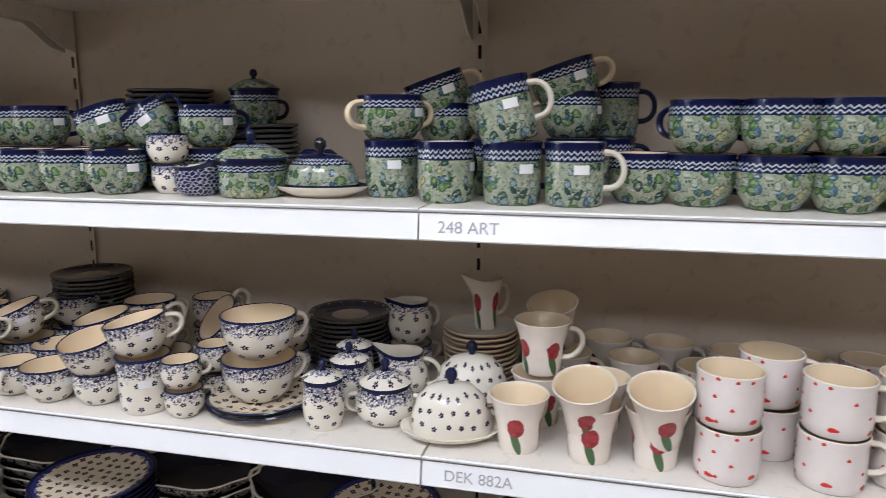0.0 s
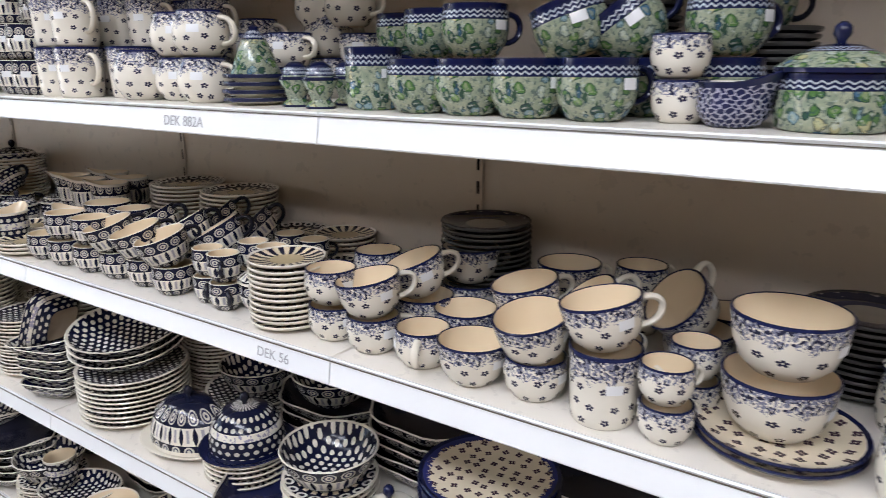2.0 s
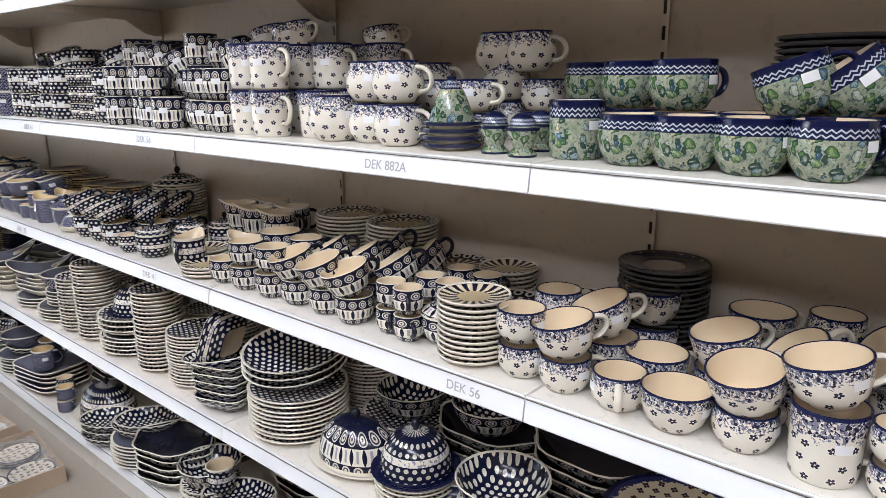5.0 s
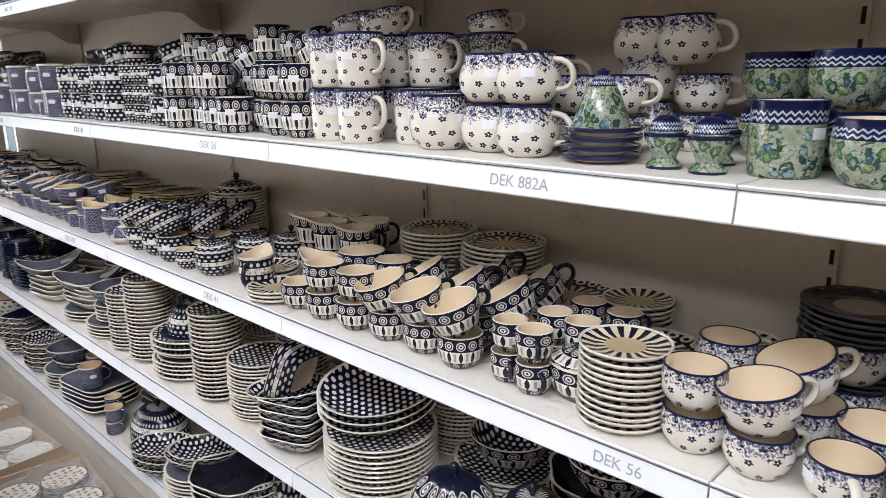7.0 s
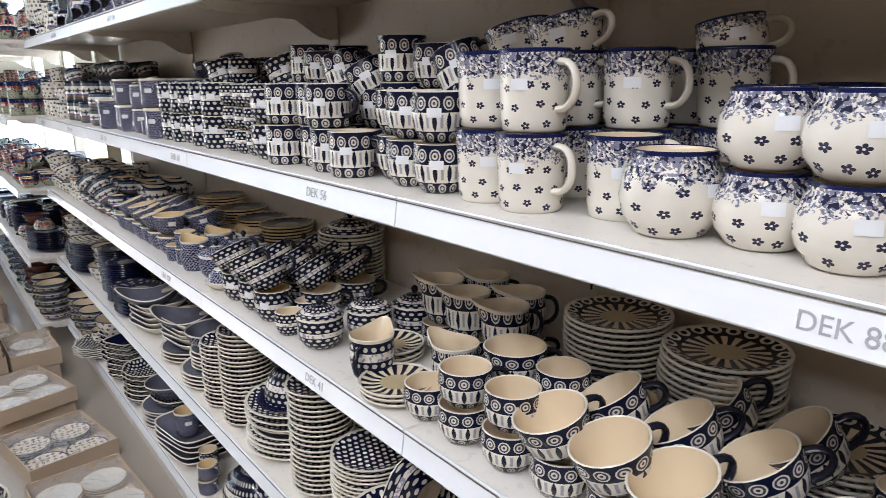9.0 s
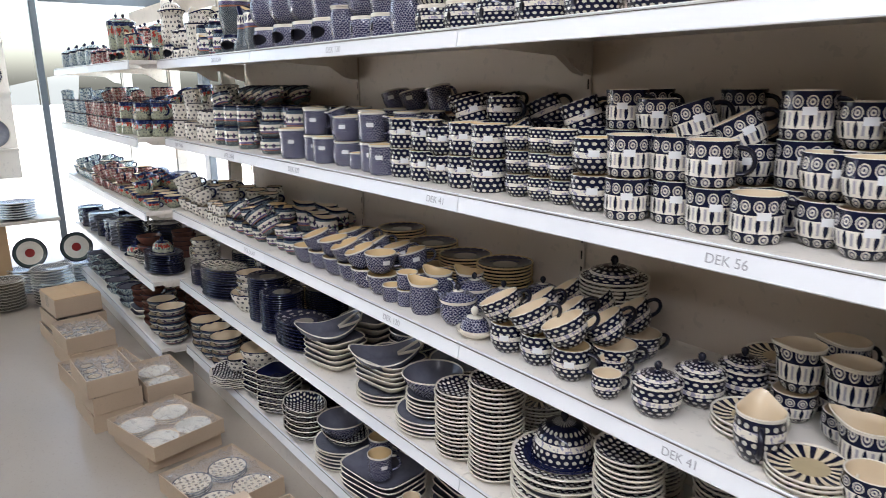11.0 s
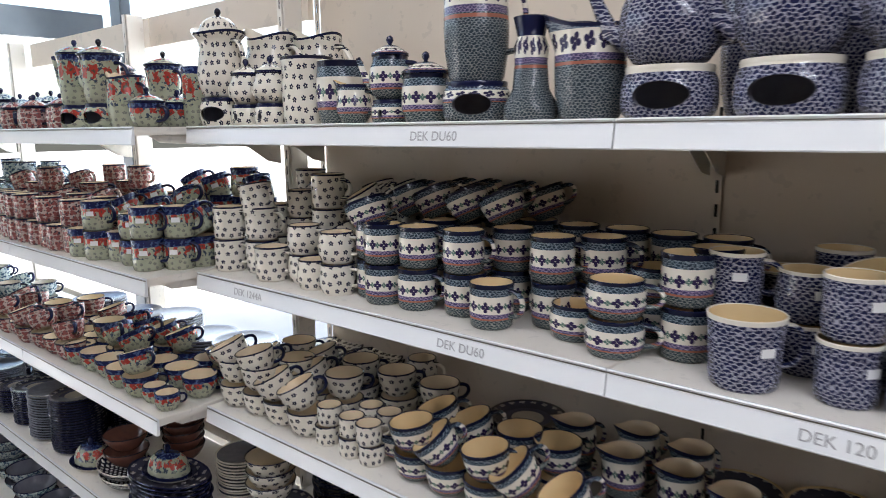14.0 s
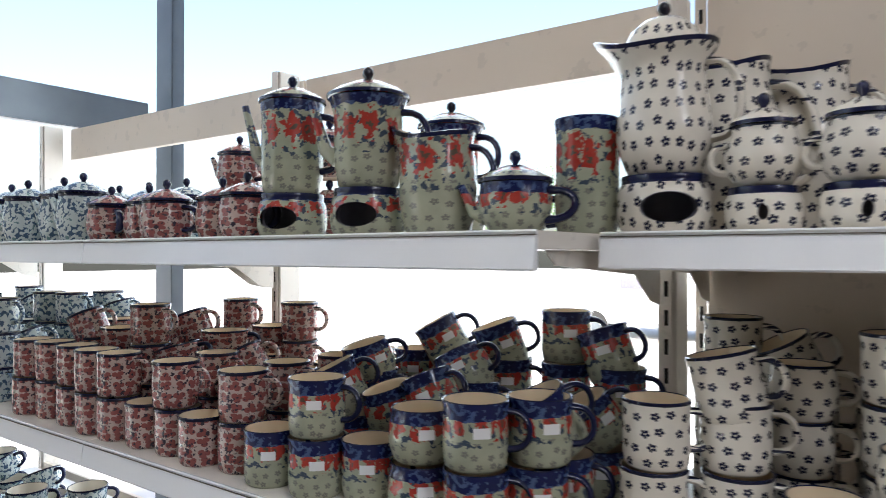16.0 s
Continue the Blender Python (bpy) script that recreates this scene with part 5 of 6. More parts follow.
# poppies, berries and ivy on the set-forward shelves
for x, y, k, n in ((-5.985, 0.97, pop_mug, 2), (-6.045, 0.90, pop_mug, 2), (-6.15, 0.92, pop_ball, 2), (-6.255, 0.93, pop_mug, 1), (-6.34, 0.89, pop_mug, 2), (-6.435, 0.885, pop_mug, 1), (-6.53, 0.90, ber_mug, 2), (-6.62, 0.885, ber_mug, 1), (-6.715, 0.89, ber_mug, 2), (-6.81, 0.885, ber_mug, 1), (-6.905, 0.885, ber_mug, 2)):
    tower(x, y, R2, *([k] * n), turn=20)
bank([pop_mug, pop_ball], -5.97, -6.42, 1.03, R2, 0.105, 2, 2, 0.9, 12)
bank([pop_ball, pop_wide], -5.97, -6.45, 1.14, R2, 0.11, 2, 3, 0.9, 12)
bank([pop_mug], -5.98, -6.45, 1.25, R2, 0.11, 2, 3, 0.6, 12)
bank([ber_mug], -7.0, -7.4, 0.885, R2, 0.098, 2, 2, 0.0, 12)
for yy in (1.0, 1.12, 1.24):
    bank([ber_mug, ber_wide], -6.53, -7.4, yy, R2, 0.11, 2, 3, 0.3, 12)
for yy in (0.885, 1.0, 1.12, 1.24):
    bank([ivy_mug], -7.5, -8.17, yy, R2, 0.105, 2, 3, 0.3, 12)

# third shelf: hearts, tulips, blue lace
for x, y, k, n in ((0.50, 1.04, hea_mug, 2), (0.385, 1.05, hea_mug, 2), (0.275, 1.03, hea_mug, 2), (0.205, 1.12, hea_mug, 2), (0.13, 1.02, hea_mug, 2)):
    tower(x, y, R3, *([k] * n), turn=0 if x > 0.2 else 50)
tower(0.03, 1.03, R3, tul_mug, tul_mug, turn=60, tip=16, tip_to=262, sink=0.052)
tower(-0.075, 1.03, R3, tul_mug, tul_mug, turn=60, tip=17, tip_to=255, sink=0.052)
tower(-0.185, 1.035, R3, tul_mug, turn=60)
tower(-0.165, 1.14, R3, tul_mug, tul_mug, turn=8)
tower(-0.06, 1.14, R3, tul_mug, turn=40)
tower(0.05, 1.14, R3, tul_mug, turn=40)
for x in (-0.13, 0.0, 0.12, 0.25, 0.37, 0.49):
    tower(x, 1.26, R3, tul_mug if x < 0.1 else hea_mug, turn=10)
for x in (-0.05, 0.07, 0.19, 0.31, 0.43):
    tower(x, 1.37, R3, tul_mug if x < 0.1 else hea_mug, turn=10)
tower(-0.15, 1.30, R3 + 0.09, tul_mug, turn=10, tip=18, tip_to=250)
lace_butter.put(-0.305, 1.05, R3, 12)
lace_butter.put(-0.30, 1.20, R3, 12)
z = pile(cream_saucer, -0.31, 1.34, R3, 10)
tul_jug.put(-0.30, 1.34, z, 30)
lace_sugar.put(-0.432, 1.08, R3, 8)
lace_jar.put(-0.532, 1.035, R3)
lace_jar.put(-0.52, 1.13, R3)
lace_jar.put(-0.54, 1.21, R3)
lace_jug.put(-0.435, 1.20, R3, 10)
tower(-0.46, 1.33, R3, lace_cup, lace_jug, turn=12)
pile(dark_plate, -0.60, 1.34, R3, 11)
z = pile(blue_saucer, -0.675, 1.085, R3, 2)
tower(-0.68, 1.085, z, lace_large, lace_large, turn=15)
tower(-0.80, 1.02, R3, lace_small, lace_small, turn=10)
tower(-0.79, 1.11, R3, lace_small, lace_small, turn=10)
tower(-0.885, 1.03, R3, lace_tall, lace_wide, turn=14, tip=12, tip_to=200)
tower(-0.995, 1.035, R3, lace_cup, lace_wide, turn=40, tip=14, tip_to=250)
tower(-1.095, 1.03, R3, lace_wide, turn=60)
tower(-1.195, 1.035, R3, lace_cup, turn=-60)
tower(-1.30, 1.04, R3, lace_cup, lace_wide, turn=15, tip=10, tip_to=220)
tower(-1.395, 1.04, R3, lace_cup, lace_cup, turn=20)
tower(-0.93, 1.15, R3, lace_wide, lace_wide, turn=20, tip=38, tip_to=215)
tower(-1.06, 1.15, R3, lace_wide, lace_wide, turn=-30, tip=12, tip_to=220)
tower(-1.18, 1.14, R3, lace_wide, turn=40)
tower(-1.28, 1.16, R3, lace_wide, lace_wide, turn=20, tip=20, tip_to=220)
tower(-0.82, 1.26, R3, lace_wide, lace_wide, turn=10, tip=50, tip_to=230)
tower(-0.70, 1.24, R3, lace_cup, lace_cup, turn=10)
tower(-1.05, 1.27, R3, lace_wide, lace_wide, turn=10)
tower(-1.25, 1.27, R3, lace_wide, lace_wide, turn=10)
tower(-0.95, 1.36, R3, lace_cup, lace_cup, turn=5)
tower(-0.80, 1.37, R3, lace_wide, turn=5)
tower(-1.40, 1.18, R3, lace_cup, lace_cup, turn=10)
pile(dark_plate, -1.26, 1.345, R3, 16)
# peacock
pile(pea_saucer, -1.51, 1.045, R3, 12)
for x, y in ((-1.67, 1.03), (-1.735, 1.04)):
    tower(x, y, R3, pea_small, pea_small, turn=-40)
for x, y in ((-1.63, 1.12), (-1.70, 1.13), (-1.60, 1.21), (-1.68, 1.22)):
    tower(x, y, R3, pea_small, pea_small, turn=10)
pea_tureen_small = lidded_pot("sugar_bowl", "white lidded pot with navy drops", "peacock pots", "bowl", 0.06, 0.06, pea, GW, GB, GB, False)
pea_tureen_small.put(-1.60, 1.08, R3)
pile(pea_plate, -1.55, 1.22, R3, 5)
pile(pea_saucer, -1.43, 1.30, R3, 7)
pile(pea_saucer, -1.66, 1.37, R3, 8)
pile(pea_plate, -1.80, 1.34, R3, 7)
for x, y in ((-1.845, 1.035), (-1.945, 1.04), (-2.045, 1.04)):
    tower(x, y, R3, pea_cup, pea_wide, turn=30, tip=18, tip_to=240)
tower(-2.145, 1.035, R3, pea_cup, pea_cup, turn=20)
tower(-2.25, 1.03, R3, pea_cup, pea_cup, turn=20)
tower(-2.355, 1.03, R3, pea_cup, turn=20)
for x in (-1.79, -1.90, -2.02):
    tower(x, 1.15, R3, pea_wide, pea_wide, turn=10, tip=30, tip_to=215)
for x in (-2.14, -2.25):
    tower(x, 1.14, R3, pea_wide, pea_wide if x < -2.2 else pea_cup, turn=10)
for x in (-1.78, -1.90):
    tower(x, 1.25, R3, pea_wide, pea_wide, turn=15, tip=42, tip_to=215)
tower(-2.08, 1.24, R3, pea_wide, turn=15)
pile(pea_plate, -1.985, 1.34, R3, 15)
pile(pea_plate, -2.195, 1.345, R3, 15)
pile(pea_saucer, -2.45, 1.03, R3, 3)
dot_jug.put(-2.545, 1.035, R3, -60)
pea_jug.put(-2.40, 1.13, R3, 10)
for x, y in ((-2.36, 1.22), (-2.47, 1.22), (-2.58, 1.24), (-2.40, 1.31), (-2.53, 1.33)):
    tower(x, y, R3, pea_cup, pea_jug, turn=12)
z = pile(pea_saucer, -2.61, 1.12, R3, 3)
dot_sugar.put(-2.77, 1.04, R3)
dot_sugar.put(-2.74, 1.15, R3)
dot_sugar.put(-2.70, 1.25, R3)
pile(pea_saucer, -2.68, 1.36, R3, 7)
tower(-2.885, 1.02, R3, dot_small, turn=10)
tower(-2.93, 1.09, R3, dot_small, turn=10)
for x in (-3.0, -3.11, -3.22):
    tower(x, 1.035, R3, dot_ball, dot_wide, turn=15, tip=26, tip_to=215)
    tower(x + 0.03, 1.15, R3, dot_wide, dot_wide, turn=15, tip=34, tip_to=215)
    tower(x + 0.02, 1.26, R3, dot_wide, dot_wide, turn=15, tip=34, tip_to=215)
z = pile(dot_plate, -3.13, 1.335, R3, 15)
dot_lid = Kind("lid", "navy dotted lid with black knob on a stack of plates", "lid", "white dot ware", to_mesh("lid", turned([(0.075, 0), (0.078, 0.006), (0.06, 0.026), (0.025, 0.038), (0, 0.04)], 28), dots), 0.04, [knob(0.038, 0.011, GB)])
dot_lid.put(-3.13, 1.335, z)
# blue scales
sca_lid = domed_dish("butter_dish", "small blue speckled butter dish", "blue scale ware", 0.06, sca, GW, GW, 1.0, 0.8, 0.045)
sca_lid.put(-3.35, 1.03, R3)
for x, y in ((-3.46, 1.06), (-3.40, 1.18), (-3.36, 1.30), (-3.52, 1.17)):
    sca_sugar.put(x, y, R3, 10)
for x, y in ((-3.60, 1.04), (-3.60, 1.22), (-3.66, 1.14)):
    sca_jug.put(x, y, R3, 10)
tower(-3.69, 1.04, R3, sca_small, sca_small, turn=10)
tower(-3.755, 1.03, R3, sca_small, turn=10)
for x in (-3.845, -3.945, -4.045, -4.15, -4.265):
    tower(x, 1.045, R3, sca_wide, sca_wide, turn=25, tip=RNG.choice((0, 10, 20)), tip_to=240)
    tower(x + 0.04, 1.155, R3, sca_wide, sca_wide, turn=25, tip=RNG.choice((0, 14, 30)), tip_to=225)
tower(-4.385, 1.04, R3, sca_wide, turn=25)
for x in (-3.82, -3.95, -4.08, -4.2, -4.33):
    tower(x, 1.255, R3, sca_wide, turn=20)
for x, n in ((-3.58, 10), (-3.78, 9), (-3.97, 10), (-4.17, 12), (-4.34, 7)):
    pile(sca_plate, x, 1.345, R3, n)
# banded
ban_sugar.put(-4.53, 1.06, R3, 15)
tower(-4.62, 1.05, R3, ban_small, ban_small, turn=20)
tower(-4.72, 1.05, R3, ban_small, ban_wide, turn=20, tip=32, tip_to=215)
for x in (-4.83, -4.93, -5.04, -5.14):
    tower(x, 1.05, R3, ban_wide, ban_wide, turn=20, tip=RNG.choice((8, 26, 40)), tip_to=215)
    tower(x, 1.16, R3, ban_wide, ban_wide, turn=20, tip=RNG.choice((0, 20)), tip_to=215)
for x, y in ((-4.47, 1.18), (-4.58, 1.20), (-4.70, 1.20), (-4.60, 1.30), (-4.72, 1.32), (-4.85, 1.27)):
    tower(x, y, R3, ban_small, ban_jug, turn=10)
pile(sca_plate, -4.52, 1.345, R3, 5)
pile(navy_plate, -5.02, 1.33, R3, 8)
tower(-5.24, 1.10, R3, ban_wide, turn=30)
# black flowers
for x in (-5.27, -5.34):
    tower(x, 1.03, R3, paw_small, paw_small, turn=20)
    tower(x - 0.01, 1.11, R3, paw_small, paw_small, turn=20)
tower(-5.435, 1.04, R3, paw_small, paw_small, turn=20)
for x in (-5.52, -5.625, -5.73, -5.835):
    tower(x, 1.04, R3, paw_wide, paw_wide, *([paw_wide] if x < -5.7 else []), turn=20, tip=RNG.choice((12, 26)), tip_to=220)
    tower(x + 0.02, 1.15, R3, paw_wide, paw_wide, turn=20, tip=RNG.choice((0, 26)), tip_to=220)
for x in (-5.25, -5.40, -5.55, -5.70, -5.83):
    tower(x, 1.26, R3, paw_wide, paw_wide, turn=20, tip=RNG.choice((0, 20)), tip_to=220)
tower(-5.40, 1.36, R3, paw_ball, paw_ball, turn=20)
pile(paw_plate, -5.62, 1.37, R3, 9)
pile(paw_plate, -5.8, 1.37, R3, 9)
# poppies and the rest
tower(-5.965, 0.88, R3, pop_small, turn=20)
tower(-6.05, 0.885, R3, pop_small, turn=20)
for yy in (0.89, 0.99, 1.10):
    bank([pop_wide], -6.13 if yy < 0.95 else -5.98, -6.62, yy, R3, 0.115, 1, 2, 0.7, 15)
    bank([ber_wide], -6.66, -7.40, yy, R3, 0.112, 1, 2, 0.7, 15)
    bank([ivy_wide], -7.45, -8.16, yy, R3, 0.112, 1, 2, 0.6, 15)
for x, n in ((-6.03, 11), (-6.25, 9), (-6.48, 12), (-6.8, 8), (-7.1, 9)):
    pile(ivy_plate, x, 1.19, R3, n)

# fourth shelf
oval_big = bowl_kind("dish", "large oval dotted dish with white rim, tilted on a stack", "white dot oval dishes", 0.135, 0.05, dots, plate_top("dots"), GW, scallop(2, 0.06), 1.0, 0.8, 40, "dish")


def boat():
    """A slate dish whose rim dips at the sides, with a looped grip at one end."""
    k = bowl_kind("dish", "grey-blue boat-shaped dish with white rim and loop handle", "slate boat dishes", 0.135, 0.06, GLAZE_SLATE, GLAZE_SLATE, GW, None, 1.0, 0.72, 40, "dish")
    for v in k.body.vertices:
        a, r = math.atan2(v.co.y / 0.72, v.co.x), math.hypot(v.co.x, v.co.y / 0.72) / 0.135
        v.co.z += 0.028 * (math.cos(2 * a) + 0.4 * math.cos(a)) * r ** 3
    for s in (-1, 1):
        loop = [(0.118 + 0.004 * i - 0.0012 * i * i, s * (0.006 + 0.03 * math.sin(math.pi * i / 10)), 0.078 + 0.006 * math.sin(math.pi * i / 10) - 0.004 * i) for i in range(11)]
        k.parts = k.parts + [("handle", to_mesh("handle", tube(loop, 0.006, 8), GW), "white-edged looped grip")]
    return k


boat_dish = boat()
# navy piles and extra dark dishes are added to imitate this shelf's deep shade
for x, n in ((0.55, 9), (0.32, 7), (0.08, 10), (-0.16, 6), (-0.68, 9), (-0.97, 8)):
    nest(wave_oval, x, 1.29, R4, n // 2, 0.03)
    pile(navy_plate, x - 0.02, 1.08 + 0.04 * (n % 2), R4, n) if x > -0.3 else None
pile(lace_plate, -0.50, 1.24, R4, 12)
lace_dish.put(-0.82, 1.16, R4, 8)
lace_dish.put(-0.30, 1.24, R4, 8)
pile(lace_plate, -0.02, 1.2, R4, 6)
pile(lace_plate, -1.12, 1.13, R4, 16)
lace_butter.put(-1.295, 1.06, R4, 60)
z = pile(pea_plate, -1.46, 1.08, R4, 6, 0.012)
big_bowl.put(-1.46, 1.08, z - 0.004)
nest(wave_oval, -1.36, 1.29, R4, 5, 0.026)
z = pile(pea_plate, -1.70, 1.075, R4, 5, 0.012)
dot_dome.put(-1.70, 1.075, z - 0.006)
tray_navy.put(-1.585, 1.01, R4, 30)
pea_tureen.put(-1.90, 1.075, R4 + 0.0, 10)
z = nest(wave_oval, -1.66, 1.31, R4, 3, 0.028)
big_bowl.put(-1.66, 1.31, z)
z = pile(pea_dinner, -1.93, 1.31, R4, 4)
big_bowl.put(-1.93, 1.31, z)
z = pile(pea_dinner, -2.165, 1.105, R4, 10, 0.0125)
for k in range(3):
    oval_big.put(-2.17, 1.11, z + 0.03 + 0.02 * k, 50, 20, -55)
pile(pea_plate, -2.12, 1.34, R4, 14)
z = nest(tray_navy, -2.425, 1.055, R4, 5, 0.025, 20)
tray_navy.put(-2.40, 1.06, z + 0.075, 20, 70, 195)
oval_dots.put(-2.45, 1.05, z - 0.012, 25, 8, 200)
z = pile(pea_plate, -2.40, 1.32, R4, 5)
big_bowl.put(-2.40, 1.32, z)
pile(dot_plate, -2.655, 1.09, R4, 16)
pile(edge_plate, -2.845, 1.065, R4, 21, 0.0128)
pile(edge_plate, -2.72, 1.28, R4, 14, 0.0128)
z = pile(pea_dinner, -3.085, 1.11, R4, 4, 0.014)
z = pile(slate_plate, -3.085, 1.11, z, 2, 0.02)
z = pile(pea_dinner, -3.085, 1.11, z, 3, 0.019)
dot_dome.put(-3.085, 1.11, z - 0.01)
pile(dot_plate, -2.98, 1.33, R4, 10)
pile(edge_plate, -3.29, 1.06, R4, 22, 0.0128)
pile(edge_plate, -3.44, 1.055, R4, 16, 0.0128)
pile(pea_plate, -3.34, 1.28, R4, 14)
z = pile(slate_plate, -3.63, 1.09, R4, 4, 0.0135)
z = pile(slate_small, -3.63, 1.09, z, 5, 0.0135)
sca_bowl.put(-3.63, 1.09, z)
z = pile(slate_plate, -3.90, 1.10, R4, 3, 0.014)
z = nest(tray_slate, -3.90, 1.10, z, 5, 0.018, 10)
boat_dish.put(-3.90, 1.09, z - 0.01, 60)
pile(slate_plate, -3.75, 1.31, R4, 12)
nest(sca_bowl, -4.05, 1.31, R4, 4, 0.03)
z = nest(tray_slate, -4.26, 1.075, R4, 5, 0.022, 8)
boat_dish.put(-4.27, 1.06, z + 0.004, 75)
pile(oval_navy, -4.515, 1.07, R4, 8, 0.0145, 10)
nest(tray_slate, -4.36, 1.30, R4, 4, 0.03, 20)
pile(navy_plate, -4.765, 1.085, R4, 17)
pile(navy_plate, -4.935, 1.10, R4, 20)
pile(navy_plate, -4.75, 1.30, R4, 15)
pile(sca_plate, -4.98, 1.32, R4, 12)
paw_basin.put(-5.115, 1.085, R4)
z = nest(paw_bowl, -5.115, 1.085, R4 + 0.058, 3, 0.038)
z = pile(oval_navy, -5.42, 1.06, R4, 6, 0.014, 14)
z = pile(oval_paw, -5.42, 1.06, z, 6, 0.013, 14)
pile(navy_plate, -5.28, 1.31, R4, 16)
nest(paw_bowl, -5.47, 1.32, R4, 5, 0.03)
pile(navy_plate, -5.72, 1.08, R4, 9)
nest(paw_bowl, -5.76, 1.08, R4 + 0.11, 3, 0.04)
pile(paw_plate, -5.70, 1.31, R4, 14)
z = pile(oval_navy, -6.13, 0.95, R4, 9, 0.013, 10)
pop_dome.put(-6.13, 0.95, z - 0.006, 10)
pile(slate_small, -6.05, 1.17, R4, 12)
z = nest(oval_dots, -6.40, 0.93, R4, 2, 0.03)
tower(-6.42, 0.95, z, rust_bowl, rust_bowl)
pop_dome.put(-6.62, 0.91, R4, 5)
nest(rust_bowl, -6.42, 1.16, R4, 5, 0.03)
for x, n in ((-6.82, 20), (-7.02, 17), (-7.22, 14), (-7.43, 10), (-7.66, 13), (-7.9, 9), (-8.1, 12)):
    pile(ivy_plate if n % 2 else navy_plate, x, 0.93 + 0.01 * (n % 3), R4, n)
    pile(navy_plate, x + 0.06, 1.15, R4, n - 4)

# lowest shelf
for x in (0.3, -0.1, -0.5, -0.9, -1.3, -1.7):
    pile(pea_dinner, x, 1.2, R5, 8)
z = pile(pea_plate, -2.05, 1.12, R5, 5)
big_bowl.put(-2.05, 1.12, z)
nest(dot_bowl, -2.27, 1.04, R5, 4, 0.018)
z = nest(oval_dots, -2.44, 1.06, R5, 3, 0.022, 30)
dot_jug.put(-2.52, 1.05, z, 170)
z = pile(pea_plate, -2.60, 1.06, R5, 6, 0.012)
big_bowl.put(-2.60, 1.06, z - 0.004)
nest(wave_oval, -2.36, 1.29, R5, 5, 0.027)
nest(wave_oval, -2.80, 1.05, R5, 5, 0.026, 15)
nest(tray_navy, -2.76, 1.28, R5, 6, 0.03, 10)
z = pile(slate_plate, -3.02, 1.06, R5, 7, 0.013)
oval_dots.put(-3.03, 1.05, z, 20)
oval_dots.put(-2.99, 1.06, z + 0.03, 40)
nest(oval_dots, -3.22, 1.02, R5, 3, 0.028, 30)
dot_tureen.put(-3.43, 1.10, R5 + 0.0, 10)
nest(tray_navy, -3.17, 1.28, R5, 6, 0.03)
nest(tray_slate, -3.66, 1.25, R5, 5, 0.03)
tower(-3.62, 1.01, R5, sca_small, sca_small)
tower(-3.70, 1.04, R5, dot_small, dot_small)
z = nest(tray_large, -3.92, 1.07, R5, 5, 0.021, 12)
tower(-3.88, 1.03, z, sca_mug)
tower(-3.98, 1.10, z, sca_mug)
z = pile(slate_plate, -4.22, 1.08, R5, 6, 0.015)
z = nest(oval_dots, -4.22, 1.08, z, 1, 0.02)
sca_bowl.put(-4.24, 1.08, z)
nest(sca_bowl, -4.08, 1.29, R5, 5, 0.03)
nest(oval_dots, -4.50, 1.04, R5, 6, 0.022)
nest(ban_bowl, -4.42, 1.27, R5, 6, 0.03)
z = nest(tray_navy, -4.78, 1.05, R5, 7, 0.026, 30)
z = nest(tray_navy, -4.98, 1.06, R5, 6, 0.026, 15)
paw_basin.put(-4.98, 1.06, z)
pile(navy_plate, -4.72, 1.28, R5, 14)
nest(ban_bowl, -5.00, 1.29, R5, 6, 0.03)
pile(wave_plate, -5.22, 1.03, R5, 5)
jug("gravy_boat", "white gravy boat with small black flowers", "black flower ware", "bowl", 0.06, 0.06, paw, GC, GN, paw, "gravy boat").put(-5.22, 1.03, R5 + 0.06, 160)
for x in (-5.42, -5.58, -5.74):
    nest(ban_bowl, x, 1.04, R5, 4, 0.042)
    nest(paw_bowl, x + 0.05, 1.22, R5, 5, 0.036)
for x, n in ((-5.98, 5), (-6.16, 5), (-6.34, 6)):
    nest(ban_bowl if n == 5 else rust_bowl, x, 0.92, R5, n, 0.042)
    nest(rust_bowl, x + 0.03, 1.12, R5, 6, 0.042)
nest(tray_slate, -6.6, 0.93, R5, 2, 0.03)
nest(rust_bowl, -6.58, 0.92, R5 + 0.07, 3, 0.04)
for x in (-6.85, -7.05, -7.25, -7.45, -7.65, -7.85, -8.05):
    nest(ivy_bowl := bowl_kind("bowl", "dark green-grey bowl in a stack", "green-grey bowls", 0.085, 0.06, ivy, GLAZE_SLATE, GN), x, 0.92 + jig(0.02), R5, RNG.randint(2, 4), 0.045)
    nest(ban_bowl, x + 0.05, 1.12, R5, 3, 0.045)

# top shelf: pots, jugs and warmers
for x in (-1.6, -1.85, -2.1, -2.35, -2.6, -2.82, -2.98, -3.13, -3.265, -3.39):
    dot_warmer.put(x, 1.04, R1)
    dot_pot.put(x, 1.04, R1 + 0.066, 5)
dot_warmer.put(-3.515, 1.04, R1)
dot_pot.put(-3.515, 1.04, R1 + 0.066, 5)
sca_jug_big = jug("pitcher", "blue scale-stamped pitcher with a pale rim", "blue scale pitchers", "barrel", 0.060, 0.105, sca20, GT, GW, sca20, "pitcher")
sca_jug_big.put(-3.625, 1.03, R1, 10)
lidded_pot("teapot", "small blue scale-stamped teapot", "blue scale teapots", "ball", 0.055, 0.08, sca, GW, GW, sca, True, True, "teapot").put(-3.60, 1.18, R1, 10)
sca_warmer_small = warmer("teapot_warmer", "blue scale-stamped warmer with round holes", "blue scale warmers", 0.056, 0.062, sca, GW, False)
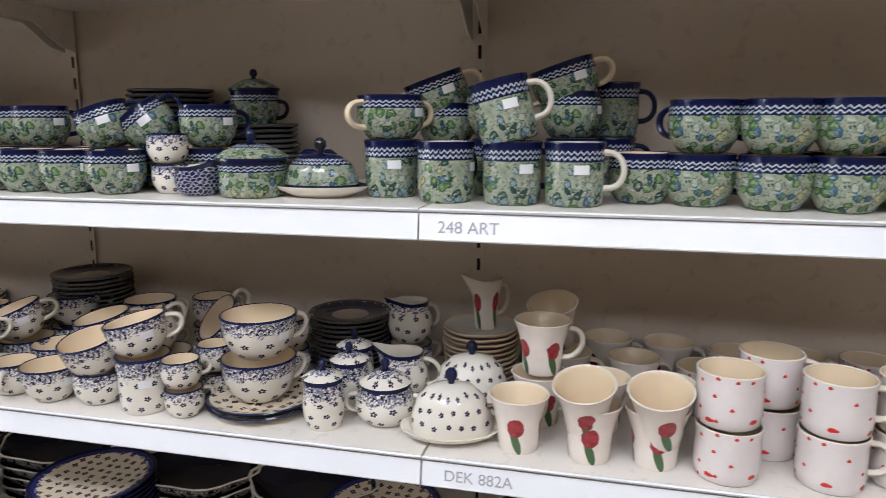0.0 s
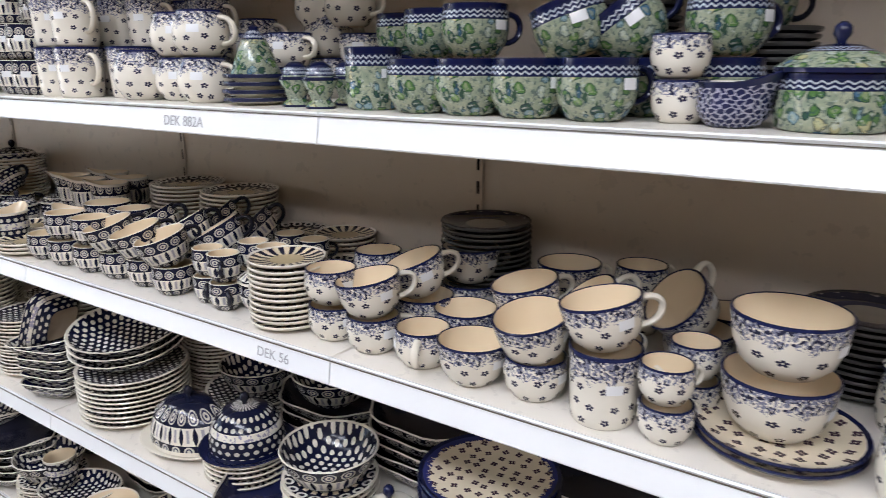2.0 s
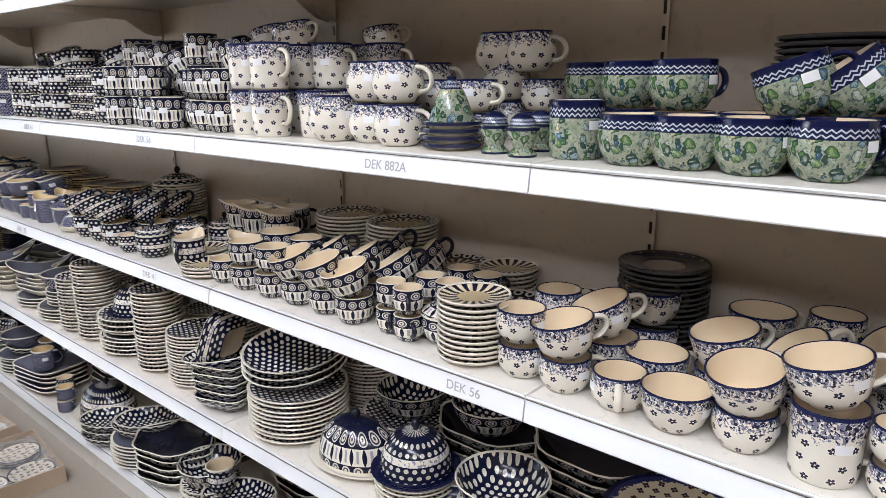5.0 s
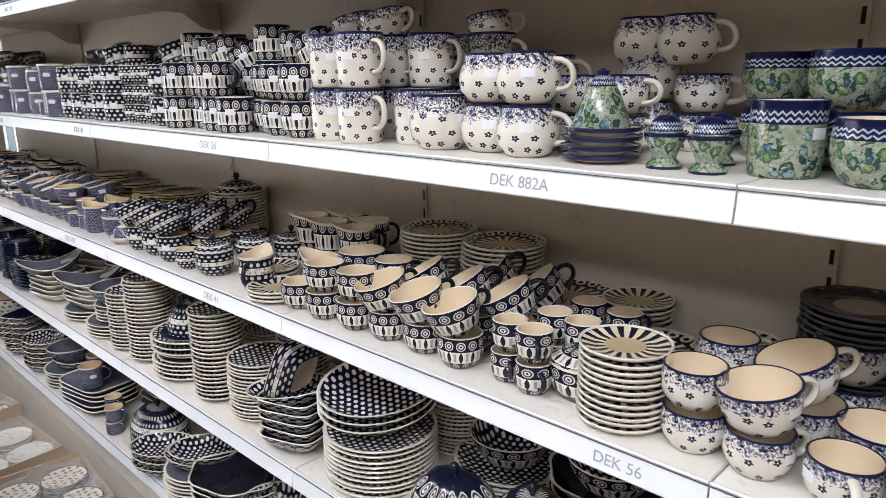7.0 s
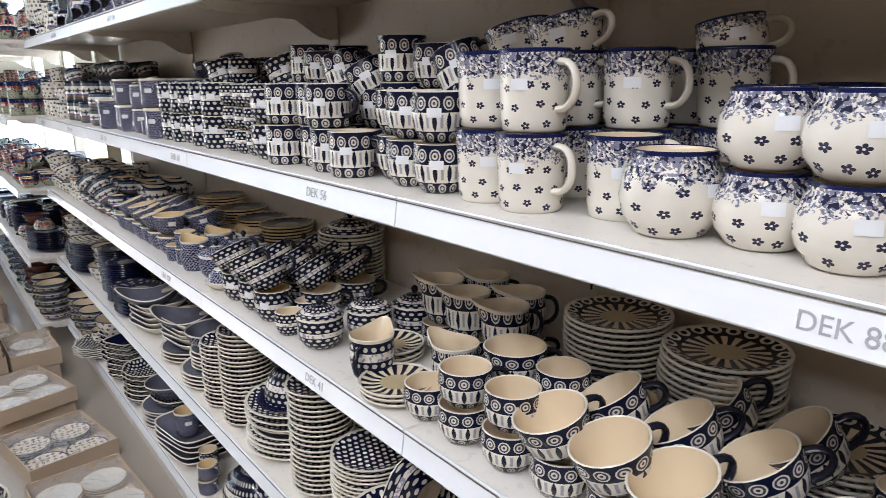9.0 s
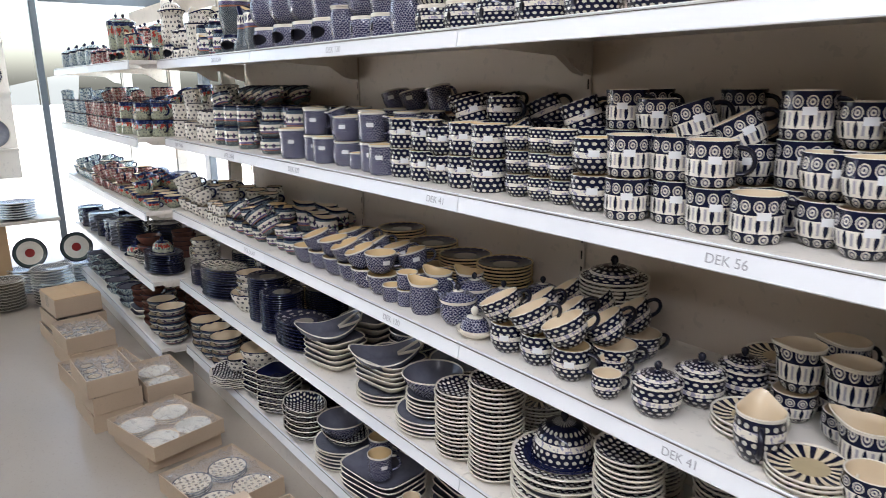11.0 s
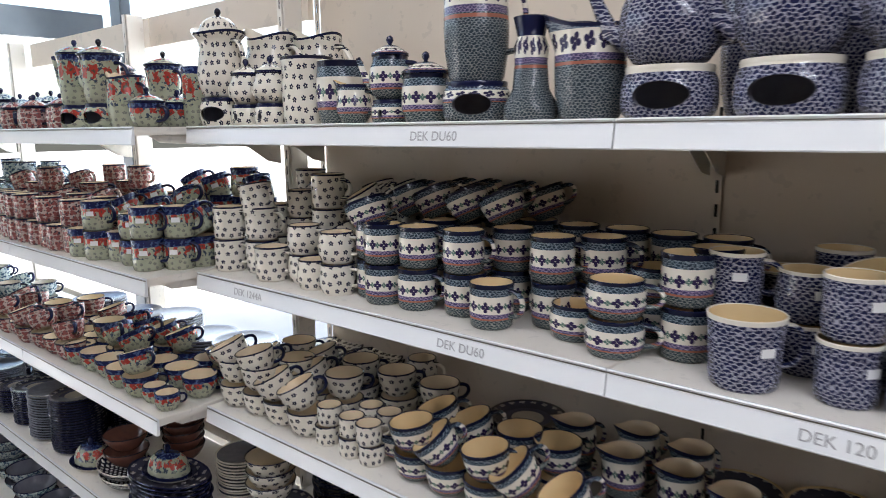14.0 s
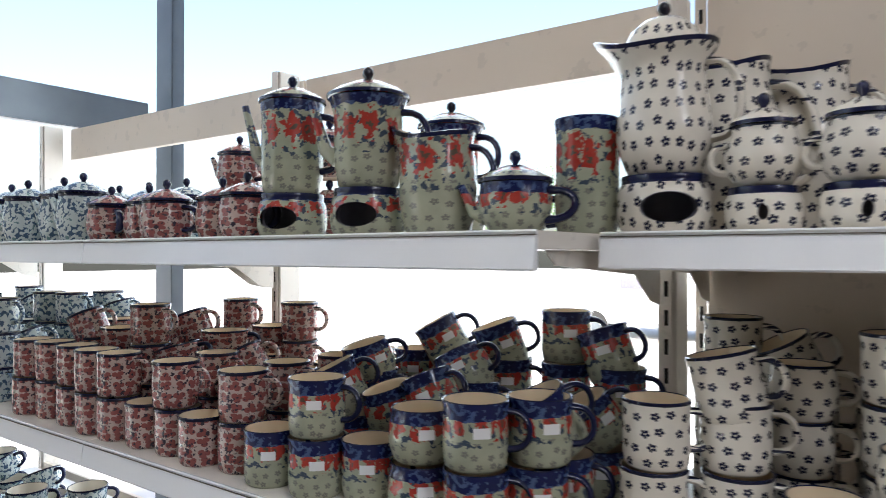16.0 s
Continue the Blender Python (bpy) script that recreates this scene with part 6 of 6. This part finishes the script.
for x, k in ((-3.742, jug("pitcher", "tall blue scale-stamped pitcher", "blue scale pitchers", "barrel", 0.058, 0.19, sca20, GT, GW, sca20, "pitcher", 0.06)), (-3.858, lidded_pot("teapot", "round blue scale-stamped teapot", "blue scale teapots", "ball", 0.060, 0.105, sca20, GW, GB, sca20, True, False, "teapot"))):
    sca_warmer_small.put(x, 1.03, R1, 0)
    k.put(x, 1.03, R1 + 0.066, 10)
lidded_pot("jar", "blue scale-stamped lidded jar", "blue scale jars", "barrel", 0.048, 0.10, sca, GW, GW, None, False, category="jar").put(-3.975, 1.02, R1)
for x, k in ((-4.092, sca_pitcher), (-4.243, sca_pot), (-4.40, sca_pot), (-4.575, sca_pot)):
    sca_warmer.put(x, 1.04, R1, 14 + jig(12))
    k.put(x, 1.04, R1 + 0.079, 10)
for x, k in ((-3.75, sca_pitcher), (-4.16, sca_pitcher), (-4.32, sca_pitcher), (-4.49, sca_pitcher)):
    k.put(x, 1.24, R1, 10)
ban_jug_big = jug("pitcher", "short banded pitcher with grey scale belly and navy rim", "banded pitchers", "barrel", 0.061, 0.15, ban16, GT, GN, ban16, "pitcher", 0.04)
ban_jug_big.put(-4.718, 1.05, R1, 30)
tall_vase = Kind("vase", "tall slender banded vase", "vase", "banded vases", to_mesh("vase", turned([(0, 0), (0.044, 0), (0.050, 0.008), (0.047, 0.03), (0.033, 0.055), (0.029, 0.10), (0.031, 0.128), (0.024, 0.145), (0.032, 0.178), (0.027, 0.18), (0.018, 0.145), (0, 0.14)], 28, [0, 0, 0, 0, 0, 0, 0, 1, 1, 1, 1]), [ban16, GN]), 0.18)
tall_vase.put(-4.825, 1.03, R1)
tall_vase.put(-4.80, 1.16, R1)
ban_warmer.put(-4.955, 1.04, R1, 28)
ban_pitcher.put(-4.955, 1.04, R1 + 0.071, 20)
ban_jar.put(-5.08, 1.035, R1)
dot_warmer_small = warmer("teapot_warmer", "small white warmer with round holes", "banded warmers", 0.043, 0.045, ban, GN, False)
dot_warmer_small.put(-5.19, 1.045, R1, 10)
ban_pot.put(-5.19, 1.045, R1 + 0.049, 20)
jug("creamer", "small banded creamer with navy rim", "banded creamers", "ball", 0.040, 0.078, ban, GT, GN, ban, "creamer").put(-5.29, 1.03, R1, 15)
ban_cyl = Kind("jar", "banded open jar with grey scale foot and navy rim", "jar", "banded jars", cup_body("barrel", 0.059, 0.142, ban, GT, GN), 0.142)
ban_cyl.put(-5.378, 1.07, R1, 60)
paw_vase = Kind("jar", "tall white open jar with black flowers and navy rim", "jar", "black flower jars", cup_body("straight", 0.064, 0.160, paw14, GW, GN), 0.160)
paw_vase.put(-5.500, 1.07, R1, 60)
paw_pitcher.put(-5.71, 1.28, R1, 10)
paw_pitcher.put(-5.80, 1.19, R1, 5)
for x in (-5.607, -5.712):
    warmer("teapot_warmer", "small white warmer with black flowers", "black flower warmers", 0.045, 0.05, paw, GN, False).put(x, 1.04, R1, 10)
    paw_sugar.put(x, 1.04, R1 + 0.0545, 15)
paw_warmer.put(-5.836, 1.045, R1, 24)
paw_coffee.put(-5.836, 1.045, R1 + 0.076, 5)
# poppy pots on the set-forward shelf
pop_cyl = Kind("vase", "pale green poppy vase with navy rim", "vase", "poppy vases", cup_body("straight", 0.047, 0.163, pop12, GC, GN), 0.163)
pop_cyl.put(-5.945, 1.04, R1, 30)
pop_sugar.put(-5.985, 0.905, R1, 10)
pop_sugar.put(-6.05, 1.03, R1, 15)
pop_pitcher.put(-6.117, 0.915, R1, 10)
for x, k in ((-6.237, pop_pot), (-6.405, pop_coffee)):
    pop_warmer.put(x, 0.90, R1, 20)
    k.put(x, 0.90, R1 + 0.070, 25)
pop_warmer.put(-6.21, 1.08, R1, 20)
lidded_pot("teapot", "poppy teapot with navy rim and red lid", "poppy teapots", "rimmed", 0.052, 0.115, pop12, GN, GB, GN, True, True, "teapot").put(-6.21, 1.08, R1 + 0.070, 10)
for x, y in ((-6.52, 0.90), (-6.63, 0.93), (-6.75, 0.89), (-6.86, 0.92), (-6.97, 0.90), (-6.50, 1.08), (-6.64, 1.09), (-6.80, 1.10)):
    ber_pot.put(x, y, R1, RNG.uniform(-20, 30))
    if y > 1.0:
        ber_pot.put(x, y, R1 + 0.118, 10)
for x, y in ((-7.09, 0.90), (-7.22, 0.92), (-7.36, 0.90), (-7.5, 0.92), (-7.64, 0.90), (-7.8, 0.92), (-7.95, 0.9), (-8.1, 0.92), (-7.0, 1.10), (-7.16, 1.10), (-7.3, 1.10), (-7.5, 1.10), (-7.68, 1.1), (-7.85, 1.10)):
    ivy_pot.put(x, y, R1, RNG.uniform(-20, 30))

# ---- boxes and the low table on the floor ----
FLAP = plain("cardboard_edge", (0.56, 0.39, 0.22), (0.47, 0.31, 0.17), 9, 0.8, 0.3)


def carton(x, y, z, w, d, h, turn=0.0, filled=None, closed=False):
    """An open cardboard tray of wrapped crockery, or a closed taped box."""
    ob = new("cardboard_box")
    tagged(ob, "closed brown cardboard box with clear tape" if closed else "open brown cardboard tray with film-wrapped crockery", "box", "cardboard boxes")
    ob.matrix_world = pose(x, y, z, 0, 0, turn)
    t = 0.004
    if closed:
        part("carton", boxed((-w / 2, -d / 2, 0), (w / 2, d / 2, h), None, 0.004), CARD, ob, smooth=False)
        for s in (-1, 1):
            part("flap", boxed((-w / 2 + 0.002, min(0, s * d / 2) + 0.002, h + 0.0005), (w / 2 - 0.002, max(0, s * d / 2) - 0.002, h + 0.004)), FLAP, ob, smooth=False)
        part("tape", boxed((-0.03, -d / 2 - 0.001, h * 0.35), (0.03, -d / 2, h), None), FILM, ob, "clear packing tape", smooth=False)
        return ob
    part("base", boxed((-w / 2, -d / 2, 0), (w / 2, d / 2, t)), CARD, ob, smooth=False)
    for s in (-1, 1):
        part("side", boxed((-w / 2, s * (d / 2 - t / 2) - t / 2, t), (w / 2, s * (d / 2 - t / 2) + t / 2, h)), CARD, ob, smooth=False)
        part("side", boxed((s * (w / 2 - t / 2) - t / 2, -d / 2 + t, t), (s * (w / 2 - t / 2) + t / 2, d / 2 - t, h)), CARD, ob, smooth=False)
    if filled:
        c, s = math.cos(radians(turn)), math.sin(radians(turn))
        for px in (-w / 4 + 0.004, w / 4 - 0.004):
            for py in ((-d / 4 + 0.004, d / 4 - 0.004) if d > 0.33 else (0.0,)):
                pile(filled, x + px * c - py * s, y + px * s + py * c, z + t + 0.002, max(2, int((h * 0.7 - 0.014) / 0.011)), 0.0105)
    bm = bmesh.new()
    n = 22
    grid = [[bm.verts.new(((i / n - 0.5) * (w - 0.012), (j / n - 0.5) * (d - 0.012), h * 0.80 + 0.030 * noise.noise(Vector((i * 0.6 + x * 9, j * 0.6 + y * 7, 0.3))) + 0.012 * noise.noise(Vector((i * 1.7 + x, j * 1.5, 4)))) ) for j in range(n + 1)] for i in range(n + 1)]
    for i in range(n):
        for j in range(n):
            bm.faces.new((grid[i][j], grid[i + 1][j], grid[i + 1][j + 1], grid[i][j + 1]))
    part("film", bm, FILM, ob, "crinkled clear plastic film", smooth=False)
    return ob


def packed(x, y, z, w, d, h, turn, what, nx, ny):
    carton(x, y, z, w, d, h, turn)
    c, s = math.cos(radians(turn)), math.sin(radians(turn))
    for i in range(nx):
        for j in range(ny):
            px, py = (i + 0.5) / nx * (w - 0.03) - (w - 0.03) / 2, (j + 0.5) / ny * (d - 0.03) - (d - 0.03) / 2
            what.put(x + px * c - py * s, y + px * s + py * c, z + 0.006, turn)


white_box_plate = plate_kind("plate", "small cream plate packed in a carton", "packed plates", 0.082, plate_top("cream"), GC, GW, 0.014)
box_plate = plate_kind("plate", "small dark flowered plate packed in a carton", "packed plates", 0.082, plate_top("lace"), GN, GW, 0.014)
carton(-6.52, 0.53, 0.0, 0.36, 0.27, 0.10, 6)
packed(-6.52, 0.53, 0.104, 0.36, 0.27, 0.10, 4, paw_small, 4, 3)
carton(-6.98, 0.55, 0.0, 0.42, 0.34, 0.09, 4)
carton(-6.98, 0.55, 0.092, 0.40, 0.30, 0.10, 6, box_plate)
carton(-7.0, 0.55, 0.194, 0.36, 0.28, 0.12, 6, closed=True)
packed(-6.08, 0.54, 0.0, 0.40, 0.36, 0.10, 6, paw_small, 4, 4)
carton(-5.62, 0.47, 0.0, 0.38, 0.23, 0.09, 3)
packed(-5.61, 0.47, 0.094, 0.37, 0.23, 0.09, 5, dot_small, 4, 2)
packed(-5.60, 0.465, 0.188, 0.36, 0.23, 0.09, 2, paw_small, 4, 2)
carton(-5.60, 0.725, 0.0, 0.38, 0.23, 0.09, -3)
carton(-5.59, 0.725, 0.094, 0.37, 0.23, 0.09, 2, white_box_plate)
carton(-5.12, 0.62, 0.0, 0.40, 0.34, 0.07, 8)
carton(-5.08, 0.61, 0.074, 0.42, 0.34, 0.07, 14, white_box_plate)
carton(-4.56, 0.68, 0.0, 0.40, 0.34, 0.08, 10, box_plate)
carton(-4.06, 0.70, 0.0, 0.42, 0.34, 0.07, 4, white_box_plate)
carton(-3.58, 0.73, 0.0, 0.40, 0.34, 0.07, -4, box_plate)

stand = tagged(new("table"), "pale wooden display table with small crockery on it", "table")
stand.location = (-3.16, 0.27, 0)
part("tabletop", boxed((-0.36, -0.21, 0.62), (0.30, 0.15, 0.65), None, 0.005), CARD, stand, smooth=False)
for sx in (-1, 1):
    for sy in (-1, 1):
        part("leg", boxed((sx * 0.29 - 0.03, sy * 0.15 - 0.04, 0), (sx * 0.29 + 0.01, sy * 0.15 - 0.01, 0.62), None, 0.004), FLAP, stand, smooth=False)
T = 0.65
basket = bowl_kind("basket", "navy dotted oval basket with an arched handle", "white dot ware", 0.135, 0.09, D("dots", 22), plate_top("dots"), GW, None, 1.0, 0.8, category="basket")
bm = tube([(0.125 * math.cos(math.pi * i / 16), 0, 0.08 + 0.11 * math.sin(math.pi * i / 16)) for i in range(17)], 0.009, 10)
basket.parts = [("handle", to_mesh("handle", bm, D("dots", 22)), "arched navy dotted handle")]
basket.put(-3.0, 0.30, T, 60)
tower(-3.03, 0.29, T + 0.012, dot_ball, turn=20)
tower(-2.95, 0.31, T + 0.012, dot_small, dot_small, turn=80)
disc = plate_kind("coaster", "oval cream coaster with dark edge", "cream coasters", 0.066, GT, GB, GT, 0.008, None, 1.0, 0.8, category="coaster")
for dx, dy, n in ((-3.27, 0.29, 1), (-3.42, 0.24, 1), (-3.19, 0.16, 2)):
    for k in range(n):
        disc.put(dx, dy, T + 0.0125 * k, 20 * k)


def hyacinth(x, y, z):
    """A potted hyacinth: bulbous pot, long leaves, a spike of many small florets."""
    ob = new("hyacinth", to_mesh("pot", turned([(0, 0), (0.045, 0), (0.06, 0.04), (0.055, 0.085), (0.05, 0.085), (0.052, 0.045), (0, 0.01)], 24), D("dots", 12)))
    tagged(ob, "pink flowering hyacinth in a dotted navy pot", "potted plant")
    ob.location = (x, y, z)
    for i in range(6):
        a = i * 1.05
        bm = bmesh.new()
        rows = []
        for k in range(7):
            s = k / 6
            w = 0.014 * math.sin(math.pi * min(0.95, s * 0.8 + 0.15))
            px, pz = 0.01 + 0.06 * s * s, 0.06 + 0.20 * s
            rows.append([bm.verts.new((px * math.cos(a) - d * w * math.sin(a), px * math.sin(a) + d * w * math.cos(a), pz - abs(d) * 0.004)) for d in (-1, 0, 1)])
        for p, q in zip(rows, rows[1:]):
            for k in range(2):
                bm.faces.new((p[k], p[k + 1], q[k + 1], q[k]))
        part("leaf", bm, LEAF, ob)
    part("stem", tube([(0, 0, 0.05), (0.004, 0, 0.15), (0.0, 0.004, 0.30)], 0.006), LEAF, ob)
    bm = bmesh.new()
    rng = random.Random(3)
    for k in range(70):
        zz = 0.16 + 0.13 * k / 70
        a = k * 2.4
        r = 0.04 * (1.0 - 0.5 * (k / 70) ** 2)
        c = Vector((r * math.cos(a), r * math.sin(a), zz))
        out = Vector((math.cos(a), math.sin(a), 0.25)).normalized()
        s1 = out.orthogonal().normalized()
        s2 = out.cross(s1)
        centre = bm.verts.new(c)
        for p in range(6):
            t = p * math.pi / 3 + rng.random()
            tip = c + out * 0.010 + (s1 * math.cos(t) + s2 * math.sin(t)) * 0.023
            l = c + out * 0.009 + (s1 * math.cos(t - 0.45) + s2 * math.sin(t - 0.45)) * 0.009
            q = c + out * 0.009 + (s1 * math.cos(t + 0.45) + s2 * math.sin(t + 0.45)) * 0.009
            bm.faces.new((centre, bm.verts.new(l), bm.verts.new(tip), bm.verts.new(q)))
    part("flower_spike", bm, PETAL, ob, "pink florets", smooth=False)


hyacinth(-3.02, 0.115, T)

# far end: stacks of scalloped plates on the floor and a cabinet with plates
for x, y, n in ((-7.9, 0.57, 13), (-7.97, 0.24, 10), (-8.36, 0.80, 9), (-8.36, 0.46, 9)):
    pile(wave_plate, x, y, 0.0, n, 0.022)
cab = tagged(new("cabinet"), "low pale cabinet with plates on top, at the glazed end", "cabinet")
cab.location = (-8.5, 0.1, 0)
part("carcass", boxed((-0.17, -1.1, 0.0), (0.12, 0.25, 0.56), None, 0.005), FLAP, cab, smooth=False)
part("worktop", boxed((-0.19, -1.12, 0.56), (0.14, 0.64, 0.59), None, 0.004), SHELF_WHITE, cab, smooth=False)
target = plate_kind("plate", "white plate with dark ring and red centre, propped upright", "ringed plates", 0.125, plate_top("target"), GB, GW, 0.018)
for y in (0.82, 0.48):
    target.put(-8.32, y, 0.205 + 0.125, 0, 78, 0)
for y, n, k in ((0.45, 7, wave_plate), (0.12, 5, slate_plate), (-0.3, 6, wave_plate), (-0.7, 5, slate_plate)):
    pile(k, -8.5, y, 0.59, n, 0.02)
rack = tagged(new("plate_rack"), "white wall rack with patterned plates at the glazed end", "rack")
rack.location = (-8.69, 0.0, 0)
part("back_board", boxed((-0.01, -1.3, 0.9), (0.01, 0.55, 2.3), None, 0.003), SHELF_WHITE, rack, smooth=False)
for z in (1.15, 1.6, 2.0):
    part("ledge", boxed((0.01, -1.3, z - 0.015), (0.09, 0.55, z), None, 0.003), SHELF_WHITE, rack, smooth=False)
for z, kinds in ((1.15, (slate_plate, target, pea_dinner)), (1.6, (pea_dinner, slate_plate, pea_dinner)), (2.0, (target, pea_dinner, target))):
    for y, k in zip((0.38, 0.05, -0.3), kinds):
        k.put(-8.625, y, z + k.radius + 0.002, 0, 80, 0)

# ---- outside ----
solid("ground", (-80, -60, -0.35), (60, 80, -0.15), ASPHALT, "grey asphalt forecourt outside", "ground")


def parked_car(x, y, turn):
    ob = tagged(new("car"), "silver parked car seen through the window", "car", "parked cars")
    ob.matrix_world = pose(x, y, -0.15, 0, 0, turn)
    outline = [(-2.05, 0.35), (-2.1, 0.75), (-1.95, 0.92), (-1.3, 1.0), (-0.75, 1.42), (0.65, 1.45), (1.35, 1.0), (1.95, 0.88), (2.1, 0.6), (2.08, 0.35)]
    bm = bmesh.new()
    sides = [[bm.verts.new((px, s * (0.84 if pz < 1.1 else 0.66), pz)) for px, pz in outline] for s in (-1, 1)]
    bm.faces.new(sides[0])
    bm.faces.new(sides[1][::-1])
    for i in range(len(outline)):
        j = (i + 1) % len(outline)
        bm.faces.new((sides[0][i], sides[0][j], sides[1][j], sides[1][i]))
    bmesh.ops.bevel(bm, geom=bm.edges[:], offset=0.05, segments=2, affect="EDGES")
    part("body", bm, CAR_PAINT, ob)
    for s in (-1, 1):
        for a, b in (((-0.7, 1.02), (0.0, 1.36)), ((0.06, 1.02), (0.62, 1.36))):
            part("side_window", boxed((a[0], s * 0.78 - 0.005, a[1]), (b[0], s * 0.78 + 0.005, b[1])), GLAZE_SLATE, ob, "grey reflecting glass", smooth=False)
    for px in (-1.3, 1.3):
        for s in (-1, 1):
            bm = turned([(0, -0.1), (0.2, -0.1), (0.31, -0.09), (0.32, 0.09), (0.2, 0.1), (0.19, 0.06), (0, 0.06)], 24)
            bmesh.ops.rotate(bm, verts=bm.verts[:], cent=(0, 0, 0), matrix=Matrix.Rotation(-s * math.pi / 2, 3, "X"))
            bmesh.ops.translate(bm, verts=bm.verts[:], vec=(px, s * 0.78, 0.32))
            wheel = part("wheel", bm, RUBBER, ob, "black tyre")
            bm = turned([(0, 0.075), (0.19, 0.075), (0.2, 0.06)], 20)
            bmesh.ops.rotate(bm, verts=bm.verts[:], cent=(0, 0, 0), matrix=Matrix.Rotation(-s * math.pi / 2, 3, "X"))
            bmesh.ops.translate(bm, verts=bm.verts[:], vec=(px, s * 0.79, 0.32))
            part("rim", bm, ALU, wheel, "grey wheel rim")


parked_car(-10.7, 15.6, 12)


def shrub(x, y, tall, seed):
    """A street tree: tapered trunk with limbs and a loose crown of many small leaves."""
    ob = tagged(new("tree"), "leafy street tree outside the window", "tree", "street trees")
    ob.location = (x, y, -0.15)
    rng = random.Random(seed)
    bm = tube([(0, 0, 0), (0.05, 0.02, tall * 0.25), (0.0, 0.06, tall * 0.5), (0.06, 0, tall * 0.8)], [0.13, 0.11, 0.08, 0.03])
    tips = []
    for i in range(9):
        a, s = rng.uniform(0, 6.28), rng.uniform(0.25, 0.7)
        end = Vector((math.cos(a) * tall * 0.28, math.sin(a) * tall * 0.28, tall * (s + 0.22)))
        tube([(0, 0.03, tall * s), tuple((Vector((0, 0.03, tall * s)) + end) * 0.5 + Vector((0, 0, 0.08))), tuple(end)], [0.05, 0.035, 0.012], 6, bm)
        tips.append(end)
    part("trunk", bm, CARD, ob, "brown bark trunk with limbs")
    bm = bmesh.new()
    for i in range(2600):
        c = rng.choice(tips) + Vector((rng.gauss(0, 1), rng.gauss(0, 1), rng.gauss(0, 0.8))) * tall * 0.11
        d = Vector((rng.uniform(-1, 1), rng.uniform(-1, 1), rng.uniform(-1, 1))).normalized()
        e = d.orthogonal().normalized() * 0.05
        d = d * 0.09
        bm.faces.new([bm.verts.new(c + v) for v in (-d, e, d, -e)])
    part("crown", bm, LEAF, ob, "loose green leaves", smooth=False)


for i, (x, y, tall) in enumerate(((-24, 34, 6.0),)):
    shrub(x, y, tall, i)


# ---- pieces far back on the shelves ----
def crowd(name, label, pieces):
    """Many alike pieces as one mesh."""
    mats, verts, faces, index, spots, shares = [], [], [], [], [], []
    for kind, place in pieces:
        for me in [kind.body] + [p[1] for p in kind.parts if p[0] != "price_sticker"]:
            slots = []
            for mat in me.materials:
                if mat not in mats:
                    mats.append(mat)
                slots.append(mats.index(mat))
            base = len(verts)
            verts += [place @ v.co for v in me.vertices]
            spots += [v.co.copy() for v in me.vertices]
            own = [0.0] * len(me.vertices)
            me.attributes["share"].data.foreach_get("value", own)
            shares += own
            for f in me.polygons:
                faces.append([base + k for k in f.vertices])
                index.append(slots[f.material_index])
    me = bpy.data.meshes.new(name)
    me.from_pydata(verts, [], faces)
    for mat in mats:
        me.materials.append(mat)
    me.polygons.foreach_set("material_index", index)
    me.polygons.foreach_set("use_smooth", [True] * len(faces))
    me.update()
    own_places(me, spots, shares)
    tagged(new(name, me), label, name.split("_")[-1], "", "stuff")


for name, pieces in CROWD.items():
    crowd("far_" + name + "s", ("stacked plates" if name == "plate" else "mugs crowded") + " at the back of the shelves", pieces)
